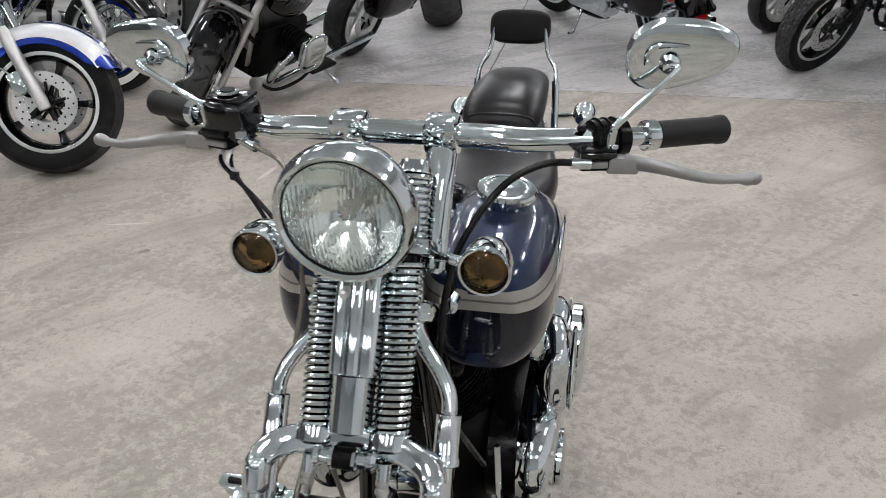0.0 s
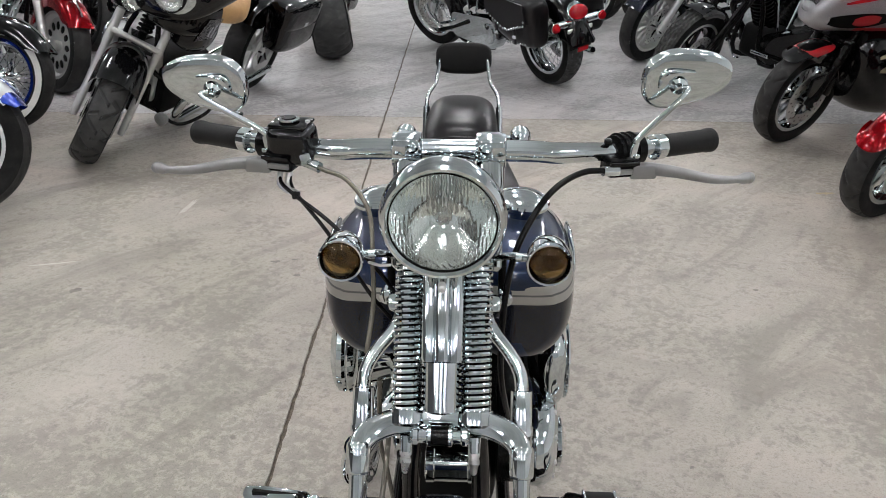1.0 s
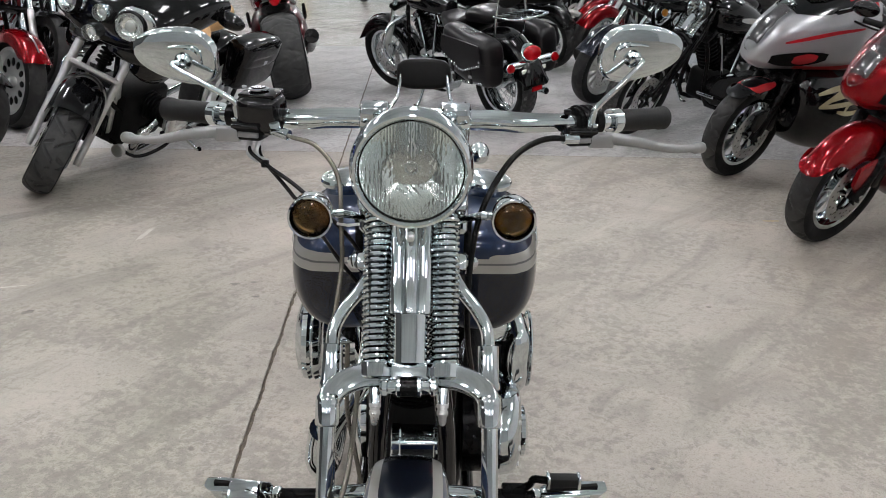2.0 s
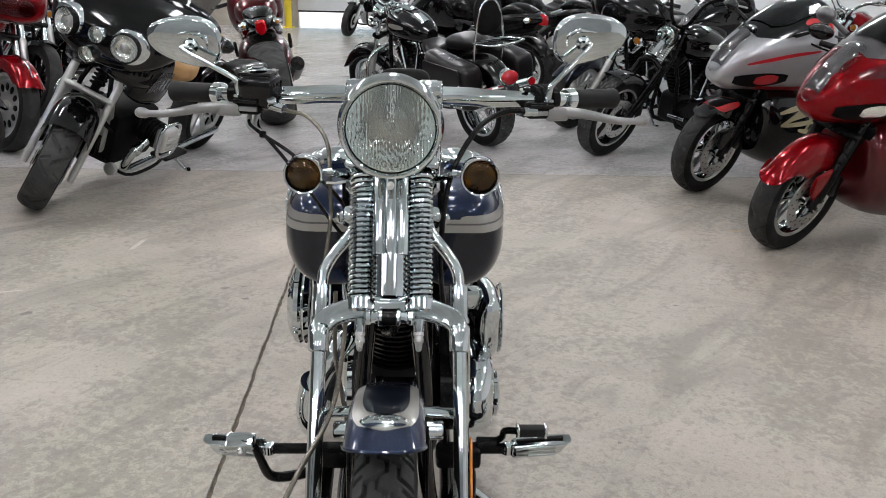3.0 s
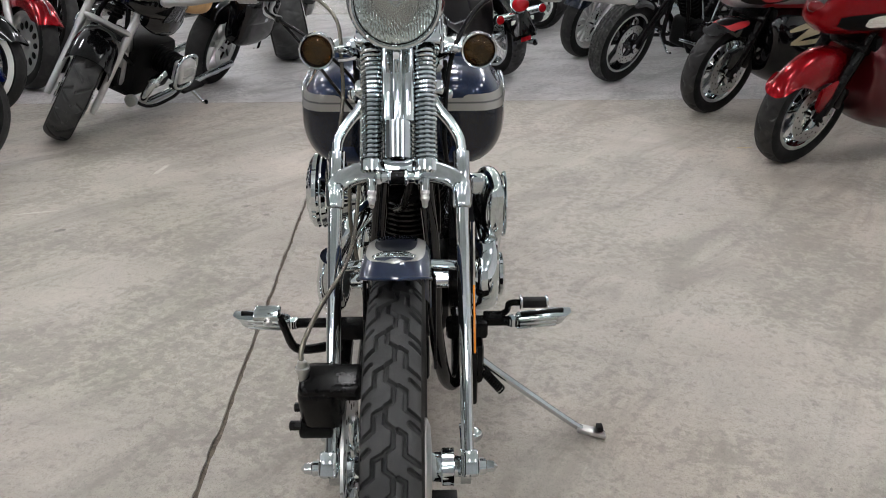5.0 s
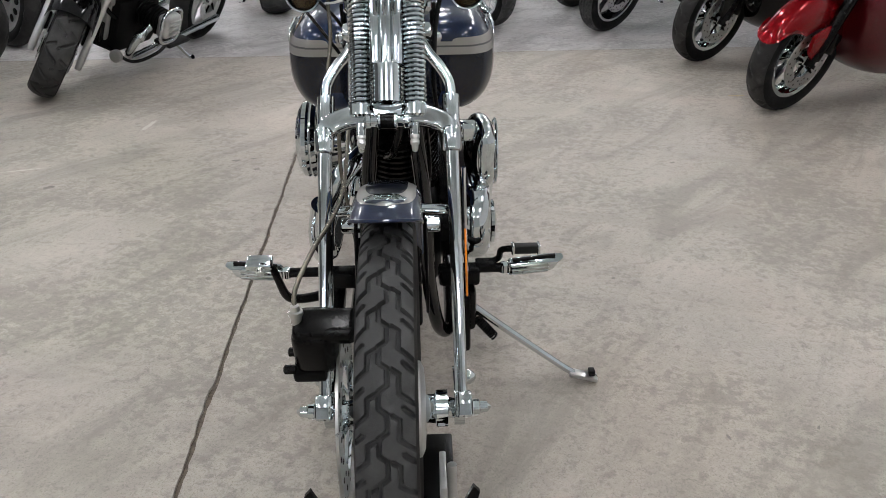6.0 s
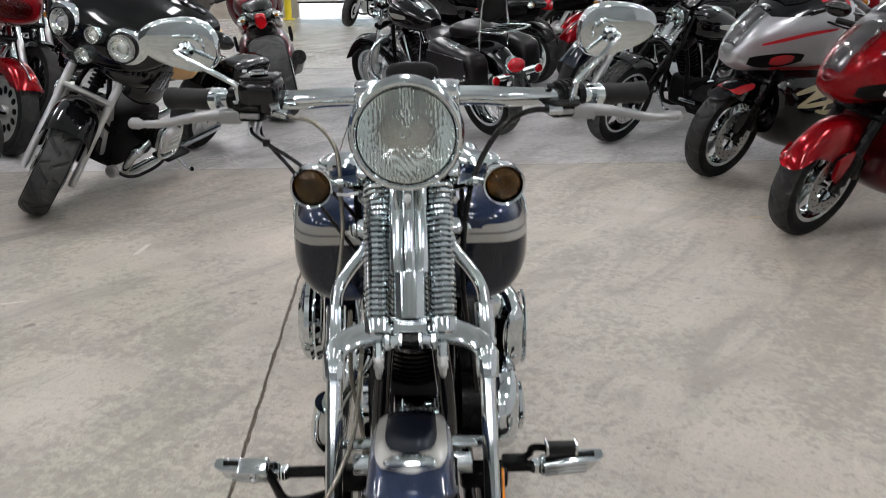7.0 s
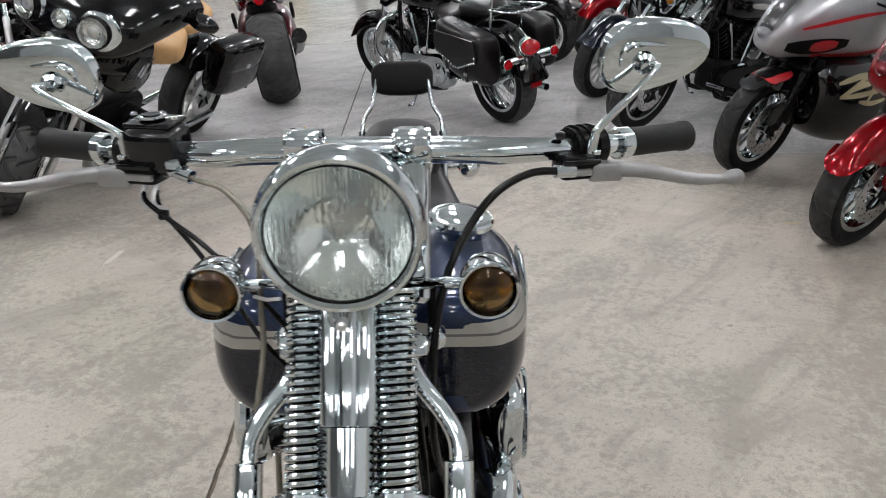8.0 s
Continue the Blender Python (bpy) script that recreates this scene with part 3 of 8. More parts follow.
def wheel(name, parent, y, z, r, w, style="cast", tread="plain", metal=None, hub_mat=None, disc=(1,), whitewall=False, around=260, across=18, spokes=10, disc_r=0.146, tread_mat=None, disc_x=None):
    at = Matrix.Translation((0, y, z))
    metal = metal or CHROME
    hub_mat = hub_mat or metal
    hub_w = w * 0.55
    hub = part(name, Geo().lathe([(-hub_w, 0.03), (-hub_w + 0.01, 0.042), (-hub_w * 0.4, 0.034), (hub_w * 0.4, 0.034), (hub_w - 0.01, 0.042), (hub_w, 0.03)], axis=(1, 0, 0), seg=24).moved(at), hub_mat, parent)
    t, s, r_sh, rim_r = tyre_geo(r, w, tread, around, across)
    part("tyre", t.moved(at), tread_mat or (TREAD if tread in ("block", "chunky", "zigzag") else TREAD_DARK), hub, "black rubber tyre with a worn tread", 50)
    part("sidewall", s.moved(at), RUBBER, hub)
    if whitewall:
        ww = Geo()
        for sd in (-1, 1):
            ww.grid(ring_x([(sd * w * 0.503, r_sh - 0.009), (sd * w * 0.514, r_sh - 0.028), (sd * w * 0.497, rim_r + 0.032), (sd * w * 0.478, rim_r + 0.026)]))
        part("whitewall", ww.moved(at), WHITE_RUBBER, hub, "white sidewall band")
    rim = Geo().grid(ring_x([(-w * 0.42, rim_r + 0.008), (-w * 0.40, rim_r - 0.012), (-w * 0.22, rim_r - 0.03), (0, rim_r - 0.036), (w * 0.22, rim_r - 0.03), (w * 0.40, rim_r - 0.012), (w * 0.42, rim_r + 0.008), (w * 0.3, rim_r + 0.006), (-w * 0.3, rim_r + 0.006)]), loop=True)
    part("rim", rim.moved(at), metal, hub)
    inner = rim_r - 0.03
    if metal is BLACK_GLOSS:
        for sd in (-1, 1):
            part("rim_lip", Geo().grid(ring_x([(sd * w * 0.425, rim_r + 0.007), (sd * w * 0.432, rim_r), (sd * w * 0.425, rim_r - 0.010)], 72)).moved(at), STEEL, hub, "machined bright rim edge")
    if style == "wire":
        for i in range(40):
            a = 2 * math.pi * i / 40
            sd = 1 if i % 2 else -1
            tw = 0.35 if i % 4 < 2 else -0.35
            p0 = Vector((sd * hub_w * 0.85, -0.04 * math.cos(a + tw), 0.04 * math.sin(a + tw)))
            p1 = Vector((sd * 0.006, -inner * math.cos(a), inner * math.sin(a)))
            part("spoke", Geo().tube([p0, p1], 0.0024, 5).moved(at), CHROME, hub)
    elif style == "cast":
        for i in range(spokes):
            a = 2 * math.pi * i / spokes
            g = Geo()
            rows = []
            for rr, ww_, th in ((0.035, 0.020, 0.03), (inner * 0.5, 0.013, 0.022), (inner * 0.85, 0.016, 0.022), (inner + 0.006, 0.026, 0.03)):
                rows.append([Vector((x, -rr, q)) for x, q in ((-th / 2, -ww_), (th / 2, -ww_), (th * 0.62, 0), (th / 2, ww_), (-th / 2, ww_), (-th * 0.62, 0))])
            g.grid(rows, cap0=True, cap1=True)
            part("spoke", g.moved(at @ Matrix.Rotation(a, 4, "X")), metal, hub)
    else:
        d = Geo().grid(ring_x([(-0.014, 0.03), (-0.03, inner * 0.5), (-0.02, inner + 0.006), (0.02, inner + 0.006), (0.03, inner * 0.5), (0.014, 0.03)], 48))
        part("wheel_disc", d.moved(at), metal, hub)
        for i in range(12):
            a = 2 * math.pi * i / 12
            for sd in (-1, 1):
                # uncut slots: near-black lozenges put their shade into the colour
                g = Geo().ball((sd * 0.030, -inner * 0.7, 0), (0.006, inner * 0.16, 0.022), 12, 6).moved(Matrix.Rotation(a, 4, "X"))
                part("slot", g.moved(at), SHADE_BLACK, hub)
    for sd in disc:
        x = sd * (disc_x or (w * 0.5 + 0.012))
        g = Geo().grid(ring_x([(x - 0.0025, disc_r * 0.62), (x - 0.0025, disc_r), (x + 0.0025, disc_r), (x + 0.0025, disc_r * 0.62)], 60), loop=True)
        part("brake_disc", g.moved(at), STEEL, hub, "drilled steel brake disc")
        for i in range(30 if around >= 200 else 0):
            a = 2 * math.pi * i / 30
            rr = disc_r * (0.74 if i % 2 else 0.88)
            # near-black plugs paint the shade of the drilled holes
            part("hole", Geo().lathe([(-0.0032, 0.005), (0.0032, 0.005)], (x, -rr * math.cos(a), rr * math.sin(a)), (1, 0, 0), 8).moved(at), SHADE_BLACK, hub)
        c = Geo()
        for i in range(5):
            a = 2 * math.pi * i / 5
            c.tube([(x - sd * 0.004, -0.036 * math.cos(a), 0.036 * math.sin(a)), (x, -disc_r * 0.68 * math.cos(a + 0.25), disc_r * 0.68 * math.sin(a + 0.25))], 0.008, 8)
        part("disc_carrier", c.moved(at), BLACK_SATIN if style != "wire" else CHROME, hub)
    return hub


def arc_fender(r, w, a0, a1, skirt=0.05, thick=0.003, power=2.6, n=40, tip=0.0, sweep=0.0):
    """Mudguard about the x axis through the origin; angles in degrees from straight ahead, over the top."""
    rows = []
    m = 22
    for k in range(2):
        rr0 = r - (thick if k else 0)
        for i in range(n + 1):
            t = i / n
            a = radians(a0 + (a1 - a0) * t)
            ease = min(1.0, t / 0.12 + 0.3, (1 - t) / 0.12 + 0.3) if tip else 1.0
            row = []
            for j in range(m + 1):
                q = -1 + 2 * j / m
                u = q * math.pi / 2
                x = (w / 2 - (thick if k else 0)) * math.copysign(abs(math.sin(u)) ** (2 / power), u)
                side = 1 - abs(math.cos(u)) ** (2 / power)
                rad = rr0 - skirt * ease * side
                b = a + radians(sweep) * side * (1 - t)
                row.append(Vector((x, -rad * math.cos(b), rad * math.sin(b))))
            rows.append(row)
    g = Geo()
    k = m + 1
    tot = n + 1
    verts = [p for r_ in rows for p in r_]
    faces = []
    for i in range(n):
        for j in range(m):
            a, b = i * k + j, (i + 1) * k + j
            faces.append((a, a + 1, b + 1, b))
            o = tot * k
            faces.append((o + a, o + b, o + b + 1, o + a + 1))
    o = tot * k
    for i in range(n):
        for j in (0, m):
            a, b = i * k + j, (i + 1) * k + j
            faces.append((a, b, o + b, o + a))
    for i in (0, n):
        for j in range(m):
            a = i * k + j
            faces.append((a, o + a, o + a + 1, a + 1))
    return g.add(verts, faces)


def bullet_signal(parent, c, out, r=0.031, face=-1, lens=None, name="turn_signal"):
    """A chrome bullet indicator, lens to the front (face -1) or rear."""
    x, y, z = c
    f = face
    body = part(name, Geo().lathe([(0.006 * f, r * 0.93), (0.004 * f, r), (-0.012 * f, r), (-0.030 * f, r * 0.90), (-0.046 * f, r * 0.66), (-0.056 * f, r * 0.34), (-0.059 * f, 0.001)], c, (0, 1, 0), 30, caps=False), CHROME, parent)
    part("lens_rim", Geo().lathe([(0.0, r * 1.0), (0.009 * f, r * 1.02), (0.012 * f, r * 0.99), (0.011 * f, r * 0.91), (0.002 * f, r * 0.90)], c, (0, 1, 0), 32, caps=False), CHROME, body)
    part("lens", Geo().lathe([(0.006 * f, r * 0.88), (0.012 * f, r * 0.72), (0.015 * f, r * 0.4), (0.016 * f, 0.001), (0.013 * f, 0.001), (0.010 * f, r * 0.6), (0.004 * f, r * 0.86)], c, (0, 1, 0), 30, caps=False), lens or AMBER_LENS, body, "smoked amber lens" if lens is SMOKE_LENS else "coloured lens")
    part("bulb", Geo().ball((x, y - 0.002 * 0, z), (0.009, 0.010, 0.009), 12, 8), CHROME if lens is SMOKE_LENS else AMBER_LENS, body)
    part("reflector", Geo().lathe([(0.002 * f, r * 0.84), (-0.012 * f, r * 0.6), (-0.02 * f, 0.002)], c, (0, 1, 0), 24, caps=False), LAMP_BOWL, body)
    if out:
        part("stem", Geo().tube([(x - out * 0.02, y - f * 0.012, z), (x - out * 0.036, y - f * 0.012, z), (x - out * 0.0365, y - f * 0.012, z), (x - out * 0.045, y - f * 0.014, z)], [0.0055, 0.0055, 0.0068, 0.0068], 14), CHROME, body)
    return body


# ---- the blue springer motorcycle ----
RAKE = radians(31)
DOWN = Vector((0, -math.sin(RAKE), -math.cos(RAKE)))
FWD = Vector((0, -math.cos(RAKE), math.sin(RAKE)))
FORK0 = Vector((0, 0.028, 1.0))


def fk(d, f=0.0, x=0.0):
    """A point d down the fork from the upper yoke, f ahead of its line, x to the side."""
    p = FORK0 + DOWN * d + FWD * f
    return Vector((x, p.y, p.z))


AXLE_Y, AXLE_Z, WHEEL_R = -0.345, 0.345, 0.345
bike = thing("springer_motorcycle", "dark blue cruiser motorcycle with chrome springer fork, on its stand", "motorcycle")

front_wheel = wheel("front_wheel", bike, AXLE_Y, AXLE_Z, WHEEL_R, 0.088, "wire", "zigzag", disc=(-1,), around=1760, across=120, disc_x=0.086)

# rear legs, bent in at the top
for s in (-1, 1):
    leg = part("rear_fork_leg", Geo().tube([fk(0.03, -0.008, s * 0.056), fk(0.085, -0.008, s * 0.059), fk(0.115, -0.008, s * 0.072), fk(0.142, -0.008, s * 0.093), fk(0.166, -0.008, s * 0.107), fk(0.190, -0.008, s * 0.112), fk(0.25, -0.008, s * 0.112), fk(0.72, -0.012, s * 0.115)], 0.0100, 18, 6), CHROME, bike)
    part("collar", Geo().lathe([(-0.004, 0.0138), (-0.003, 0.0155), (0.048, 0.0155), (0.051, 0.0175), (0.058, 0.0175), (0.060, 0.0138)], fk(0.200, -0.008, s * 0.112), DOWN, 24), CHROME, leg)
    part("collar_screw", Geo().lathe([(0, 0.004), (0.01, 0.004)], fk(0.254, 0.008, s * 0.112), FWD, 10), STEEL, leg)
    if s > 0:
        part("side_reflector", Geo().box(fk(0.50, -0.004, 0.1310), (0.004, 0.016, 0.12), 0.002, (-31, 0, 0)), ORANGE, leg, "orange side reflector")
# front spring legs and yoke
YOKE_D, YOKE_F = 0.245, 0.018
for s in (-1, 1):
    leg = part("front_fork_leg", Geo().tube([fk(0.270, 0.040, s * 0.1105), fk(0.728, 0.030, s * 0.115)], [0.0112, 0.0106], 24), CHROME, bike)
    part("leg_cap", Geo().lathe([(-0.006, 0.0135), (-0.003, 0.0158), (0.002, 0.0166), (0.032, 0.0166), (0.036, 0.0156), (0.038, 0.0112)], fk(0.272, 0.040, s * 0.1105), DOWN, 24), CHROME, leg)
    part("clevis", Geo().box(fk(0.742, 0.030, s * 0.118), (0.030, 0.026, 0.045), 0.006, (-31, 0, 0)), CHROME, leg)
    part("acorn_nut", Geo().lathe([(0, 0.013), (0.010, 0.013), (0.012, 0.0105), (0.024, 0.009), (0.030, 0.002)], fk(0.748, 0.030, s * 0.134), (s, 0, 0), 12), CHROME, leg)
yoke = Geo()
rows = []
N = 44
for i in range(N + 1):
    q = -1 + 2 * i / N
    a = q * math.pi / 2
    e = abs(q)
    x = 0.110 * math.copysign(abs(math.sin(a)) ** 0.92, a)
    # a flattened tube that sweeps out and turns down into the legs
    drop = 0.046 * (1 - abs(math.cos(a)) ** 0.82)
    c = fk(YOKE_D - 0.010 + drop, YOKE_F + 0.022 * e * e, x)
    turn = radians(78) * math.copysign(max(0.0, (e - 0.35) / 0.65) ** 1.3, q)
    across = (DOWN * math.cos(turn) + Vector((-math.sin(turn), 0, 0)))
    hh, ww = 0.0205 - 0.0050 * e, 0.012 + 0.005 * e
    rows.append([c + across * hh * math.copysign(abs(math.sin(b)) ** (0.42 + 0.4 * e ** 6), math.sin(b)) + FWD * ww * math.copysign(abs(math.cos(b)) ** (0.42 + 0.4 * e ** 6), math.cos(b)) for b in (2 * math.pi * j / 24 for j in range(24))])
part("spring_yoke", yoke.grid(rows, cap0=True, cap1=True), CHROME, bike, "arched chrome lower spring yoke")
for s in (-1, 1):
    part("spring_seat", Geo().lathe([(-0.012, 0.016), (-0.010, 0.0255), (0.004, 0.0265), (0.008, 0.0265), (0.012, 0.022)], fk(YOKE_D - 0.012, YOKE_F, s * 0.0465), DOWN, 28), CHROME, bike)
    part("rod_sleeve", Geo().lathe([(0.0, 0.0090), (0.022, 0.0082)], fk(YOKE_D + 0.012, YOKE_F + 0.016, s * 0.0465), DOWN, 20), CHROME, bike)
    part("rod_nut", Geo().lathe([(0.0, 0.0070), (0.012, 0.0070), (0.013, 0.0084), (0.018, 0.0084), (0.019, 0.0068), (0.022, 0.0068), (0.023, 0.0080), (0.028, 0.0080), (0.030, 0.0060), (0.040, 0.0048), (0.043, 0.002)], fk(YOKE_D + 0.020, YOKE_F + 0.016, s * 0.0465), DOWN, 12), STEEL, bike)
    part("lower_spring", Geo().helix(fk(0.012, 0.016, s * 0.0465), fk(YOKE_D - 0.014, YOKE_F, s * 0.0465), 0.0196, 0.0036, 26, 8, 22), CHROME, bike, "chrome coil spring")
    part("spring_core", Geo().lathe([(0, 0.012), (YOKE_D, 0.012)], fk(0, 0.017, s * 0.0465), DOWN, 14), BLACK_SATIN, bike)
    part("upper_spring", Geo().helix(fk(-0.095, 0.014, s * 0.0465), fk(-0.016, 0.016, s * 0.0465), 0.0195, 0.0040, 10, 8, 20), CHROME, bike, "short chrome coil spring")
    part("spring_cap", Geo().lathe([(-0.014, 0.006), (-0.012, 0.018), (0.0, 0.022), (0.004, 0.022)], fk(-0.098, 0.014, s * 0.0465), DOWN, 20), CHROME, bike)
part("upper_yoke", Geo().box(fk(-0.004, 0.0, 0), (0.158, 0.075, 0.022), 0.008, (-31 + 0, 0, 0)), CHROME, bike)
part("steering_neck", Geo().lathe([(-0.10, 0.028), (-0.09, 0.034), (0.10, 0.034), (0.11, 0.028)], fk(0.0, -0.065, 0), DOWN, 24), BLACK_GLOSS, bike)
part("lower_triple_clamp", Geo().box(fk(0.075, -0.03, 0), (0.165, 0.07, 0.028), 0.01, (-31, 0, 0)), CHROME, bike)
# damper between the springs
shape = [(-0.0285, -0.012), (-0.0285, 0.010), (-0.0265, 0.0140), (-0.022, 0.0170), (-0.017, 0.0180), (-0.0125, 0.0170), (-0.0105, 0.0140), (-0.0085, 0.0165), (-0.0055, 0.0188), (-0.002, 0.0200), (0.002, 0.0200), (0.0055, 0.0188), (0.0085, 0.0165), (0.0105, 0.0140), (0.0125, 0.0170), (0.017, 0.0180), (0.022, 0.0170), (0.0265, 0.0140), (0.0285, 0.010), (0.0285, -0.012), (0.02, -0.018), (-0.02, -0.018)]
rows = [[fk(d, 0.040 + f * k, x * k) for x, f in shape] for d, k in ((0.012, 0.80), (0.013, 0.93), (0.016, 1.0), (0.152, 1.0), (0.156, 0.97), (0.157, 0.80))]
part("damper_cover", Geo().grid(rows, cap0=True, cap1=True), CHROME, bike, "ribbed chrome damper cover", 40)
part("damper_body", Geo().lathe([(0, 0.0245), (0.066, 0.0245), (0.070, 0.014)], fk(0.157, 0.040, 0), DOWN, 28), CHROME, bike)
part("damper_bolt", Geo().lathe([(0, 0.007), (0.008, 0.007)], fk(0.012, 0.064, 0), FWD, 6), STEEL, bike)
eye = part("damper_eye", Geo().lathe([(-0.012, 0.0125), (-0.011, 0.0135), (0.011, 0.0135), (0.012, 0.0125)], fk(YOKE_D + 0.010, YOKE_F + 0.026, 0), (1, 0, 0), 24), BLACK_SATIN, bike, "black rubber damper bush")
for s in (-1, 1):
    part("bush_washer", Geo().lathe([(0, 0.0145), (0.004, 0.0145), (0.006, 0.0105), (0.016, 0.010), (0.018, 0.013), (0.024, 0.013), (0.028, 0.008)], fk(YOKE_D + 0.010, YOKE_F + 0.026, s * 0.012), (s, 0, 0), 18), CHROME, eye)

# rockers and axle
for s in (-1, 1):
    rk = part("rocker", Geo().plate([(AXLE_Y - 0.028, 0.340), (AXLE_Y - 0.018, 0.322), (AXLE_Y + 0.02, 0.322), (AXLE_Y + 0.07, 0.345), (AXLE_Y + 0.085, 0.365), (AXLE_Y + 0.07, 0.385), (AXLE_Y + 0.02, 0.398), (AXLE_Y - 0.01, 0.390), (AXLE_Y - 0.03, 0.360)], s * 0.112 - 0.009, s * 0.112 + 0.009, "yz"), CHROME, bike)
    part("axle_nut", Geo().lathe([(0, 0.018), (0.004, 0.018), (0.004, 0.0145), (0.022, 0.0145), (0.024, 0.011), (0.03, 0.010)], (s * 0.122, AXLE_Y, AXLE_Z), (s, 0, 0), 6), STEEL, rk)
    part("pivot_nut", Geo().lathe([(0, 0.014), (0.012, 0.014), (0.02, 0.009), (0.024, 0.002)], (s * 0.122, AXLE_Y + 0.062, 0.366), (s, 0, 0), 12), CHROME, rk)
    part("axle_spacer", Geo().lathe([(0, 0.024), (0.018, 0.026), (0.020, 0.032), (0.040, 0.032), (0.042, 0.019), (0.052, 0.017)], (s * 0.052 if s > 0 else -0.060, AXLE_Y, AXLE_Z), (s, 0, 0), 24), CHROME, rk)
part("wheel_hub_cover", Geo().lathe([(0.0, 0.085), (0.010, 0.083), (0.016, 0.07), (0.018, 0.04)], (0.036, AXLE_Y, AXLE_Z), (1, 0, 0), 32), ALLOY, bike)
part("axle", Geo().tube([(-0.13, AXLE_Y, AXLE_Z), (0.13, AXLE_Y, AXLE_Z)], 0.011, 16), STEEL, bike)
# brake caliper on the bike's right
cal = part("brake_caliper", Geo().box((-0.122, AXLE_Y - 0.02, 0.505), (0.072, 0.080, 0.096), 0.020, (18, 0, 0), 4), BLACK_SATIN, bike, "black brake caliper over the disc")
part("caliper_bridge", Geo().box((-0.103, AXLE_Y - 0.035, 0.540), (0.105, 0.062, 0.034), 0.014, (18, 0, 0), 4), BLACK_SATIN, cal)
part("caliper_foot", Geo().box((-0.135, AXLE_Y - 0.02, 0.452), (0.055, 0.05, 0.022), 0.006, (18, 0, 0)), BLACK_MATT, cal)
for yy in (-0.03, 0.022):
    part("caliper_pin", Geo().lathe([(0, 0.008), (0.018, 0.008), (0.020, 0.005)], (-0.157, AXLE_Y + yy - 0.01, 0.462), (-1, 0, 0), 6), BLACK_SATIN, cal)
part("caliper_post", Geo().lathe([(0, 0.009), (0.014, 0.009), (0.015, 0.012), (0.022, 0.012), (0.023, 0.008), (0.032, 0.007)], (-0.148, AXLE_Y - 0.04, 0.550), (0, 0, 1), 10), STEEL, cal)
part("caliper_link", Geo().tube([(-0.105, AXLE_Y + 0.03, 0.45), (-0.110, AXLE_Y + 0.045, 0.39), (-0.112, AXLE_Y + 0.05, 0.36)], [0.012, 0.010, 0.012], 12), BLACK_SATIN, cal)
part("brake_hose", Geo().tube([(-0.148, AXLE_Y - 0.04, 0.572), (-0.148, -0.37, 0.60), (-0.124, -0.33, 0.645), (-0.096, -0.26, 0.672), (-0.084, -0.19, 0.685), (-0.080, -0.12, 0.71), (-0.076, -0.05, 0.77)], 0.0040, 10, 8), BRAIDED, bike, "braided front brake hose")

# front mudguard
FM = Matrix.Translation((0, AXLE_Y, AXLE_Z))
fender = part("front_fender", arc_fender(0.398, 0.112, 80, 158, 0.034, 0.003, 2.7, 48, 0, 8).moved(FM), BLUE, bike, "short dark blue front mudguard with a silver panel")


def fender_patch(r, w, skirt, power, a0, a1, u0, u1, lift, n=24, m=14, round_=0.0):
    rows = []
    for i in range(n + 1):
        t = i / n
        a = radians(a0 + (a1 - a0) * t)
        sh = 1.0
        if round_:
            sh = min(1.0, (max(0.0, 1 - max(0.0, (t - (1 - round_)) / round_) ** 2.2)) ** 0.5, (max(0.0, 1 - max(0.0, ((round_ * 0.5) - t) / (round_ * 0.5)) ** 2.6)) ** 0.5 + 0.02)
        row = []
        for j in range(m + 1):
            q = (u0 + (u1 - u0) * j / m) * max(sh, 0.03)
            u = q * math.pi / 2
            x = (w / 2 + lift) * math.copysign(abs(math.sin(u)) ** (2 / power), u)
            rad = r + lift - skirt * (1 - abs(math.cos(u)) ** (2 / power))
            row.append(Vector((x, -rad * math.cos(a), rad * math.sin(a))))
        rows.append(row)
    return Geo().grid(rows, closed=False)


part("silver_panel", fender_patch(0.398, 0.112, 0.034, 2.7, 86, 146, -0.56, 0.56, 0.0012, round_=0.45).moved(FM), SILVER_STRIPE, fender, "silver painted panel")
part("blue_panel", fender_patch(0.398, 0.112, 0.034, 2.7, 91, 141, -0.32, 0.32, 0.0024, round_=0.45).moved(FM), BLUE_DEEP, fender)
badge = Geo().loft([(-0.012, 0, 0, 0.030, 0.0035), (-0.004, 0, 0, 0.034, 0.006), (0.006, 0, 0, 0.026, 0.005), (0.012, 0, 0, 0.010, 0.003)], 20)
BM = FM @ Matrix.Rotation(radians(1), 4, "X") @ Matrix.Translation((0, 0, 0.402)) @ Matrix.Rotation(radians(0), 4, "X")
part("fender_badge", badge.moved(BM), CHROME, fender, "chrome winged badge")
FE = radians(80)
edge = []
for j in range(31):
    u = math.pi / 2 * (-1 + 2 * j / 30)
    side_ = 1 - abs(math.cos(u)) ** (2 / 2.7)
    rad, ang = 0.398 - 0.034 * side_, FE + radians(8) * side_
    edge.append(FM @ Vector((0.056 * math.copysign(abs(math.sin(u)) ** (2 / 2.7), u), -rad * math.cos(ang), rad * math.sin(ang))))
part("fender_edge", Geo().tube(edge, 0.003, 8), BLUE, fender)
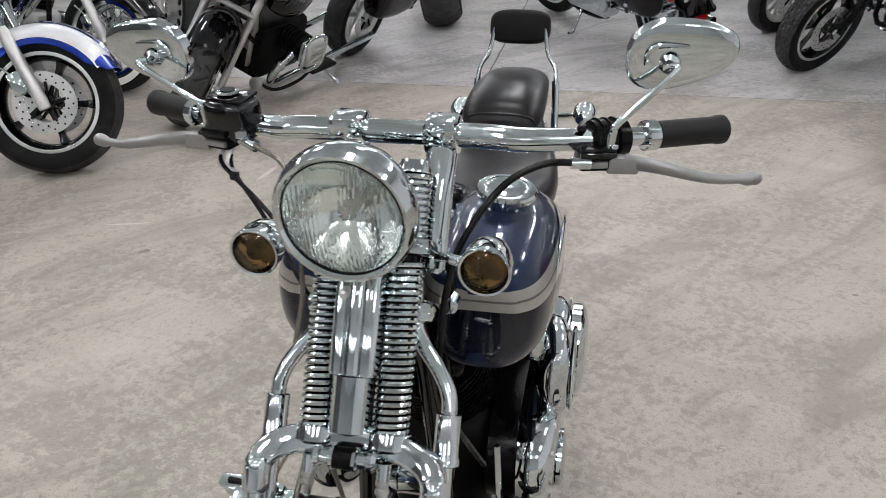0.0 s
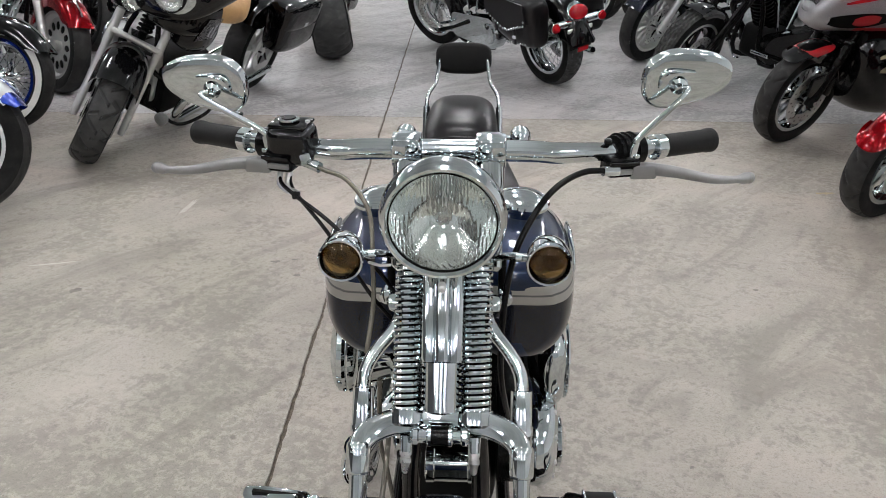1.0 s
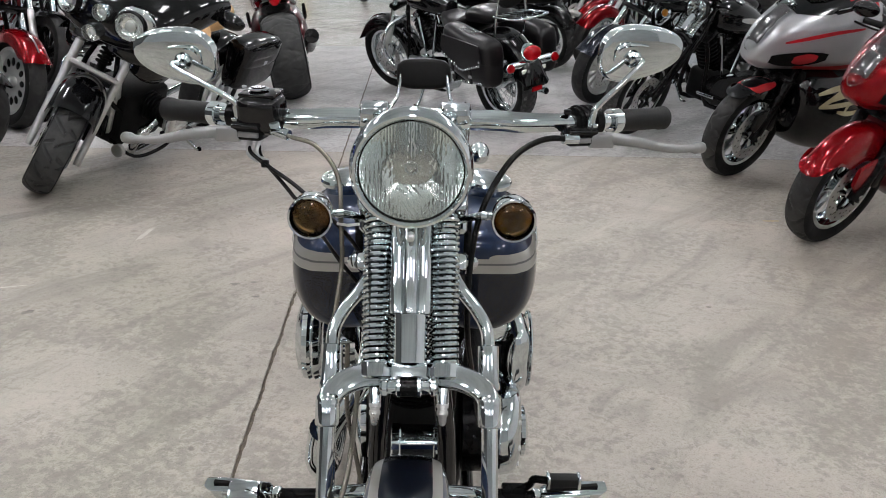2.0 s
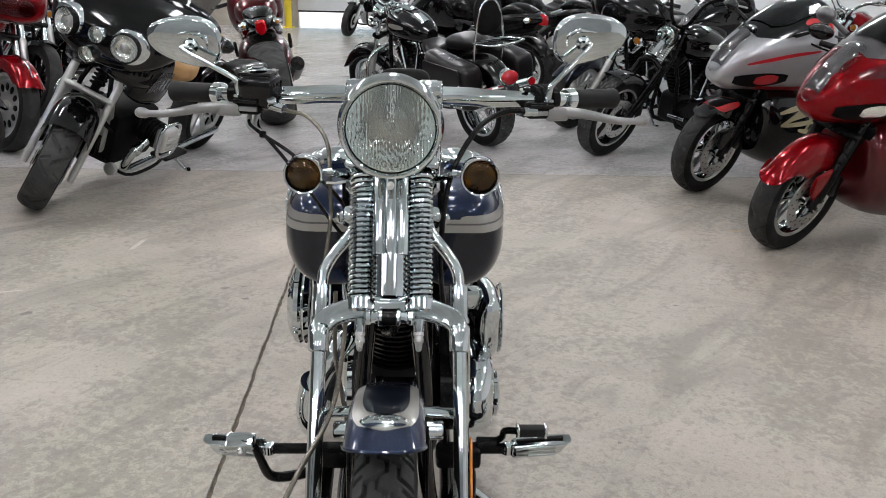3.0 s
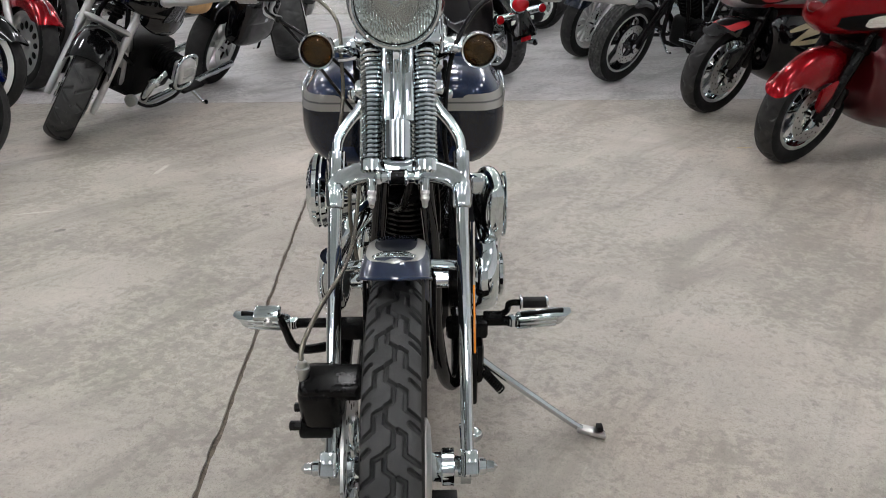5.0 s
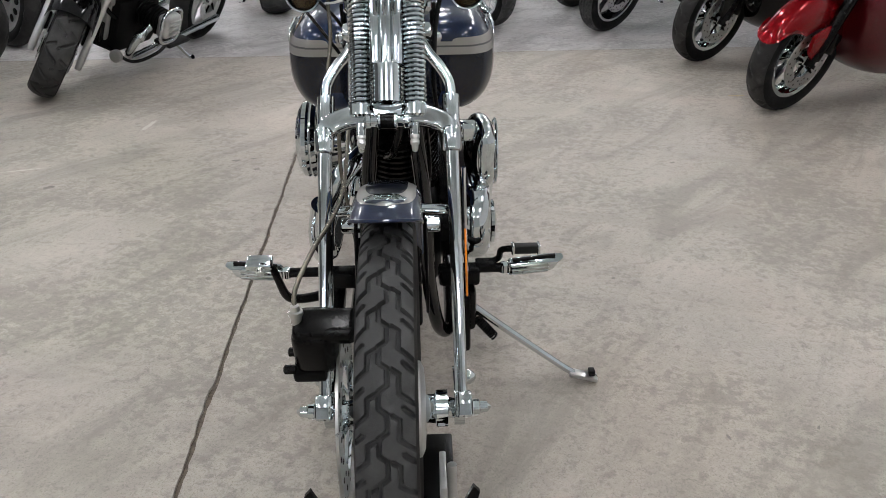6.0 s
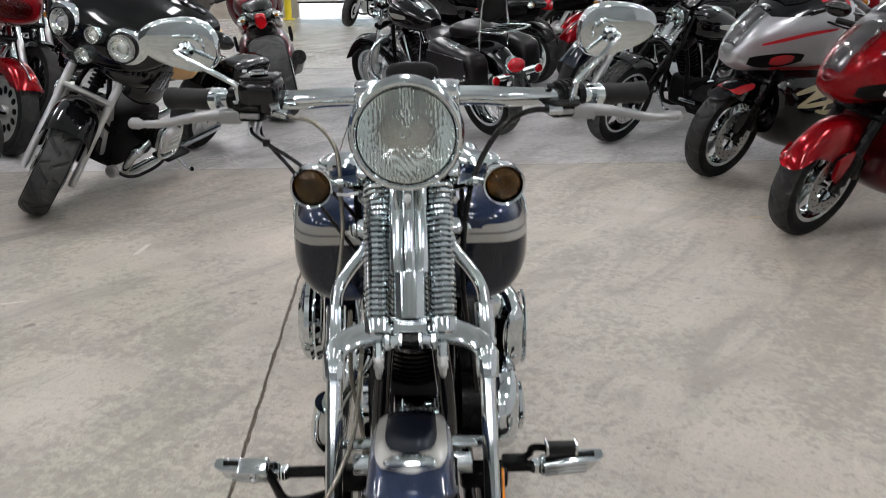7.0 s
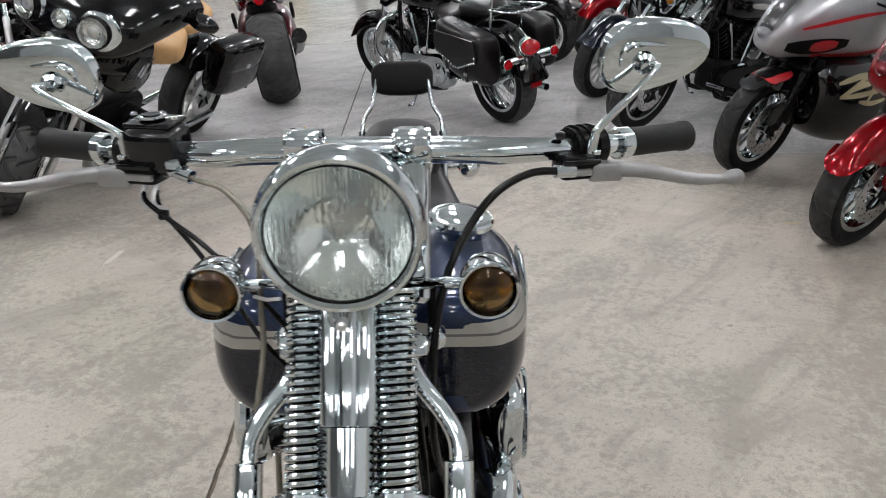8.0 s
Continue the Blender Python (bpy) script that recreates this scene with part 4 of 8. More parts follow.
for s in (-1, 1):
    part("fender_strut", Geo().tube([(s * 0.050, -0.165, 0.650), (s * 0.114, -0.165, 0.645)], 0.009, 14), CHROME, fender)
    part("strut_boss", Geo().lathe([(-0.014, 0.012), (-0.012, 0.0145), (0.012, 0.0145), (0.014, 0.012)], (s * 0.073, -0.190, 0.630), (1, 0, 0), 18), CHROME, fender)
    part("fender_arm", Geo().box((s * 0.062, -0.215, 0.56), (0.006, 0.026, 0.17), 0.003, (-18, 0, 0)), BLACK_SATIN, fender)

# headlamp
HC = Vector((0, -0.082, 1.090))
head = part("headlamp", Geo().lathe([(0.0, 0.0705), (-0.004, 0.0735), (-0.004, 0.077), (0.004, 0.081), (0.016, 0.083), (0.026, 0.0825), (0.033, 0.080), (0.036, 0.075), (0.050, 0.0715), (0.072, 0.062), (0.095, 0.046), (0.110, 0.026), (0.115, 0.002)], HC, (0, 1, 0.05), 64, caps=False), CHROME, bike, "round chrome headlamp with a fluted lens")
part("lens_ring", Geo().lathe([(-0.001, 0.0725), (0.001, 0.0685), (0.005, 0.0685), (0.006, 0.0725)], HC, (0, 1, 0.05), 56, caps=False), BLACK_SATIN, head)
LAMP_BACK = Vector((0, 1, 0.05)).normalized()
LAMP_UP = Vector((0, -0.05, 1)).normalized()
LENS_R = 0.0687


def lamp_point(x, d, z):
    """A point of the headlamp: x across, d behind its rim, z up."""
    return HC + Vector((x, 0, 0)) + LAMP_BACK * d + LAMP_UP * z


part("reflector", Geo().lathe([(0.053 - (0.0694 * i / 18) ** 2 / 0.1, 0.0694 * i / 18) for i in range(19)], HC, LAMP_BACK, 64, caps=False), REFLECTOR, head, "mirror-bright reflector bowl")
part("bulb_shield", Geo().lathe([(0.017, 0.001), (0.0175, 0.006), (0.0195, 0.0105), (0.024, 0.0118), (0.040, 0.0118), (0.050, 0.0135)], HC, LAMP_BACK, 32), BULB, head)
part("shield_ring", Geo().lathe([(0.0175, 0.0055), (0.0150, 0.0072), (0.0175, 0.0088)], HC, LAMP_BACK, 28, caps=False), CHROME, head)
part("shield_leg", Geo().tube([lamp_point(0, 0.030, 0.010), lamp_point(0, 0.044, 0.028)], 0.0022, 8), STEEL, head)


def flute_depth(x, z):
    """Pressed flutes on the inner face of the lens: coarse below, finer beside and above, weak in the middle."""
    if z < -0.016:
        p, a = 0.0050, 0.00085 if abs(x) < 0.052 else 0.0005
    elif z < 0.018:
        p, a = (0.0058, 0.00060) if abs(x) > 0.021 else (0.0042, 0.00012)
    elif z < 0.040:
        p, a = 0.0066, 0.00055
    else:
        p, a = 0.0040, 0.00035
    ripple = 0.00016 * math.sin(z * 480 + 9 * math.sin(x * 90))
    return a * 0.5 * (1 - math.cos(2 * math.pi * x / p)) + ripple * (0.3 + a / 0.0009)


outer, inner = [], []
NX, NZ = 210, 84
for i in range(NX + 1):
    x = -LENS_R * 0.9995 * math.cos(math.pi * (0.5 + 0.5 * (2 * i / NX - 1)) * 0.985 + 0.0236)
    zm = math.sqrt(LENS_R ** 2 - x * x)
    co_, ci_ = [], []
    for j in range(NZ + 1):
        z = zm * (-1 + 2 * j / NZ)
        d = 0.003 - 0.011 * (1 - (x * x + z * z) / LENS_R ** 2)
        edge_ = min(1.0, (LENS_R - math.hypot(x, z)) / 0.003)
        co_.append(lamp_point(x, d, z))
        ci_.append(lamp_point(x, d + 0.0022 + max(edge_, 0) * flute_depth(x, z), z))
    outer.append(co_)
    inner.append(ci_)
lens_geo = Geo().grid(outer, closed=False)
k_ = NZ + 1
lens_geo.v.extend(p for c in inner for p in c)
o_ = (NX + 1) * k_
lens_geo.f.extend((o_ + a, o_ + b, o_ + c, o_ + d) for d, c, b, a in list(lens_geo.f))
for i in range(NX):
    for j in (0, NZ):
        a, b = i * k_ + j, (i + 1) * k_ + j
        lens_geo.f.append((a, b, o_ + b, o_ + a) if j else (b, a, o_ + a, o_ + b))
for i in (0, NX):
    for j in range(NZ):
        a, b = i * k_ + j, i * k_ + j + 1
        lens_geo.f.append((a, b, o_ + b, o_ + a))
lens = part("lens", lens_geo, FLUTE, head, "clear domed glass lens with pressed upright flutes", 70)
lens.visible_shadow = False
part("ring_screw", Geo().lathe([(0, 0.0055), (0.012, 0.0055), (0.014, 0.003)], HC + Vector((0, -0.002, -0.086)), (0, -1, 0), 10), STEEL, head)
part("headlamp_mount", Geo().box((0, 0.03, 1.015), (0.04, 0.08, 0.05), 0.01, (-31, 0, 0)), CHROME, bike)

# indicators
for s in (-1, 1):
    b = bullet_signal(bike, (s * 0.146, 0.0, 0.999), s, 0.032, -1, SMOKE_LENS)
    part("signal_arm", Geo().tube([(s * 0.116, 0.014, 0.999), (s * 0.096, 0.035, 0.990), (s * 0.075, 0.060, 0.975)], 0.0058, 12, 3), CHROME, b)
    part("neck_bolt", Geo().lathe([(0, 0.012), (0.022, 0.012), (0.024, 0.009)], (s * 0.089, 0.075, 0.905), (0, -1, 0.1), 12), CHROME, bike)
    part("neck_strap", Geo().box((s * 0.085, 0.085, 0.925), (0.012, 0.014, 0.085), 0.004), BLACK_SATIN, bike)

# handlebar, risers, clamps
BAR_Z = 1.107
part("handlebar", Geo().tube([(-0.255, 0.190, 1.099), (-0.17, 0.163, 1.103), (-0.11, 0.158, BAR_Z), (0.11, 0.158, BAR_Z), (0.17, 0.163, 1.103), (0.255, 0.190, 1.099)], [0.0135, 0.0165, 0.0165, 0.0165, 0.0165, 0.0135], 22, 6), CHROME, bike, "thick chrome drag handlebar")
for s in (-1, 1):
    part("bar_end_tube", Geo().tube([(s * 0.25, 0.188, 1.098), (s * 0.40, 0.270, 1.090)], 0.0127, 16), CHROME, bike)
    rs = part("riser", Geo().tube([(s * 0.0635, 0.075, 0.975), (s * 0.0635, 0.115, 1.045), (s * 0.0635, 0.152, 1.09)], [0.0205, 0.0205, 0.022], 20, 4), CHROME, bike)
    part("clamp_base", Geo().lathe([(-0.0235, 0.021), (-0.0215, 0.0265), (0.0215, 0.0265), (0.0235, 0.021)], (s * 0.0635, 0.158, BAR_Z), (1, 0, 0), 28), CHROME, rs)
    part("clamp_top", Geo().box((s * 0.0635, 0.150, BAR_Z + 0.012), (0.045, 0.052, 0.030), 0.009), CHROME, rs)
    part("riser_nut", Geo().lathe([(-0.008, 0.012), (0.0, 0.020), (0.012, 0.020), (0.018, 0.014)], (s * 0.0635, 0.070, 0.966), DOWN, 16), CHROME, rs)

for s in (-1, 1):
    d = Vector((s * 0.105, 0.060, -0.006)).normalized()
    g0 = Vector((s * 0.338, 0.236, 1.093))
    grip = part("grip", Geo().lathe([(0.0, 0.0165), (0.002, 0.0185), (0.088, 0.0185), (0.093, 0.0200), (0.104, 0.0200), (0.108, 0.016), (0.109, 0.002)], g0, d, 26), GRIP, bike, "black rubber handgrip")
    part("grip_collar", Geo().lathe([(-0.020, 0.018), (-0.018, 0.0205), (-0.002, 0.0205), (0.0, 0.018)], g0, d, 24), CHROME, grip)
    # lever
    l0, l1 = Vector((s * 0.300, 0.168, 1.079)), Vector((s * 0.460, 0.170, 1.066))
    lr = []
    for i in range(19):
        t = i / 18
        c = l0.lerp(l1, t) + Vector((0, -0.016 * math.sin(math.pi * t), 0.003 * math.sin(2 * math.pi * t)))
        hz = 0.0108 - 0.0055 * t + (0.0 if t < 0.93 else 0.004)
        hy = 0.0065 - 0.001 * t + (0.0 if t < 0.93 else 0.003)
        lr.append([c + Vector((0, hy * math.cos(a), hz * math.sin(a))) for a in (2 * math.pi * j / 14 for j in range(14))])
    lever = part("lever", Geo().grid(lr, cap0=True, cap1=True), LEVER, bike, "satin alloy hand lever")
    part("lever_ball", Geo().ball(l1, (0.010, 0.009, 0.0095), 16, 10), LEVER, lever)
    part("lever_root", Geo().box((s * 0.297, 0.166, 1.076), (0.042, 0.02, 0.024), 0.005, (0, 0, s * 6)), LEVER, lever)
    # perch and switch housing
    perch = part("lever_perch", Geo().box((s * 0.262, 0.172, 1.083), (0.05, 0.042, 0.03), 0.006, (0, 0, s * 14)), BLACK_SATIN, bike)
    part("perch_slot", Geo().box((s * 0.262, 0.149, 1.079), (0.034, 0.006, 0.008), 0.001, (0, 0, s * 14)), LEVER, perch)
    part("perch_lip", Geo().box((s * 0.266, 0.150, 1.092), (0.046, 0.008, 0.006), 0.001, (0, 0, s * 14)), BLACK_GLOSS, perch)
    part("perch_screw", Geo().lathe([(0, 0.006), (0.004, 0.006), (0.005, 0.003)], (s * 0.284, 0.165, 1.098), (0, 0, 1), 12), CHROME, perch)
    sw = part("switch_housing", Geo().lathe([(-0.028, 0.020), (-0.026, 0.0255), (-0.004, 0.0265), (-0.003, 0.0245), (0.003, 0.0245), (0.004, 0.0265), (0.022, 0.0255), (0.026, 0.020)], (s * 0.276, 0.202, 1.097), d, 26), BLACK_SATIN, bike)
    if s > 0:
        for k in range(3):
            part("housing_rib", Geo().lathe([(-0.002, 0.026), (-0.001, 0.0285), (0.001, 0.0285), (0.002, 0.026)], Vector((0.276, 0.202, 1.097)) + d * (-0.018 + 0.012 * k), d, 26), BLACK_SATIN, sw)
        part("switch_button", Geo().box((0.242, 0.176, 1.118), (0.012, 0.012, 0.01), 0.003), BLACK_GLOSS, sw)
    else:
        mc = part("brake_reservoir", Geo().box((-0.243, 0.176, 1.109), (0.072, 0.058, 0.064), 0.017, (4, 0, -12), 4), BLACK_GLOSS, bike, "black brake fluid reservoir")
        part("reservoir_lid", Geo().box((-0.243, 0.176, 1.1405), (0.060, 0.046, 0.006), 0.0028, (4, 0, -12)), BLACK_GLOSS, mc)
        part("sight_glass", Geo().lathe([(0, 0.0165), (0.002, 0.0165), (0.003, 0.013)], (-0.246, 0.174, 1.146), (0, 0, 1), 24), CHROME, mc)
        part("glass_disc", Geo().lathe([(0, 0.012), (0.0045, 0.011)], (-0.246, 0.174, 1.146), (0, 0, 1), 24), BLACK_GLOSS, mc)
        for sx, sy in ((-0.272, 0.19), (-0.215, 0.163)):
            part("lid_screw", Geo().lathe([(0, 0.004), (0.003, 0.0035)], (sx, sy, 1.146), (0, 0, 1), 10), STEEL, mc)
    # mirror
    base = Vector((s * 0.279, 0.168, 1.098))
    rows = []
    MC = Vector((0.354, 0.218, 1.208)) if s > 0 else Vector((-0.380, 0.222, 1.190))
    for k in range(9):
        t = k / 8
        sc = (1.0, 0.993, 0.975, 0.945, 0.90, 0.78, 0.56, 0.28, 0.02)[k]
        yk = -(0.0, 0.0045, 0.0080, 0.0102, 0.0114, 0.0124, 0.0134, 0.0140, 0.0142)[k]
        ring = []
        for j in range(40):
            a = 2 * math.pi * j / 40
            ca, sa = math.cos(a), math.sin(a)
            # rounded towards the bars, squarer and lower outside
            hx = 0.070 * (1.05 if ca > 0 else 0.92)
            x = hx * math.copysign(abs(ca) ** (0.74 if ca > 0 else 0.95), ca)
            taper = 1.0 - 0.24 * (x / 0.066)
            z = 0.0435 * taper * math.copysign(abs(sa) ** 0.82, sa) + 0.09 * x
            ring.append(MC + Vector((s * x * sc, yk + (x * 0.12 - z * 0.06) * sc, z * sc)))
        rows.append(ring)
    lip = [[p + Vector((0, 0.006, 0)) for p in rows[0]]]
    mir = part("mirror", Geo().grid(lip + rows, cap1=True), CHROME, bike, "teardrop chrome mirror")
    part("mirror_glass", Geo().grid([[p + Vector((0, 0.0045, 0)) for p in [MC + (q - MC) * 0.97 for q in rows[0]]], [p + Vector((0, 0.0046, 0)) for p in [MC + (q - MC) * 0.02 for q in rows[0]]]], cap1=True), REFLECTOR, mir)
    part("mirror_rib", Geo().tube([MC + Vector((s * -0.040, -0.016, -0.012)), MC + Vector((s * -0.036, -0.021, 0.006)), MC + Vector((s * -0.022, -0.022, 0.014)), MC + Vector((s * 0.012, -0.016, 0.012))], [0.002, 0.0035, 0.0035, 0.002], 8, 5), CHROME, mir)
    part("mirror_socket", Geo().lathe([(0, 0.014), (0.006, 0.013), (0.010, 0.008), (0.020, 0.0065)], MC + Vector((s * -0.010, -0.014, -0.008)), (s * -0.1, -1, -0.2), 20), CHROME, mir)
    part("mirror_stem", Geo().tube([base, base + Vector((s * 0.003, 0.0, 0.020)), base + Vector((s * 0.010, -0.002, 0.034)), MC + Vector((s * -0.004, -0.042, -0.014)), MC + Vector((s * -0.008, -0.032, -0.008))], [0.0065, 0.006, 0.0046, 0.0046, 0.005], 12, 5), CHROME, mir)

# cables
part("clutch_cable", Geo().tube([(0.252, 0.145, 1.082), (0.20, 0.128, 1.085), (0.150, 0.095, 1.063), (0.108, 0.055, 1.005), (0.090, 0.03, 0.94), (0.084, 0.01, 0.86), (0.086, 0.0, 0.80), (0.10, 0.05, 0.70), (0.12, 0.15, 0.55)], 0.0048, 12, 8), CABLE, bike, "black clutch cable")
part("cable_ferrule", Geo().tube([(0.232, 0.139, 1.084), (0.256, 0.147, 1.082)], 0.008, 12), CHROME, bike)
part("brake_line", Geo().tube([(-0.215, 0.148, 1.086), (-0.19, 0.135, 1.080), (-0.15, 0.11, 1.073), (-0.115, 0.08, 1.035), (-0.108, 0.045, 0.965), (-0.107, 0.03, 0.91), (-0.116, 0.0, 0.84)], 0.0036, 12, 8), BRAIDED, bike, "clear-coated braided brake line")
part("banjo", Geo().tube([(-0.222, 0.150, 1.088), (-0.196, 0.138, 1.082)], 0.0085, 12), CHROME, bike)
part("banjo_bolt", Geo().lathe([(0, 0.009), (0.012, 0.009)], (-0.218, 0.148, 1.088), (0, -0.6, 0.8), 6), CHROME, bike)
part("throttle_cable", Geo().tube([(-0.262, 0.175, 1.07), (-0.262, 0.155, 1.052), (-0.235, 0.135, 1.036), (-0.185, 0.105, 1.012), (-0.13, 0.07, 0.975), (-0.09, 0.055, 0.935), (-0.06, 0.07, 0.87)], 0.0033, 10, 8), CABLE, bike)
part("idle_cable", Geo().tube([(-0.248, 0.170, 1.07), (-0.247, 0.155, 1.050), (-0.233, 0.14, 1.034), (-0.195, 0.12, 0.995), (-0.15, 0.09, 0.945), (-0.11, 0.06, 0.90), (-0.07, 0.07, 0.84)], 0.0033, 10, 8), CABLE, bike)
for x, y, z in ((-0.262, 0.168, 1.062), (-0.248, 0.165, 1.060)):
    part("cable_elbow", Geo().tube([(x, y + 0.004, z + 0.01), (x - 0.002, y - 0.012, z - 0.014), (x + 0.016, y - 0.024, z - 0.022)], 0.0048, 10, 4), STEEL, bike)
part("cable_tie", Geo().box((-0.236, 0.139, 1.036), (0.012, 0.012, 0.012), 0.003), BLACK_MATT, bike)
part("zip_tie", Geo().tube([(-0.112, 0.035, 0.975), (-0.095, 0.02, 0.978), (-0.078, 0.01, 0.984)], 0.0022, 6), PLATE_WHITE, bike, "white zip tie")

# tank: two halves
def tank_rows(s, lift=0.0):
    base = [(0.128, 0.112, 0.833, 0.034, 0.050), (0.132, 0.113, 0.833, 0.060, 0.072), (0.150, 0.114, 0.832, 0.081, 0.090), (0.19, 0.115, 0.832, 0.095, 0.101), (0.26, 0.116, 0.832, 0.102, 0.106), (0.34, 0.116, 0.833, 0.103, 0.107), (0.44, 0.113, 0.822, 0.098, 0.098), (0.52, 0.106, 0.800, 0.088, 0.082), (0.60, 0.097, 0.772, 0.072, 0.062), (0.67, 0.088, 0.750, 0.046, 0.042), (0.70, 0.082, 0.742, 0.02, 0.02)]
    return [(y, s * x, z, w + lift, h + lift) for y, x, z, w, h in smooth_rows(base, 4)]


def tank_band(s, z0, z1, lift, n=8):
    """A strip round the tank between two heights: back along the inner side, over the nose, out along the outer side."""
    pw = 2.35
    rows = [r for r in tank_rows(s, lift) if r[0] < 0.50]
    out = []
    for side, seq in ((-1, list(reversed(rows[:14]))), (1, rows)):
        for y, x, z, w, h in seq:
            row = []
            for k in range(n + 1):
                zz = z0 + (z1 - z0) * k / n
                q = max(-0.97, min(0.97, (zz - z) / h))
                c = (1 - abs(q) ** pw) ** (1 / pw)
                yy = y - (lift if y < 0.135 else 0)
                row.append(Vector((x + side * s * w * c, yy, z + h * q)))
            out.append(row)
    return Geo().grid(out, closed=False)


for s in (-1, 1):
    tank = part("fuel_tank", Geo().loft(tank_rows(s), 44, 2.35), BLUE, bike, "two-tone dark blue fuel tank half with a silver stripe")
    part("lower_panel", tank_band(s, 0.732, 0.859, 0.0009, 20), BLUE_DEEP, tank, "darker navy lower panel")
    part("stripe", tank_band(s, 0.857, 0.890, 0.0016), SILVER_STRIPE, tank, "silver stripe")
    part("pinstripe", tank_band(s, 0.8720, 0.8755, 0.0024), STRIPE_LINE, tank)
    part("seam", Geo().tube([(s * 0.014, 0.16, 0.86), (s * 0.014, 0.30, 0.89), (s * 0.014, 0.46, 0.87), (s * 0.014, 0.66, 0.77)], 0.006, 8, 5), BLACK_GLOSS, tank)
    cap = part("fuel_cap", Geo().lathe([(-0.018, 0.040), (-0.004, 0.043), (0.000, 0.0475), (0.007, 0.0485), (0.011, 0.046), (0.013, 0.040), (0.0125, 0.036), (0.015, 0.033), (0.019, 0.020), (0.020, 0.001)], (s * 0.126, 0.322, 0.954), (s * 0.08, -0.06, 1), 44), CHROME, tank, "round chrome fuel cap")
    em = Geo().loft([(-0.09, 0, 0, 0.002, 0.008), (-0.06, 0, 0, 0.005, 0.024), (0.0, 0, 0, 0.006, 0.032), (0.06, 0, 0, 0.005, 0.024), (0.09, 0, 0, 0.002, 0.008)], 20)
    part("tank_badge", em.moved(Matrix.Translation((s * 0.216, 0.33, 0.868))), CHROME, tank, "oval chrome tank badge")
part("dash_console", Geo().loft(smooth_rows([(0.20, 0, 0.905, 0.012, 0.010), (0.24, 0, 0.915, 0.040, 0.018), (0.34, 0, 0.920, 0.048, 0.020), (0.44, 0, 0.900, 0.042, 0.018), (0.54, 0, 0.855, 0.030, 0.014), (0.62, 0, 0.815, 0.014, 0.008)], 4), 24), CHROME, bike)
part("choke_knob", Geo().lathe([(-0.03, 0.004), (0.0, 0.004), (0.001, 0.012), (0.009, 0.012), (0.011, 0.009)], (0.055, 0.27, 0.965), (0.2, -0.5, 0.8), 14), BLACK_SATIN, bike)

# seat, rear mudguard, backrest, rear lamps
part("rider_seat", Geo().loft(smooth_rows([(0.56, 0, 0.800, 0.05, 0.02), (0.61, 0, 0.778, 0.090, 0.045), (0.72, 0, 0.735, 0.135, 0.055), (0.86, 0, 0.722, 0.165, 0.058), (1.00, 0, 0.710, 0.160, 0.060), (1.10, 0, 0.725, 0.135, 0.075), (1.16, 0, 0.760, 0.105, 0.085)], 5), 30, 2.8), LEATHER, bike, "black leather rider seat")
seat = part("passenger_seat", Geo().loft(smooth_rows([(1.09, 0, 0.755, 0.080, 0.05), (1.12, 0, 0.785, 0.100, 0.062), (1.20, 0, 0.805, 0.104, 0.062), (1.34, 0, 0.808, 0.100, 0.056), (1.46, 0, 0.800, 0.088, 0.045), (1.52, 0, 0.792, 0.04, 0.02)], 5), 30, 2.6), LEATHER, bike, "narrow black leather passenger pad")
part("seat_welt", Geo().tube([(-0.092, 1.112, 0.765), (-0.08, 1.105, 0.81), (0.0, 1.10, 0.822), (0.08, 1.105, 0.81), (0.092, 1.112, 0.765)], 0.004, 8, 6), LEATHER, seat)
RM = Matrix.Translation((0, 1.30, 0.322))
part("rear_fender", arc_fender(0.425, 0.20, 40, 165, 0.10, 0.004, 3.0, 40).moved(RM), BLUE, bike)
part("rear_fender_stripe", fender_patch(0.425, 0.20, 0.10, 3.0, 40, 164, -0.3, 0.3, 0.0012).moved(RM), SILVER_STRIPE, bike)
wheel("rear_wheel", bike, 1.30, 0.322, 0.322, 0.13, "wire", "block", disc=(-1,), around=200, across=16)
back = part("backrest_pad", Geo().loft(smooth_rows([(-0.022, 0, 0, 0.070, 0.035), (-0.016, 0, 0, 0.083, 0.045), (0.0, 0, 0, 0.087, 0.048), (0.016, 0, 0, 0.083, 0.045), (0.022, 0, 0, 0.072, 0.037)], 3), 40, 3.4).moved(Matrix.Translation((0, 1.50, 0.950)) @ Matrix.Rotation(radians(-12), 4, "X")), VINYL, bike, "black padded passenger backrest")
sissy = part("sissy_bar", Geo().tube([(s_ * a, y, z) for s_, a, y, z in ((-1, 0.116, 1.40, 0.70), (-1, 0.112, 1.43, 0.80), (-1, 0.108, 1.45, 0.845), (-1, 0.085, 1.465, 0.88), (-1, 0.078, 1.475, 0.91), (-1, 0.055, 1.49, 0.975), (1, 0.055, 1.49, 0.975), (1, 0.078, 1.475, 0.91), (1, 0.085, 1.465, 0.88), (1, 0.108, 1.45, 0.845), (1, 0.112, 1.43, 0.80), (1, 0.116, 1.40, 0.70))], 0.0062, 12, 4), CHROME, bike, "bent chrome backrest bar")
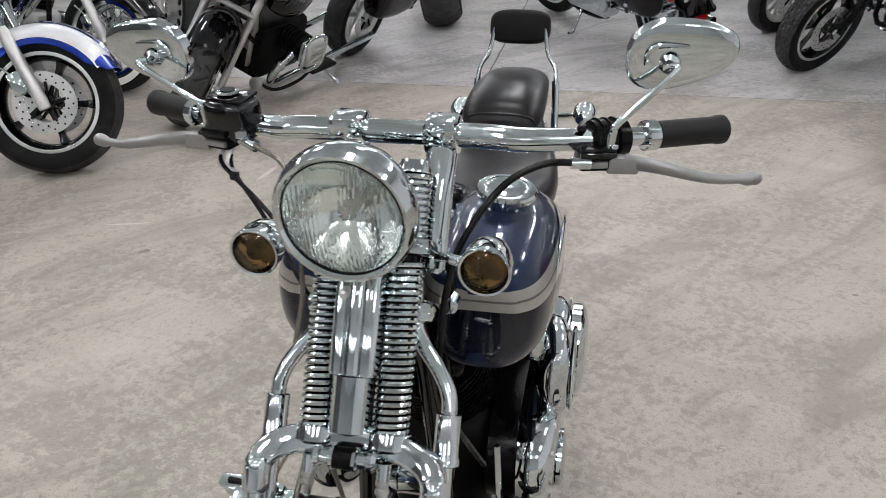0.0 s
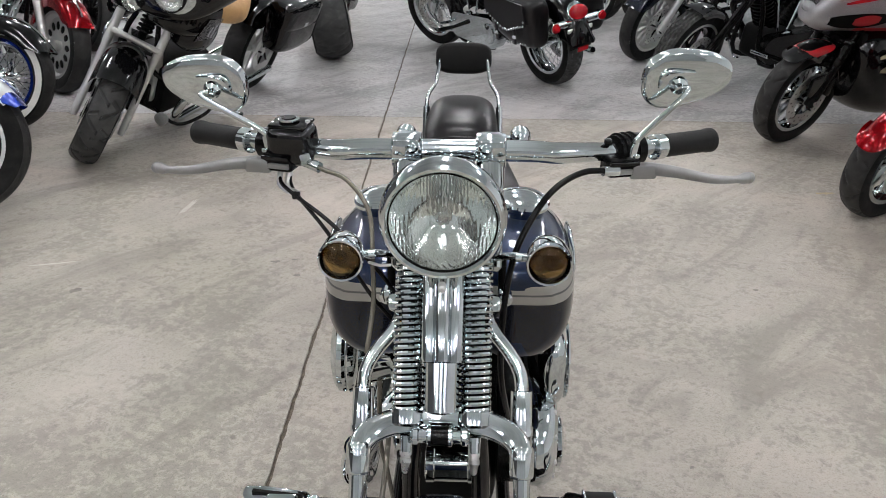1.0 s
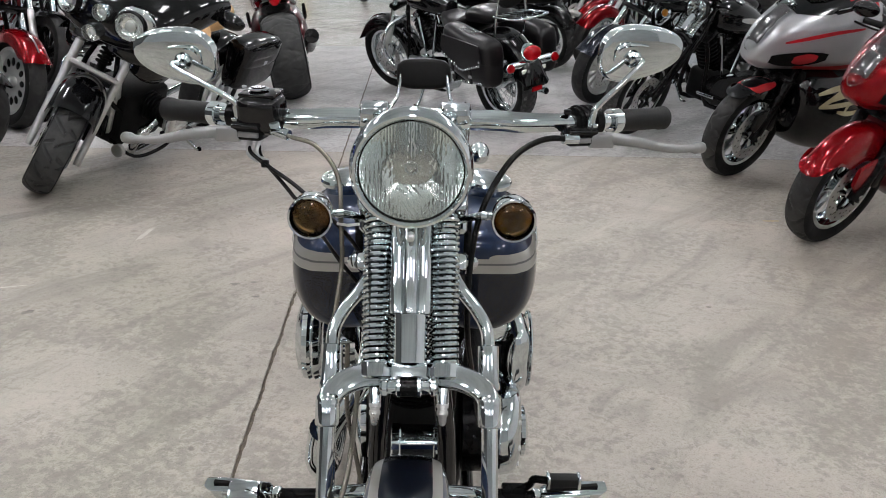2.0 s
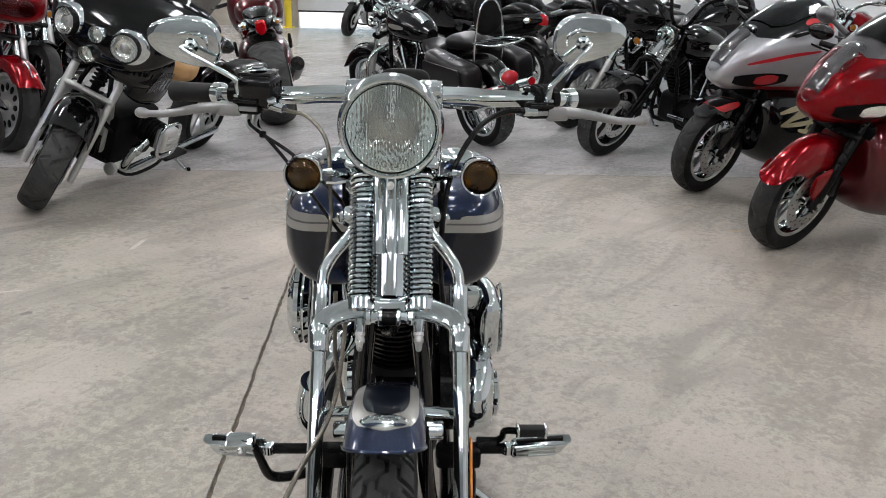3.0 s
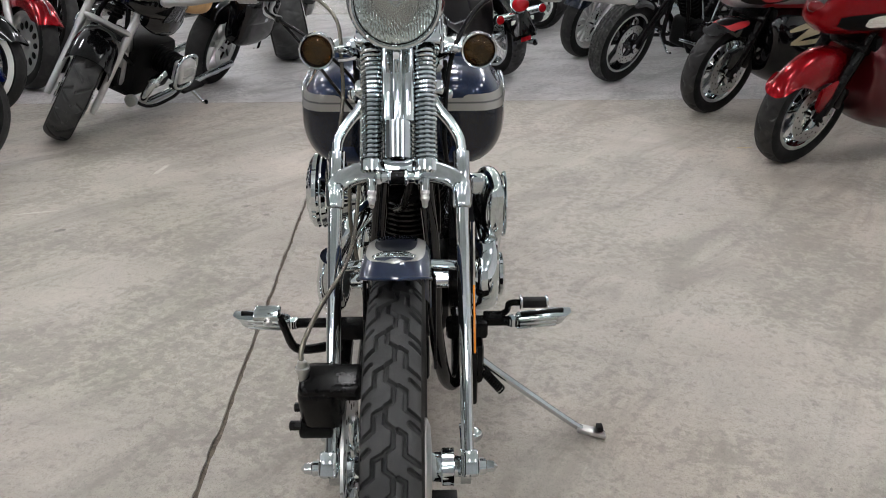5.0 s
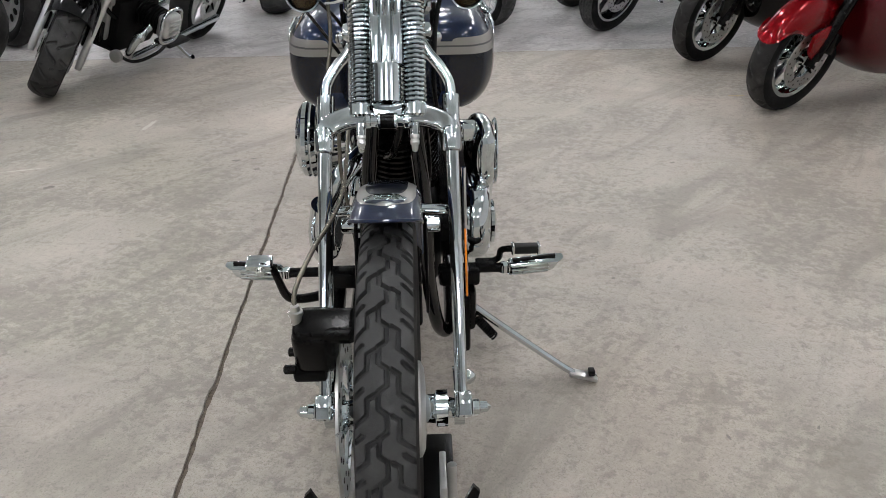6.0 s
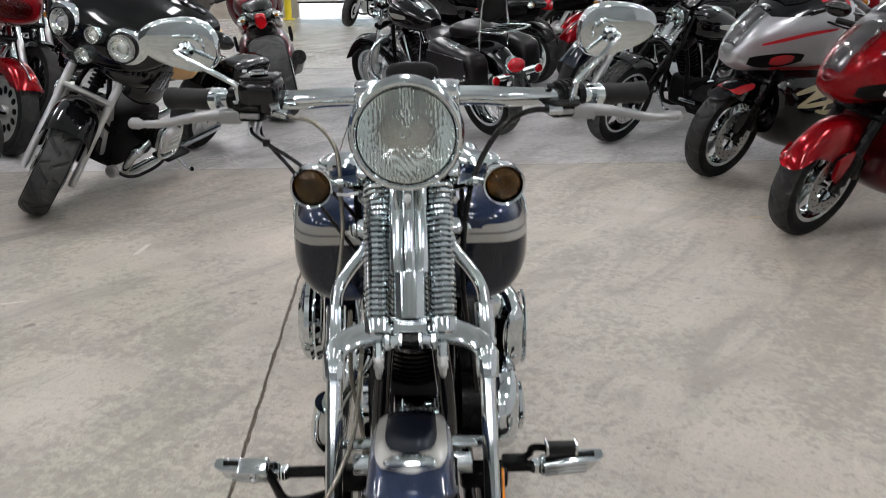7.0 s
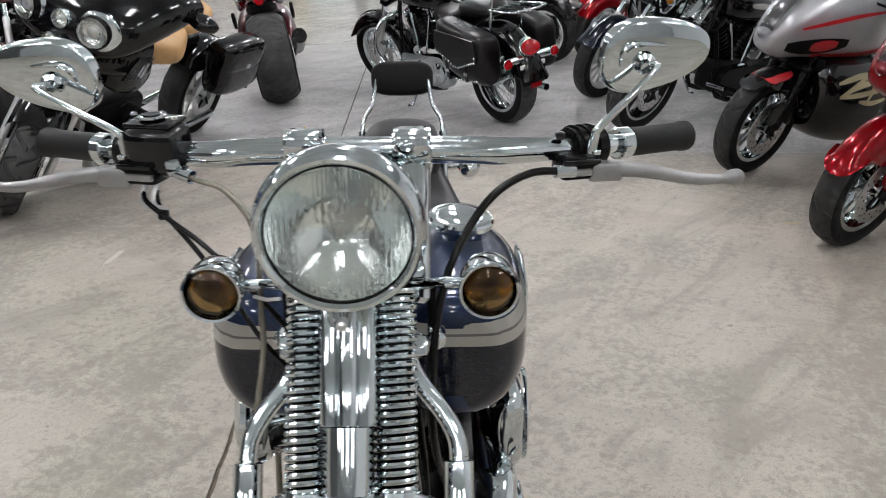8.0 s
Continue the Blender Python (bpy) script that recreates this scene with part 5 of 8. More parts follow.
for s in (-1, 1):
    part("sissy_sleeve", Geo().tube([(s * 0.117, 1.39, 0.66), (s * 0.112, 1.432, 0.815)], 0.0105, 14), CHROME, sissy)
    part("sissy_plate", Geo().box((s * 0.119, 1.28, 0.66), (0.008, 0.26, 0.03), 0.003, (12, 0, 0)), CHROME, sissy)
    bullet_signal(bike, (s * 0.192, 1.60, 0.667), s, 0.036, 1, RED_LENS, "rear_turn_signal")
    part("rear_signal_arm", Geo().tube([(s * 0.155, 1.588, 0.667), (s * 0.10, 1.588, 0.66)], 0.009, 12), CHROME, bike)
    part("fender_rail", Geo().tube([(s * 0.112, 1.05, 0.60), (s * 0.118, 1.25, 0.66), (s * 0.118, 1.42, 0.665)], 0.014, 12, 4), CHROME, bike)
part("tail_lamp", Geo().loft([(1.66, 0, 0.60, 0.04, 0.03), (1.69, 0, 0.60, 0.042, 0.034), (1.73, 0, 0.60, 0.03, 0.024)], 20), RED_LENS, bike)

# frame and engine
for s in (-1, 1):
    part("down_tube", Geo().tube([(s * 0.02, 0.13, 0.86), (s * 0.038, 0.12, 0.76), (s * 0.060, 0.105, 0.55), (s * 0.066, 0.105, 0.36), (s * 0.09, 0.16, 0.20), (s * 0.12, 0.30, 0.165), (s * 0.12, 1.0, 0.165)], 0.0165, 14, 6), BLACK_GLOSS, bike)
    part("rear_frame_tube", Geo().tube([(s * 0.12, 1.0, 0.165), (s * 0.13, 1.06, 0.24), (s * 0.12, 1.02, 0.5), (s * 0.07, 0.9, 0.66), (s * 0.02, 0.3, 0.84)], 0.016, 12, 5), BLACK_GLOSS, bike)
    part("swingarm", Geo().tube([(s * 0.12, 0.98, 0.32), (s * 0.125, 1.33, 0.322)], 0.022, 12), BLACK_GLOSS, bike)
part("backbone", Geo().tube([(0, 0.12, 0.90), (0, 0.5, 0.80), (0, 0.9, 0.66)], 0.025, 12), BLACK_GLOSS, bike)


def finned(g, a, b, r, fins, rx=1.0):
    a, b = Vector(a), Vector(b)
    d = b - a
    L = d.length
    prof = [(0, r * 0.8)]
    for i in range(fins):
        h = L * (i + 0.2) / fins
        t = L / fins * 0.4
        prof += [(h, r * 0.82), (h, r), (h + t, r), (h + t, r * 0.82)]
    prof.append((L, r * 0.8))
    return g.lathe(prof, a, d, 26)


crank = (0, 0.52, 0.35)
part("crankcase", Geo().box(crank, (0.20, 0.40, 0.28), 0.05, seg=4), BLACK_MATT, bike)
part("front_cylinder", finned(Geo(), (0, 0.46, 0.45), (0, 0.27, 0.70), 0.100, 14), BLACK_SATIN, bike, "black finned front cylinder")
part("rear_cylinder", finned(Geo(), (0, 0.60, 0.45), (0, 0.75, 0.68), 0.085, 11), BLACK_SATIN, bike)
part("front_rocker_box", Geo().box((0, 0.27, 0.70), (0.15, 0.13, 0.06), 0.02, (36, 0, 0), 3), BLACK_SATIN, bike)
part("rear_rocker_box", Geo().box((0, 0.77, 0.70), (0.15, 0.13, 0.06), 0.02, (-33, 0, 0), 3), CHROME, bike)
part("oil_filter", Geo().lathe([(0, 0.03), (0.002, 0.036), (0.016, 0.036), (0.018, 0.034), (0.078, 0.034), (0.080, 0.036), (0.090, 0.036), (0.094, 0.03), (0.097, 0.005)], (-0.040, 0.165, 0.495), (1, 0, 0), 24), CHROME, bike, "chrome oil filter between the frame tubes")
part("regulator", Geo().box((0, 0.10, 0.30), (0.10, 0.04, 0.10), 0.008), BLACK_MATT, bike)
for k in range(7):
    part("regulator_fin", Geo().box((-0.042 + 0.014 * k, 0.078, 0.30), (0.003, 0.02, 0.09), 0.001), BLACK_MATT, bike)
part("horn_bracket", Geo().box((0.165, 0.42, 0.605), (0.055, 0.04, 0.05), 0.010), CHROME, bike)
horn = Geo().loft(smooth_rows([(-0.085, -0.004, 0.01, 0.012, 0.040), (-0.072, -0.002, 0.006, 0.028, 0.072), (-0.02, 0, 0, 0.038, 0.096), (0.04, 0, 0, 0.036, 0.092), (0.085, 0, 0, 0.022, 0.060), (0.095, 0, 0, 0.008, 0.03)], 4), 28)
part("horn_cover", horn.moved(Matrix.Translation((0.206, 0.46, 0.535)) @ Matrix.Rotation(radians(8), 4, "Z")), CHROME, bike, "chrome horn cover")
part("horn_rim", Geo().tube([(0.242, 0.455 + 0.070 * math.cos(a), 0.538 + 0.082 * math.sin(a)) for a in (2 * math.pi * i / 32 for i in range(32))], 0.004, 8, loop=True), CHROME, bike)
part("air_cleaner", Geo().lathe([(0.0, 0.05), (0.002, 0.086), (0.012, 0.092), (0.018, 0.088), (0.024, 0.092), (0.034, 0.090), (0.044, 0.078), (0.048, 0.06), (0.050, 0.058), (0.054, 0.03), (0.055, 0.001)], (-0.188, 0.38, 0.605), (-1, 0, 0.02), 48), CHROME, bike, "round stepped chrome air cleaner cover")
part("air_cleaner_base", Geo().lathe([(0, 0.06), (0.06, 0.08)], (-0.12, 0.38, 0.605), (-1, 0, 0), 24), CHROME, bike)
# primary cover, bike's left
prim = []
for t in range(48):
    a = 2 * math.pi * t / 48
    cx, r = (0.38, 0.100) if math.cos(a) < 0 else (0.74, 0.125)
    prim.append((cx + r * math.cos(a), 0.385 + r * math.sin(a)))
pr = part("primary_cover", Geo().grid([[Vector((x, 0.52 + (p[0] - 0.52) * k, 0.385 + (p[1] - 0.385) * k)) for p in prim] for x, k in ((0.150, 0.94), (0.166, 0.985), (0.180, 1.0), (0.200, 0.985), (0.214, 0.94), (0.223, 0.86), (0.228, 0.7), (0.229, 0.3))], cap0=True, cap1=True), CHROME, bike, "polished chrome primary cover")
part("inner_primary", Geo().grid([[Vector((x, 0.52 + (p[0] - 0.52) * 0.96, 0.385 + (p[1] - 0.385) * 0.96)) for p in prim] for x in (0.10, 0.152)], cap0=True, cap1=True), BLACK_SATIN, pr)
part("derby_cover", Geo().lathe([(0, 0.105), (0.020, 0.105), (0.030, 0.094), (0.036, 0.06), (0.038, 0.001)], (0.226, 0.74, 0.39), (1, 0, 0), 36), CHROME, pr)
part("inspection_cover", Geo().lathe([(0, 0.055), (0.008, 0.055), (0.013, 0.045), (0.014, 0.001)], (0.227, 0.385, 0.375), (1, 0, 0), 28), CHROME, pr)
for i in range(10):
    a = 2 * math.pi * i / 10
    cx, r = (0.39, 0.085) if math.cos(a) < 0 else (0.74, 0.115)
    part("primary_screw", Geo().lathe([(0, 0.006), (0.004, 0.006), (0.005, 0.003)], (0.217, cx + r * math.cos(a), 0.385 + r * math.sin(a)), (1, 0, 0), 8), STEEL, pr)
# gear side, bike's right
part("cam_cover", Geo().lathe([(0, 0.10), (0.012, 0.10), (0.02, 0.085), (0.022, 0.05), (0.024, 0.001)], (-0.105, 0.47, 0.36), (-1, 0, 0), 36), CHROME, bike)
part("lifter_block", Geo().box((-0.105, 0.47, 0.47), (0.05, 0.14, 0.06), 0.01), CHROME, bike)
for y0, y1 in ((0.43, 0.30), (0.46, 0.34), (0.49, 0.67), (0.52, 0.71)):
    part("pushrod_tube", Geo().tube([(-0.115, y0, 0.48), (-0.07, y1, 0.69)], 0.010, 12), CHROME, bike)
for pts in ([(-0.06, 0.22, 0.63), (-0.11, 0.165, 0.60), (-0.155, 0.17, 0.52), (-0.175, 0.22, 0.42), (-0.18, 0.34, 0.32), (-0.185, 0.6, 0.29), (-0.19, 1.0, 0.28), (-0.195, 1.75, 0.30)],
            [(-0.06, 0.82, 0.63), (-0.12, 0.86, 0.58), (-0.165, 0.84, 0.46), (-0.18, 0.90, 0.38), (-0.185, 1.1, 0.36), (-0.19, 1.75, 0.40)]):
    ex = part("exhaust_pipe", Geo().tube(pts, 0.0235, 18, 6), CHROME, bike, "chrome exhaust pipe")
    k0, k1 = Vector(pts[3]), Vector(pts[4])
    part("heat_shield", Geo().tube([Vector(p) + Vector((-0.008, 0, 0)) for p in pts[2:6]], 0.029, 18, 6), CHROME, ex)
part("down_wire", Geo().tube([(-0.10, 0.02, 0.78), (-0.105, 0.03, 0.66), (-0.098, 0.06, 0.56), (-0.085, 0.07, 0.45)], 0.004, 8, 6), BRAIDED, bike)
for k in range(4):
    part("loom_wire", Geo().tube([(0.03 + 0.010 * k, 0.14, 0.80), (0.04 + 0.010 * k, 0.14, 0.70), (0.05 + 0.008 * k, 0.15, 0.60), (0.04 + 0.008 * k, 0.16, 0.50)], 0.0035, 8, 6), CABLE, bike)
part("coil_lead", Geo().tube([(0.0, 0.14, 0.80), (0.015, 0.10, 0.73), (0.0, 0.12, 0.66), (-0.02, 0.2, 0.62)], 0.009, 10, 6), CABLE, bike)
part("shift_rod", Geo().tube([(0.145, 0.12, 0.62), (0.150, 0.14, 0.42), (0.155, 0.17, 0.36), (0.165, 0.24, 0.28)], 0.005, 8, 3), CHROME, bike)

# foot controls
for s in (-1, 1):
    fy = 0.235
    part("control_bracket", Geo().box((s * 0.14, fy - 0.01, 0.308), (0.10, 0.05, 0.045), 0.01), BLACK_SATIN, bike)
    arm = part("peg_arm", Geo().tube([(s * 0.12, fy, 0.318), (s * (0.246 if s > 0 else 0.272), fy, 0.318)], 0.012, 14), BLACK_SATIN, bike)
    part("peg_joint", Geo().lathe([(-0.012, 0.010), (-0.010, 0.014), (0.010, 0.014), (0.012, 0.010)], (s * (0.25 if s > 0 else 0.276), fy, 0.318), (0, 0, 1), 14), CHROME, arm)
    px = 0.258 if s > 0 else 0.284
    rows_ = []
    for t, w_, h_, lift in ((0.0, 0.014, 0.014, 0.0), (0.006, 0.019, 0.0175, 0.001), (0.092, 0.022, 0.0180, 0.010), (0.112, 0.020, 0.0160, 0.0125)):
        ring = []
        for a in (2 * math.pi * j / 28 for j in range(28)):
            ca, sa = math.cos(a), math.sin(a)
            # squarish bar, its outer end cut on the slant
            cut = 0.020 * sa if t > 0.1 else 0.0
            ring.append(Vector((s * (px + t + cut), fy + w_ * math.copysign(abs(ca) ** 0.45, ca), 0.318 + lift + h_ * math.copysign(abs(sa) ** 0.45, sa))))
        rows_.append(ring)
    pg = part("footpeg", Geo().grid(rows_, cap0=True, cap1=True), CHROME, bike, "ribbed chrome footpeg with a slanted end")
    part("peg_rubber", Geo().box((s * (px + 0.062), fy - 0.004, 0.3445), (0.104, 0.010, 0.006), 0.002, (0, -s * 6.2, 0)), BLACK_MATT, pg, "black rubber strip")
    for k in range(3):
        part("peg_rib", Geo().box((s * (px + 0.052), fy - 0.0215, 0.312 + 0.0095 * k + 0.002), (0.088, 0.004, 0.0035), 0.0015, (0, -s * 6.2, 0)), STEEL, pg)
# brake pedal, bike's right
part("brake_pedal_arm", Geo().tube([(-0.165, 0.26, 0.25), (-0.225, 0.235, 0.248), (-0.272, 0.215, 0.262), (-0.286, 0.18, 0.33), (-0.296, 0.165, 0.372), (-0.325, 0.16, 0.382)], [0.013, 0.012, 0.011, 0.009, 0.008, 0.008], 12, 5), BLACK_SATIN, bike)
bp = part("brake_pedal_pad", Geo().box((-0.320, 0.16, 0.384), (0.062, 0.040, 0.016), 0.006, (20, 0, 0)), CHROME, bike)
part("pedal_nut", Geo().lathe([(0, 0.010), (0.014, 0.010), (0.018, 0.004)], (-0.316, 0.148, 0.378), (0, -0.6, -0.8), 10), STEEL, bp)
part("master_cylinder", Geo().lathe([(-0.05, 0.02), (-0.045, 0.027), (0.04, 0.027), (0.05, 0.018)], (-0.165, 0.23, 0.235), (0, 1, 0.3), 20), BLACK_SATIN, bike)
# gear lever, bike's left
part("shift_arm", Geo().tube([(0.20, 0.24, 0.325), (0.235, 0.245, 0.338), (0.24, 0.22, 0.372), (0.262, 0.20, 0.385)], 0.008, 10, 4), BLACK_SATIN, bike)
part("shift_clamp", Geo().box((0.205, 0.24, 0.325), (0.05, 0.04, 0.02), 0.005), BLACK_SATIN, bike)
sp = part("shift_peg", Geo().box((0.293, 0.20, 0.385), (0.060, 0.024, 0.021), 0.004), GRIP, bike, "rubber gear-shift peg with chrome caps")
for x in (0.261, 0.321):
    part("shift_cap", Geo().box((x + 0.004, 0.20, 0.385), (0.008, 0.028, 0.026), 0.004), CHROME, sp)
# side stand
ks = part("side_stand", Geo().tube([(0.165, 0.225, 0.225), (0.20, 0.222, 0.197), (0.30, 0.215, 0.120), (0.40, 0.208, 0.045), (0.43, 0.206, 0.025)], [0.012, 0.010, 0.0092, 0.0085, 0.0085], 14, 4), CHROME, bike, "chrome side stand folded out to the floor")
part("stand_foot", Geo().box((0.455, 0.204, 0.018), (0.075, 0.030, 0.012), 0.004, (0, 14, -4)), STEEL, ks)
part("stand_stop", Geo().box((0.475, 0.200, 0.030), (0.016, 0.022, 0.016), 0.003), BLACK_MATT, ks)
part("stand_bracket", Geo().box((0.155, 0.235, 0.225), (0.05, 0.10, 0.11), 0.012), BLACK_SATIN, bike)
part("stand_spring", Geo().helix((0.178, 0.205, 0.20), (0.225, 0.20, 0.145), 0.010, 0.0026, 11, 6, 12), BLACK_SATIN, ks)
part("skid_plate", Geo().box((0.155, 0.24, 0.20), (0.02, 0.14, 0.16), 0.008), BLACK_SATIN, bike)

# wheel chock that holds the front wheel
chock = thing("wheel_chock", "black steel wheel chock with grey uprights on the floor", "wheel chock", pose(0, AXLE_Y, 0))
part("base_rail", Geo().box((0, 0.02, 0.012), (0.22, 0.62, 0.022), 0.004), BLACK_SATIN, chock)
for s in (-1, 1):
    part("side_plate", Geo().plate([(-0.33, 0.02), (0.10, 0.02), (0.10, 0.10), (-0.02, 0.16), (-0.30, 0.10)], s * 0.090 - 0.003, s * 0.090 + 0.003, "yz"), BLACK_SATIN, chock)
    part("upright", Geo().tube([(s * 0.098, -0.04, 0.02), (s * 0.098, -0.02, 0.235)], 0.009, 12), STEEL, chock, "grey steel upright")
    part("guide_plate", Geo().box((s * 0.082, -0.02, 0.17), (0.012, 0.10, 0.11), 0.003), ALLOY, chock)
    part("guide_wing", Geo().plate([(s * 0.074, 0.24), (s * 0.124, 0.352), (s * 0.134, 0.34), (s * 0.104, 0.20)], -0.205, -0.197), BLACK_SATIN, chock)
    part("wing_arm", Geo().tube([(s * 0.095, -0.19, 0.03), (s * 0.097, -0.196, 0.22)], 0.011, 10), BLACK_SATIN, chock)

# ---- the other motorcycles ----
def stand(x, y, heading, lean):
    """Pose of a parked motorcycle: front wheel on the floor at x, y; its tail points along heading, degrees from +y towards +x."""
    return Matrix.Translation((x, y, 0)) @ Matrix.Rotation(radians(-heading), 4, "Z") @ Matrix.Rotation(radians(lean), 4, "Y")


def steering(r, rake, angle):
    up = Vector((0, math.sin(radians(rake)), math.cos(radians(rake))))
    p = Vector((0, 0.05, r)) + up * 0.1
    return Matrix.Translation(p) @ Matrix.Rotation(radians(angle), 4, up) @ Matrix.Translation(-p)


def loft_side(sections, y, z, power, side):
    """The point of a loft's side at y and z."""
    for a, b in zip(sections, sections[1:]):
        if a[0] <= y <= b[0]:
            t = (y - a[0]) / (b[0] - a[0])
            _, xc, zc, w, h = (p + (q - p) * t for p, q in zip(a, b))
            q = max(-0.98, min(0.98, (z - zc) / h))
            return Vector((xc + side * w * (1 - abs(q) ** power) ** (1 / power), y, z))
    return Vector((0, y, z))


def loft_patch(sections, y0, y1, a0, a1, lift, power=2.3, n=20):
    """A sheet that lies on a loft between two stations and two angles round it."""
    rows = []
    for y, x, z, w, h in sections:
        if y0 <= y <= y1:
            t = (y - y0) / (y1 - y0)
            cut = 1.0 - 0.55 * max(0.0, 1 - t / 0.35) ** 2
            row = []
            for k in range(n + 1):
                a = radians(90 + ((a0 + (a1 - a0) * k / n) - 90) * cut)
                ca, sa = math.cos(a), math.sin(a)
                row.append(Vector((x + (w + lift) * math.copysign(abs(ca) ** (2 / power), ca), y, z + (h + lift) * math.copysign(abs(sa) ** (2 / power), sa))))
            rows.append(row)
    return Geo().grid(rows, closed=False)


def ribbon(sections, pts, width, power=2.4, side=1, lift=0.003, steps=6):
    """A painted band on a loft's side along points of (y, z)."""
    line, _ = curve([Vector((0, a, b)) for a, b in pts], [0] * len(pts), steps)
    rows = []
    for i, p in enumerate(line):
        d = (line[min(i + 1, len(line) - 1)] - line[max(i - 1, 0)]).normalized()
        n = Vector((0, -d.z, d.y))
        t = i / (len(line) - 1)
        w = width * (0.25 + 0.75 * math.sin(math.pi * min(max(t, 0.04), 0.96)) ** 0.6)
        row = []
        for k in range(5):
            q = p + n * w * (k / 4 - 0.5)
            v = loft_side(sections, q.y, q.z, power, side)
            row.append(v + Vector((side * lift, 0, 0)))
        rows.append(row)
    return Geo().grid(rows, closed=False)


def tele_fork(th, r, rake, length=0.80, x=0.105, lower=None, upper=None, rad=0.024, axle_y=0.0):
    lower, upper = lower or ALLOY, upper or CHROME
    up = Vector((0, math.sin(radians(rake)), math.cos(radians(rake))))
    for s in (-1, 1):
        a = Vector((s * x, axle_y, r)) - up * 0.03
        fl = part("fork_leg", Geo().tube([a, a + up * 0.05, a + up * 0.38, a + up * 0.40], [rad * 1.15, rad * 1.25, rad * 1.2, rad * 1.0], 16), lower, th)
        part("fork_tube", Geo().tube([a + up * 0.38, a + up * length], rad * 0.92, 16), upper, fl)
        part("fork_cap", Geo().lathe([(0, rad * 1.05), (0.02, rad * 1.05), (0.028, rad * 0.6)], a + up * length, up, 12), CHROME, fl)
        part("caliper", Geo().box(a + up * 0.10 + Vector((s * 0.002, 0.07, 0.02)), (0.05, 0.07, 0.11), 0.014, (-rake, 0, 0)), BLACK_SATIN if upper is not CHROME else CHROME, fl)
    top = Vector((0, axle_y, r)) + up * (length - 0.06)
    part("top_yoke", Geo().box(top, (2 * x + 0.06, 0.07, 0.03), 0.01, (-rake, 0, 0)), BLACK_SATIN, th)
    part("lower_yoke", Geo().box(top - up * 0.2, (2 * x + 0.06, 0.07, 0.04), 0.01, (-rake, 0, 0)), BLACK_SATIN, th)
    part("axle", Geo().tube([(-x - 0.03, axle_y, r), (x + 0.03, axle_y, r)], 0.012, 12), STEEL, th)
    return top + up * 0.06, up


def round_lamp(th, c, r, d=(0, -1, 0), shell=None, name="headlamp"):
    c, d = Vector(c), Vector(d).normalized()
    b = part(name, Geo().lathe([(0.0, r * 0.9), (0.008, r), (-0.02, r * 1.02), (-0.06, r * 0.9), (-0.10, r * 0.55), (-0.11, 0.004)], c, d, 32, caps=False), shell or CHROME, th)
    part("reflector", Geo().lathe([(0.0, r * 0.9), (-0.02, r * 0.7), (-0.045, r * 0.35), (-0.05, 0.003)], c, d, 28, caps=False), REFLECTOR, b)
    part("lens", Geo().lathe([(0.002, r * 0.92), (0.012, r * 0.7), (0.018, r * 0.35), (0.02, 0.002)], c, d, 28, caps=False), CLEAR, b, "clear glass lens")
    part("bulb", Geo().lathe([(-0.02, r * 0.22), (-0.01, r * 0.22), (-0.008, r * 0.1)], c, d, 14), BULB, b)
    return b


def flush_lamp(th, c, r, d=(0, -1, 0), shell=None, name="headlamp"):
    """A shallow round lamp set into a fairing: ring, dish, bulb and glass."""
    c, d = Vector(c), Vector(d).normalized()
    b = part(name, Geo().lathe([(-0.05, r * 1.06), (0.022, r * 1.06), (0.030, r * 1.0), (0.026, r * 0.94), (0.0, r * 0.93)], c, d, 36, caps=False), shell or CHROME, th)
    part("reflector", Geo().lathe([(0.024, r * 0.94), (0.010, r * 0.72), (0.002, r * 0.4), (0.0, 0.003)], c, d, 30, caps=False), LAMP_BOWL, b)
    part("lens", Geo().lathe([(0.026, r * 0.95), (0.034, r * 0.7), (0.039, r * 0.35), (0.040, 0.002)], c, d, 30, caps=False), CLEAR, b, "clear glass lens")
    part("bulb", Geo().lathe([(0.002, r * 0.34), (0.012, r * 0.36), (0.018, r * 0.2), (0.019, 0.002)], c, d, 18), STEEL, b)
    return b


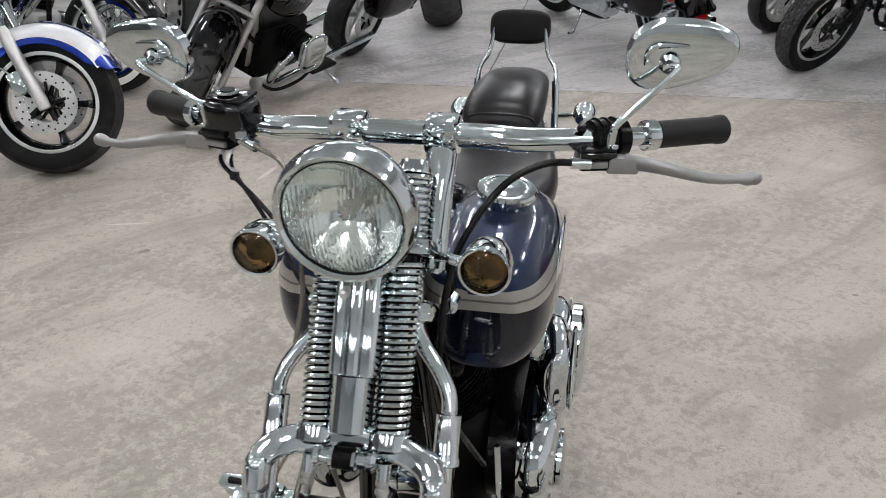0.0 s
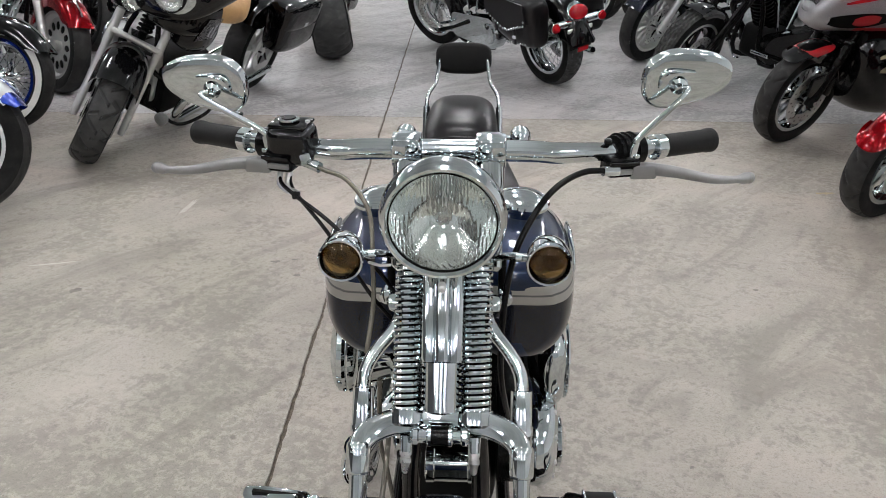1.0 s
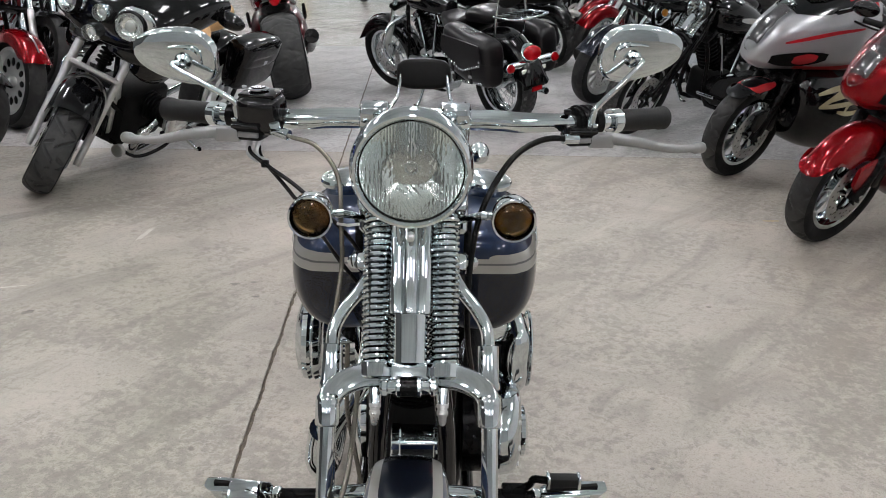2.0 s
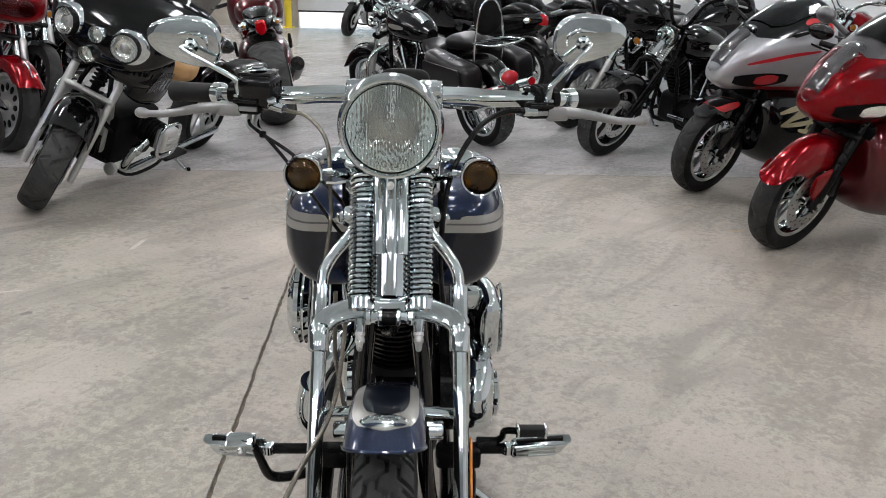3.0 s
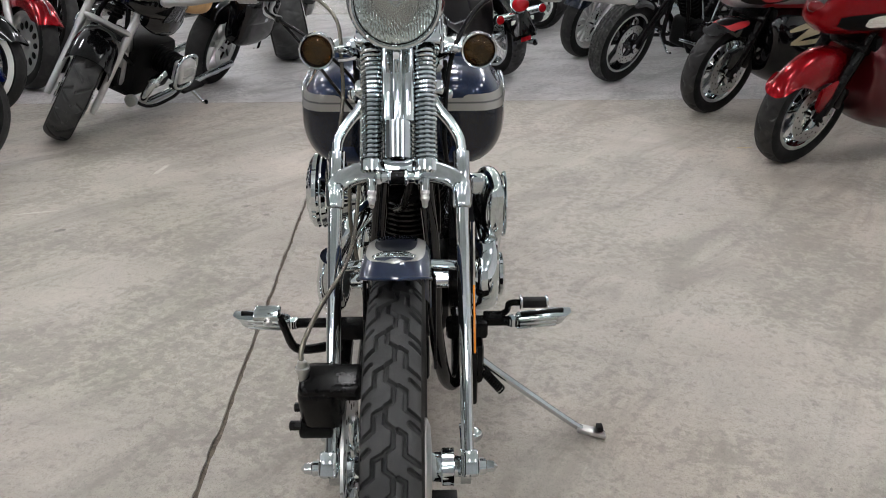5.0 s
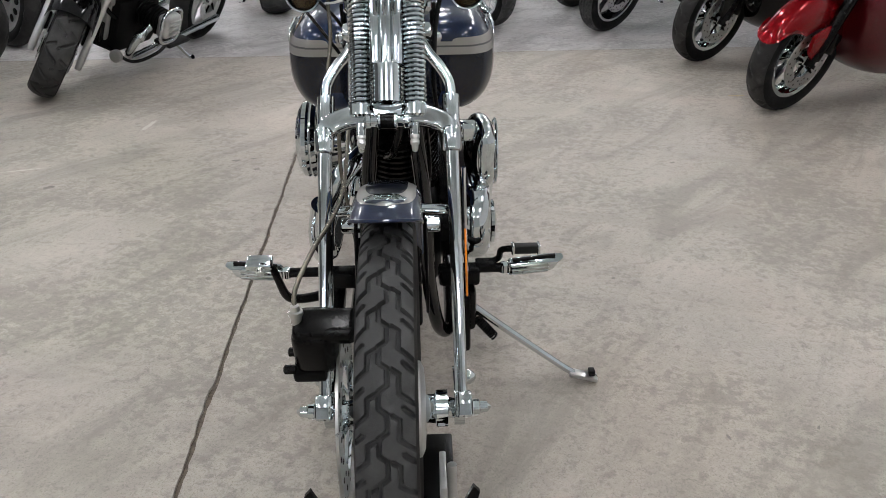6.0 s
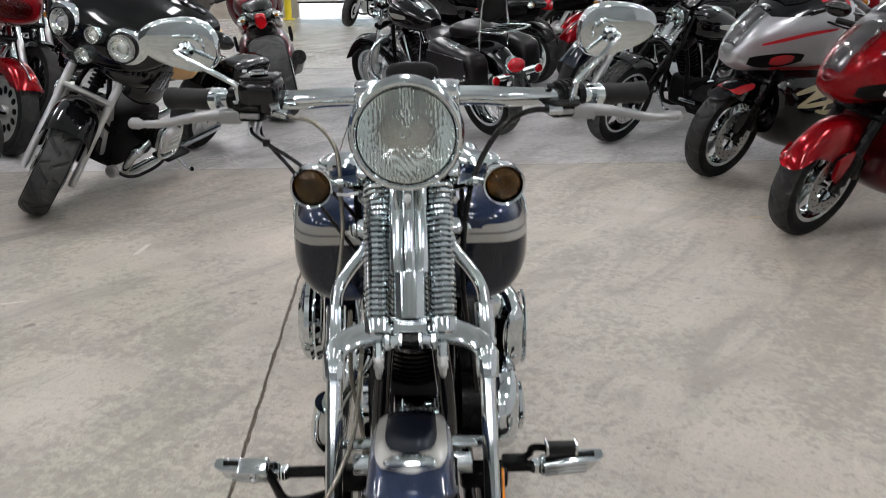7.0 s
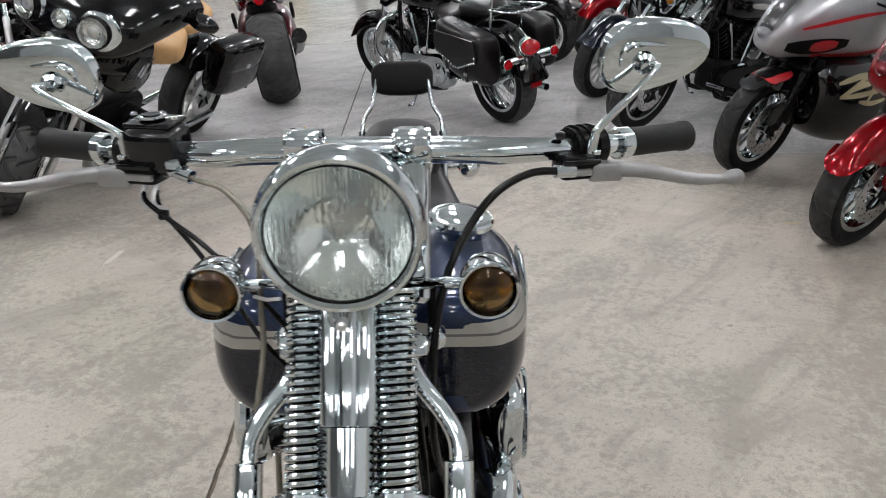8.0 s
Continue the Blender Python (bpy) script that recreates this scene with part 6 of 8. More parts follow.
def handlebar(th, top, rise, width, pull, mat=None, grip_mat=None, rad=0.0135):
    mat = mat or CHROME
    t = Vector(top)
    pts = [(-width / 2, t.y + pull, t.z + rise), (-width * 0.36, t.y + pull * 0.35, t.z + rise), (-width * 0.2, t.y + pull * 0.05, t.z + rise * 0.75), (-0.06, t.y, t.z + 0.03), (0.06, t.y, t.z + 0.03), (width * 0.2, t.y + pull * 0.05, t.z + rise * 0.75), (width * 0.36, t.y + pull * 0.35, t.z + rise), (width / 2, t.y + pull, t.z + rise)]
    hb = part("handlebar", Geo().tube(pts, rad, 14, 5), mat, th)
    for s in (-1, 1):
        e = Vector((s * width / 2, t.y + pull, t.z + rise))
        i = Vector((s * width * 0.36, t.y + pull * 0.35, t.z + rise))
        d = (e - i).normalized()
        part("grip", Geo().lathe([(-0.11, 0.017), (-0.108, 0.019), (0.008, 0.019), (0.012, 0.014)], e, d, 16), GRIP, hb)
        part("control_housing", Geo().box(e - d * 0.14, (0.06, 0.05, 0.045), 0.012, (0, 0, 10)), BLACK_SATIN if mat is not CHROME else CHROME, hb)
        a = e - d * 0.12 + Vector((0, -0.05, -0.01))
        part("lever", Geo().tube([a, a + d * 0.08 + Vector((0, -0.012, 0)), a + d * 0.16], [0.008, 0.007, 0.006], 8, 3), LEVER, hb)
        m0 = e - d * 0.14
        m1 = m0 + Vector((s * 0.05, 0.0, 0.13))
        part("mirror", Geo().ball(m1, (0.058, 0.018, 0.036), 18, 10), mat if mat is CHROME else BLACK_SATIN, hb)
        part("mirror_stem", Geo().tube([m0, m0 + Vector((0, -0.01, 0.06)), m1], 0.006, 8, 4), mat, hb)
        part("riser", Geo().tube([(s * 0.045, t.y, t.z - 0.05), (s * 0.045, t.y, t.z + 0.035)], 0.018, 12), mat, hb)
    return hb


def v_twin(th, y, z, black=False, air="round"):
    met = BLACK_SATIN if black else CHROME
    part("crankcase", Geo().box((0, y, z - 0.14), (0.22, 0.36, 0.24), 0.05, seg=3), BLACK_MATT if black else ALLOY, th)
    for s, n in ((-1, "front_cylinder"), (1, "rear_cylinder")):
        cy = part(n, finned(Geo(), (0, y + s * 0.05, z - 0.04), (0, y + s * 0.20, z + 0.20), 0.088, 9), BLACK_SATIN, th)
        part("rocker_cover", Geo().box((0, y + s * 0.22, z + 0.235), (0.16, 0.14, 0.06), 0.022, (-s * 32, 0, 0)), met, cy)
        part("exhaust_pipe", Geo().tube([(-0.06, y + s * 0.24, z + 0.16), (-0.13, y + s * 0.24 - 0.06, z + 0.10), (-0.17, y + s * 0.1, z - 0.10), (-0.19, y + 0.18 + s * 0.1, z - 0.22), (-0.2, y + 1.1, z - 0.20 + s * 0.04)], 0.026, 12, 5), CHROME if not black else BLACK_SATIN, th, "long exhaust pipe")
        for k in (0, 1):
            part("pushrod_tube", Geo().tube([(-0.115, y + s * (0.02 + 0.03 * k), z - 0.05), (-0.08, y + s * (0.13 + 0.05 * k), z + 0.2)], 0.010, 8), met, cy)
    part("air_cleaner", Geo().lathe([(0, 0.09), (0.02, 0.1), (0.05, 0.095), (0.062, 0.07), (0.065, 0.002)], (-0.12, y, z + 0.12), (-1, 0, 0), 28), met, th)
    pr = []
    for t in range(32):
        a = 2 * math.pi * t / 32
        cy_, r = (y - 0.13, 0.10) if math.cos(a) < 0 else (y + 0.34, 0.12)
        pr.append((cy_ + r * math.cos(a), z - 0.15 + r * math.sin(a)))
    pc = part("primary_cover", Geo().plate(pr, 0.11, 0.19, "yz"), met, th)
    part("derby_cover", Geo().lathe([(0, 0.08), (0.012, 0.078), (0.018, 0.05), (0.02, 0.002)], (0.19, y + 0.34, z - 0.15), (1, 0, 0), 24), met, pc)


def frame_tubes(th, wb, head, seat_z):
    for s in (-1, 1):
        part("frame_tube", Geo().tube([(s * 0.03, head.y + 0.06, head.z - 0.10), (s * 0.09, head.y + 0.10, 0.55), (s * 0.13, head.y + 0.16, 0.22), (s * 0.13, wb * 0.66, 0.20), (s * 0.12, wb * 0.72, 0.5), (s * 0.10, wb, seat_z - 0.1)], 0.017, 10, 4), BLACK_SATIN, th)
        part("swingarm", Geo().tube([(s * 0.12, wb * 0.68, 0.33), (s * 0.13, wb, 0.32)], 0.024, 10), BLACK_SATIN, th)
        part("shock", Geo().helix((s * 0.15, wb * 0.92, seat_z - 0.10), (s * 0.15, wb - 0.02, 0.37), 0.026, 0.006, 8, 6, 12), CHROME, th)
        part("footpeg", Geo().tube([(s * 0.14, wb * 0.36, 0.30), (s * 0.34, wb * 0.36, 0.31)], [0.012, 0.018], 12), BLACK_SATIN, th)
    part("side_stand", Geo().tube([(0.13, wb * 0.45, 0.24), (0.20, wb * 0.46, 0.14), (0.275, wb * 0.47, 0.045), (0.31, wb * 0.47, 0.05)], [0.013, 0.012, 0.011, 0.016], 10, 3), CHROME, th, "side stand folded out")


def saddlebag(th, s, y, z, mat, studs=False, L=0.46, H=0.30):
    if studs:
        L, H = 0.52, 0.36
    rise = 0.05 if studs else 0.0
    secs = smooth_rows([(y - L / 2, s * 0.24, z + rise, 0.05, H * 0.36), (y - L * 0.42, s * 0.25, z + rise, 0.085, H * 0.46), (y, s * 0.255, z, 0.095, H * 0.5), (y + L * 0.42, s * 0.25, z - rise * 0.6, 0.088, H * 0.44), (y + L / 2, s * 0.24, z - rise, 0.05, H * 0.30)], 3)
    b = part("saddlebag", Geo().loft(secs, 24, 3.0 if studs else 3.6), mat, th)
    lid = [(a, x, zz + H * 0.22, w + 0.008, h * 0.60) for a, x, zz, w, h in secs]
    part("bag_lid", Geo().loft(lid, 24, 3.2 if studs else 3.6), mat, b)
    if studs:
        rim_ = [(y - L * 0.47, z + 0.085), (y - L * 0.44, z + 0.02), (y - L * 0.05, z - 0.075), (y + L * 0.05, z - 0.08), (y + L * 0.42, z - 0.025), (y + L * 0.46, z + 0.035)]
        part("bag_flap", Geo().plate([(y - L * 0.42, z + H * 0.46), (y + L * 0.42, z + H * 0.36)][::-1] + rim_, s * 0.356, s * 0.366, "yz"), mat, b, "pointed studded leather flap")
        spots = []
        for (ya, za), (yb, zb) in zip(rim_[1:], rim_[2:-1] + [rim_[-1]]):
            k = max(2, int(math.hypot(yb - ya, zb - za) / 0.028))
            spots += [(0.369, ya + (yb - ya) * i / k, za + 0.014 + (zb - za) * i / k, 0) for i in range(k)]
        spots += [(0.22 + 0.03 * j, y - 0.09 + 0.028 * i, z + H * 0.53 + 0.012 - 0.004 * i, 1) for j in range(3) for i in range(7)]
        spots += [(0.350, y + L * 0.40 - 0.03 * i, z - H * 0.40 - 0.002 * i, 0) for i in range(9)]
        for sx, sy, sz, flat in spots:
            part("stud", Geo().ball((s * sx, sy, sz), (0.009, 0.009, 0.005) if flat else (0.006, 0.009, 0.009), 8, 5), CHROME, b)
        for k in (-1, 1):
            part("strap", Geo().box((s * 0.366, y + k * 0.11, z - 0.09), (0.008, 0.032, 0.13), 0.003), mat, b)
            part("buckle", Geo().box((s * 0.371, y + k * 0.11, z - 0.10), (0.006, 0.040, 0.026), 0.003), CHROME, b)
    else:
        part("bag_latch", Geo().box((s * 0.352, y, z + 0.03), (0.01, 0.05, 0.03), 0.004), CHROME, b)
    return b


def tail_group(th, wb, rr, fender_r, body=None):
    a = radians(141)
    c = Vector((0, wb - (fender_r + 0.01) * math.cos(a), rr + (fender_r + 0.01) * math.sin(a)))
    t = part("tail_lamp", Geo().ball(c + Vector((0, 0.02, 0)), (0.072, 0.055, 0.052), 20, 12, (-35, 0, 0)), RED_LENS, th, "domed red tail lamp")
    part("tail_lamp_bezel", Geo().lathe([(-0.05, 0.05), (-0.012, 0.070), (-0.004, 0.072), (0.0, 0.066)], c, (0, 0.8, 0.45), 24), CHROME, t)
    bar = part("signal_bar", Geo().tube([(-0.20, c.y - 0.01, c.z - 0.07), (0.20, c.y - 0.01, c.z - 0.07)], 0.030, 14), CHROME, th)
    for s in (-1, 1):
        part("rear_signal", Geo().lathe([(-0.05, 0.02), (-0.04, 0.034), (0.0, 0.036), (0.004, 0.03)], (s * 0.20, c.y + 0.02, c.z - 0.07), (0, 1, 0), 18), CHROME, bar)
        part("signal_lens", Geo().lathe([(0.0, 0.033), (0.014, 0.026), (0.02, 0.002)], (s * 0.20, c.y + 0.024, c.z - 0.07), (0, 1, 0), 18), RED_LENS, bar)
    pl = part("plate_holder", Geo().box((0, c.y + 0.03, c.z - 0.19), (0.19, 0.012, 0.13), 0.004, (-12, 0, 0)), BLACK_SATIN, th)
    part("plate_lamp_bar", Geo().box((0, c.y + 0.028, c.z - 0.115), (0.21, 0.014, 0.03), 0.005, (-12, 0, 0)), PLATE_WHITE, pl, "white strip over the plate holder")
    part("plate_reflector", Geo().box((0, c.y + 0.05, c.z - 0.25), (0.09, 0.01, 0.035), 0.003, (-12, 0, 0)), RED_LENS, pl)


def cruiser(name, label, m, wb=1.63, rf=0.325, wf=0.12, rr=0.32, wr=0.15, rake=30, steer=0, wheel_style="wire", rear_style=None, whitewall=False, tread="plain", rear_tread="block", body=None, tank=None, fender="full", fender_mat=None, front="lamp", bars=(0.16, 0.80, 0.12), bar_mat=None, bags=None, black=False, seat="two", seat_mat=None, disc=(1,), spokes=10, wheel_mat=None, group="parked motorcycles", across=16, springer=False, crash_bar=False, backrest=False, stripe=None, around=200):
    th = thing(name, label, "motorcycle", m, group)
    body = body or BLACK_GLOSS
    tank = tank or body
    fm = fender_mat or body
    met = BLACK_SATIN if black else CHROME
    STEER[0] = steering(rf, rake, steer)
    wheel("front_wheel", th, 0, rf, rf, wf, wheel_style, tread, metal=wheel_mat or CHROME, hub_mat=wheel_mat or CHROME, disc=disc, whitewall=whitewall, around=around, across=across, spokes=spokes)
    if springer:
        up = Vector((0, math.sin(radians(rake)), math.cos(radians(rake))))
        ahead = Vector((0, -up.z, up.y))
        base = Vector((0, 0.02, rf))
        for s in (-1, 1):
            part("front_fork_leg", Geo().tube([base + Vector((s * 0.10, 0, 0)), base + up * 0.46 + Vector((s * 0.10, 0, 0))], 0.016, 12), met, th)
            part("rear_fork_leg", Geo().tube([base - ahead * 0.05 + Vector((s * 0.105, 0, 0)), base - ahead * 0.05 + up * 0.55 + Vector((s * 0.105, 0, 0)), base - ahead * 0.04 + up * 0.78 + Vector((s * 0.06, 0, 0))], 0.017, 12), met, th)
            part("fork_spring", Geo().helix(base + up * 0.50 + ahead * 0.01 + Vector((s * 0.045, 0, 0)), base + up * 0.74 + ahead * 0.01 + Vector((s * 0.045, 0, 0)), 0.027, 0.007, 14, 6, 12), CHROME, th, "chrome coil spring")
        part("damper", Geo().tube([base + up * 0.52 + ahead * 0.035, base + up * 0.74 + ahead * 0.035], 0.031, 16), CHROME, th)
        part("spring_yoke", Geo().tube([base + up * 0.46 + Vector((-0.10, 0, 0)), base + up * 0.50 + ahead * 0.01, base + up * 0.46 + Vector((0.10, 0, 0))], 0.02, 12, 4), met, th)
        top = base + up * 0.80
    else:
        top, up = tele_fork(th, rf, rake, 0.80, 0.10 if wf < 0.125 else 0.112, ALLOY if not black else BLACK_SATIN, CHROME if not black else BLACK_SATIN)
    FMx = Matrix.Translation((0, 0, rf))
    if fender == "full":
        f = part("front_fender", arc_fender(rf + 0.035, wf + 0.06, 28, 205, 0.10, 0.003, 2.8, 40, 1).moved(FMx), fm, th)
        if stripe:
            part("fender_stripe", fender_patch(rf + 0.035, wf + 0.06, 0.10, 2.8, 34, 190, -0.90, 0.90, 0.0015).moved(FMx), stripe, f, "painted fender panel")
            part("fender_center", fender_patch(rf + 0.035, wf + 0.06, 0.10, 2.8, 34, 198, -0.16, 0.16, 0.0028).moved(FMx), fm, f)
        part("fender_trim", Geo().tube([(0.0, -(rf + 0.04) * math.cos(radians(a)), rf + (rf + 0.04) * math.sin(radians(a))) for a in range(40, 100, 6)], 0.006, 8), CHROME if not black else fm, f)
        for s in (-1, 1):
            part("fender_stay", Geo().tube([(s * (wf / 2 + 0.03), -0.02, rf + 0.02), (s * (wf / 2 + 0.032), 0.22, rf + 0.18)], 0.006, 8), met, f)
    elif fender == "short":
        f = part("front_fender", arc_fender(rf + 0.03, wf + 0.05, 70, 165, 0.06, 0.003, 2.8, 28, 1).moved(FMx), fm, th)
    handlebar(th, top, *bars, mat=bar_mat or met)
    if front == "lamp":
        round_lamp(th, top + Vector((0, -0.13, -0.06)), 0.088, shell=met)
        for s in (-1, 1) if not springer else ():
            bullet_signal(th, (s * 0.17, top.y - 0.06, top.z - 0.11), s, 0.032, -1, AMBER_LENS)
    elif front == "batwing":
        secs = smooth_rows([(top.y - 0.24, 0, top.z + 0.00, 0.05, 0.05), (top.y - 0.22, 0, top.z + 0.01, 0.16, 0.12), (top.y - 0.14, 0, top.z + 0.03, 0.30, 0.17), (top.y - 0.04, 0, top.z + 0.05, 0.40, 0.17), (top.y + 0.06, 0, top.z + 0.06, 0.42, 0.15)], 4)
        fa = part("batwing_fairing", Geo().loft(secs, 40, 2.1), tank, th, "wide handlebar fairing")
        round_lamp(th, top + Vector((0, -0.235, -0.01)), 0.09, shell=CHROME)
        part("inner_fairing", Geo().loft([(top.y + 0.058, 0, top.z + 0.06, 0.40, 0.14), (top.y + 0.068, 0, top.z + 0.06, 0.36, 0.12)], 32, 2.1), BLACK_MATT, fa)
        ws = []
        for i in range(9):
            q = -1 + 2 * i / 8
            ws.append([Vector((0.30 * q, top.y - 0.16 + 0.12 * q * q + 0.10 * k, top.z + 0.16 + 0.20 * k * (1 - 0.25 * q * q))) for k in (0, 0.5, 1.0)])
        part("windscreen", Geo().grid(ws, closed=False), SCREEN, fa, "low tinted windscreen")
        for s in (-1, 1):
            bullet_signal(th, (s * 0.26, top.y - 0.12, top.z - 0.16), s, 0.034, -1, AMBER_LENS)
    elif front == "shark":
        secs = smooth_rows([(top.y - 0.30, 0, top.z + 0.0, 0.10, 0.05), (top.y - 0.27, 0, top.z + 0.01, 0.24, 0.12), (top.y - 0.12, 0, top.z + 0.05, 0.34, 0.19), (top.y + 0.08, 0, top.z + 0.07, 0.38, 0.20), (top.y + 0.20, 0, top.z + 0.06, 0.36, 0.17)], 4)
        fa = part("fixed_fairing", Geo().loft(secs, 40, 2.6), tank, th, "frame-mounted touring fairing")
        lens = Geo().loft([(top.y - 0.315, 0, top.z - 0.01, 0.10, 0.045), (top.y - 0.30, 0, top.z - 0.01, 0.17, 0.07), (top.y - 0.26, 0, top.z - 0.01, 0.20, 0.08)], 28, 2.6)
        part("lamp_cover", lens, SCREEN, fa, "clear double lamp cover")
        for s in (-1, 1):
            round_lamp(th, top + Vector((s * 0.085, -0.288, -0.01)), 0.062, shell=BLACK_SATIN)
    if front != "shark":
        for s in (-1, 1):
            mb = part("mirror", Geo().ball((s * 0.36, top.y + 0.10, top.z + 0.30), (0.075, 0.014, 0.048), 16, 8), met, th)
            part("mirror_stem", Geo().tube([(s * 0.30, top.y + 0.10, top.z + 0.14), (s * 0.31, top.y + 0.08, top.z + 0.22), (s * 0.35, top.y + 0.085, top.z + 0.29)], 0.006, 8, 3), met, mb)
            part("control_cable", Geo().tube([(s * 0.28, top.y + 0.05, top.z + 0.13), (s * 0.20, top.y - 0.06, top.z + 0.12), (s * 0.08, top.y - 0.05, top.z), (s * 0.05, top.y + 0.10, top.z - 0.18)], 0.005, 8, 5), CABLE, th)
        part("axle_cap", Geo().lathe([(-wf * 0.9, 0.018), (wf * 0.9, 0.018)], (0, 0, rf), (1, 0, 0), 12), CHROME, th)
    STEER[0] = None
    head = top - up * 0.1
    for s in (-1, 1):
        cv = part("side_cover", Geo().lathe([(0, 0.085), (0.02, 0.085), (0.032, 0.07), (0.036, 0.03), (0.037, 0.002)], (s * 0.125, wb * 0.47, 0.36), (s, 0, 0), 28), CHROME, th)
        for i in range(6):
            a = 2 * math.pi * i / 6
            part("cover_screw", Geo().lathe([(0, 0.006), (0.004, 0.005)], (s * 0.146, wb * 0.47 + 0.078 * math.cos(a), 0.36 + 0.078 * math.sin(a)), (s, 0, 0), 6), STEEL, cv)
        part("highway_peg", Geo().tube([(s * 0.12, wb * 0.30, 0.32), (s * 0.27, wb * 0.30, 0.33)], 0.013, 10), CHROME, th)
        for k in (-1, 1):
            part("pushrod_tube", Geo().tube([(s * 0.10, wb * 0.47 + k * 0.05, 0.44), (s * 0.085, wb * 0.47 + k * 0.14, 0.72)], 0.010, 8), CHROME, th)
    # tank and seat
    tk = smooth_rows([(head.y + 0.10, 0, head.z - 0.02, 0.05, 0.05), (head.y + 0.14, 0, head.z - 0.03, 0.12, 0.10), (head.y + 0.26, 0, head.z - 0.04, 0.165, 0.125), (head.y + 0.42, 0, head.z - 0.06, 0.16, 0.115), (head.y + 0.58, 0, head.z - 0.10, 0.11, 0.085), (head.y + 0.66, 0, head.z - 0.12, 0.05, 0.05)], 4)
    t = part("fuel_tank", Geo().loft(tk, 32, 2.4), tank, th)
    part("tank_console", Geo().loft([(a, 0, zz + h * 0.93, 0.05 * min(1, w / 0.12), 0.018) for a, x, zz, w, h in tk[4:-4]], 16, 2.6), CHROME if not black else BLACK_GLOSS, t)
    part("fuel_cap", Geo().lathe([(-0.01, 0.036), (0.008, 0.038), (0.014, 0.028), (0.015, 0.002)], (0.07, head.y + 0.30, head.z + 0.075), (0.2, 0, 1), 20), CHROME, t)
    if bags is LEATHER:
        part("dash_panel", Geo().loft(smooth_rows([(head.y + 0.13, 0, head.z + 0.085, 0.030, 0.010), (head.y + 0.17, 0, head.z + 0.098, 0.062, 0.020), (head.y + 0.27, 0, head.z + 0.098, 0.062, 0.020), (head.y + 0.33, 0, head.z + 0.088, 0.050, 0.016), (head.y + 0.43, 0, head.z + 0.070, 0.042, 0.012)], 3), 20, 2.8), CHROME, t, "chrome dash panel")
        part("speedometer", Geo().lathe([(0, 0.050), (0.012, 0.052), (0.016, 0.046)], (0, head.y + 0.21, head.z + 0.108), (0, -0.3, 1), 28), CHROME, t)
        part("dial", Geo().lathe([(0, 0.044), (0.0175, 0.043)], (0, head.y + 0.21, head.z + 0.108), (0, -0.3, 1), 24), BLACK_SATIN, t)
        part("tank_strap", Geo().loft([(head.y + 0.42, 0, head.z + 0.066, 0.036, 0.010), (head.y + 0.55, 0, head.z - 0.010, 0.040, 0.010), (head.y + 0.62, 0, head.z - 0.05, 0.045, 0.010)], 14), LEATHER, t, "black leather tank strap")
    for s in (-1, 1):
        part("tank_badge", ribbon(tk, [(head.y + 0.26, head.z - 0.03), (head.y + 0.36, head.z - 0.04), (head.y + 0.46, head.z - 0.05)], 0.04, 2.4, s), stripe or SILVER_STRIPE, t)
    sm = seat_mat or LEATHER
    sz = 0.68
    part("seat", Geo().loft(smooth_rows([(head.y + 0.60, 0, sz + 0.09, 0.06, 0.04), (head.y + 0.70, 0, sz + 0.05, 0.13, 0.06), (head.y + 0.86, 0, sz + 0.02, 0.18, 0.065), (head.y + 0.98, 0, sz + 0.05, 0.17, 0.085), (head.y + 1.04, 0, sz + 0.09, 0.13, 0.06)], 4), 28, 2.8), sm, th, "padded rider seat")
    if bags is LEATHER:
        for s in (-1, 1):
            for k in range(12):
                part("seat_stud", Geo().ball((s * 0.178, head.y + 0.74 + 0.022 * k, sz + 0.035 + 0.002 * k), (0.004, 0.008, 0.008), 8, 5), CHROME, th)
    if seat == "two":
        part("pillion_seat", Geo().loft(smooth_rows([(head.y + 0.98, 0, sz + 0.11, 0.10, 0.05), (head.y + 1.06, 0, sz + 0.13, 0.14, 0.06), (head.y + 1.24, 0, sz + 0.13, 0.13, 0.055), (head.y + 1.34, 0, sz + 0.12, 0.07, 0.03)], 4), 26, 2.8), sm, th)
    rs = rear_style or wheel_style
    wheel("rear_wheel", th, wb, rr, rr, wr, rs, rear_tread, metal=wheel_mat or CHROME, hub_mat=wheel_mat or CHROME, disc=(-1,), around=around, across=16, spokes=spokes)
    RMx = Matrix.Translation((0, wb, rr))
    part("rear_fender", arc_fender(rr + 0.09, wr + 0.07, 35, 172, 0.12, 0.004, 2.8, 36, 1).moved(RMx), fm, th)
    v_twin(th, wb * 0.47, 0.48, black)
    frame_tubes(th, wb, head, sz)
    tail_group(th, wb, rr, rr + 0.09)
    if bags:
        for s in (-1, 1):
            saddlebag(th, s, wb - 0.02, 0.56, bags, bags is LEATHER)
    if backrest:
        bx = head.y + 1.36
        part("sissy_bar", Geo().tube([(-0.13, bx, 0.62), (-0.13, bx + 0.06, 0.86), (-0.07, bx + 0.09, 1.10), (0.07, bx + 0.09, 1.10), (0.13, bx + 0.06, 0.86), (0.13, bx, 0.62)], 0.009, 10, 5), CHROME, th)
        part("backrest_pad", Geo().loft([(bx + 0.03, 0, 1.02, 0.09, 0.11), (bx + 0.05, 0, 1.02, 0.125, 0.145), (bx + 0.075, 0, 1.03, 0.125, 0.145), (bx + 0.09, 0, 1.03, 0.10, 0.12)], 28, 2.5), VINYL, th)
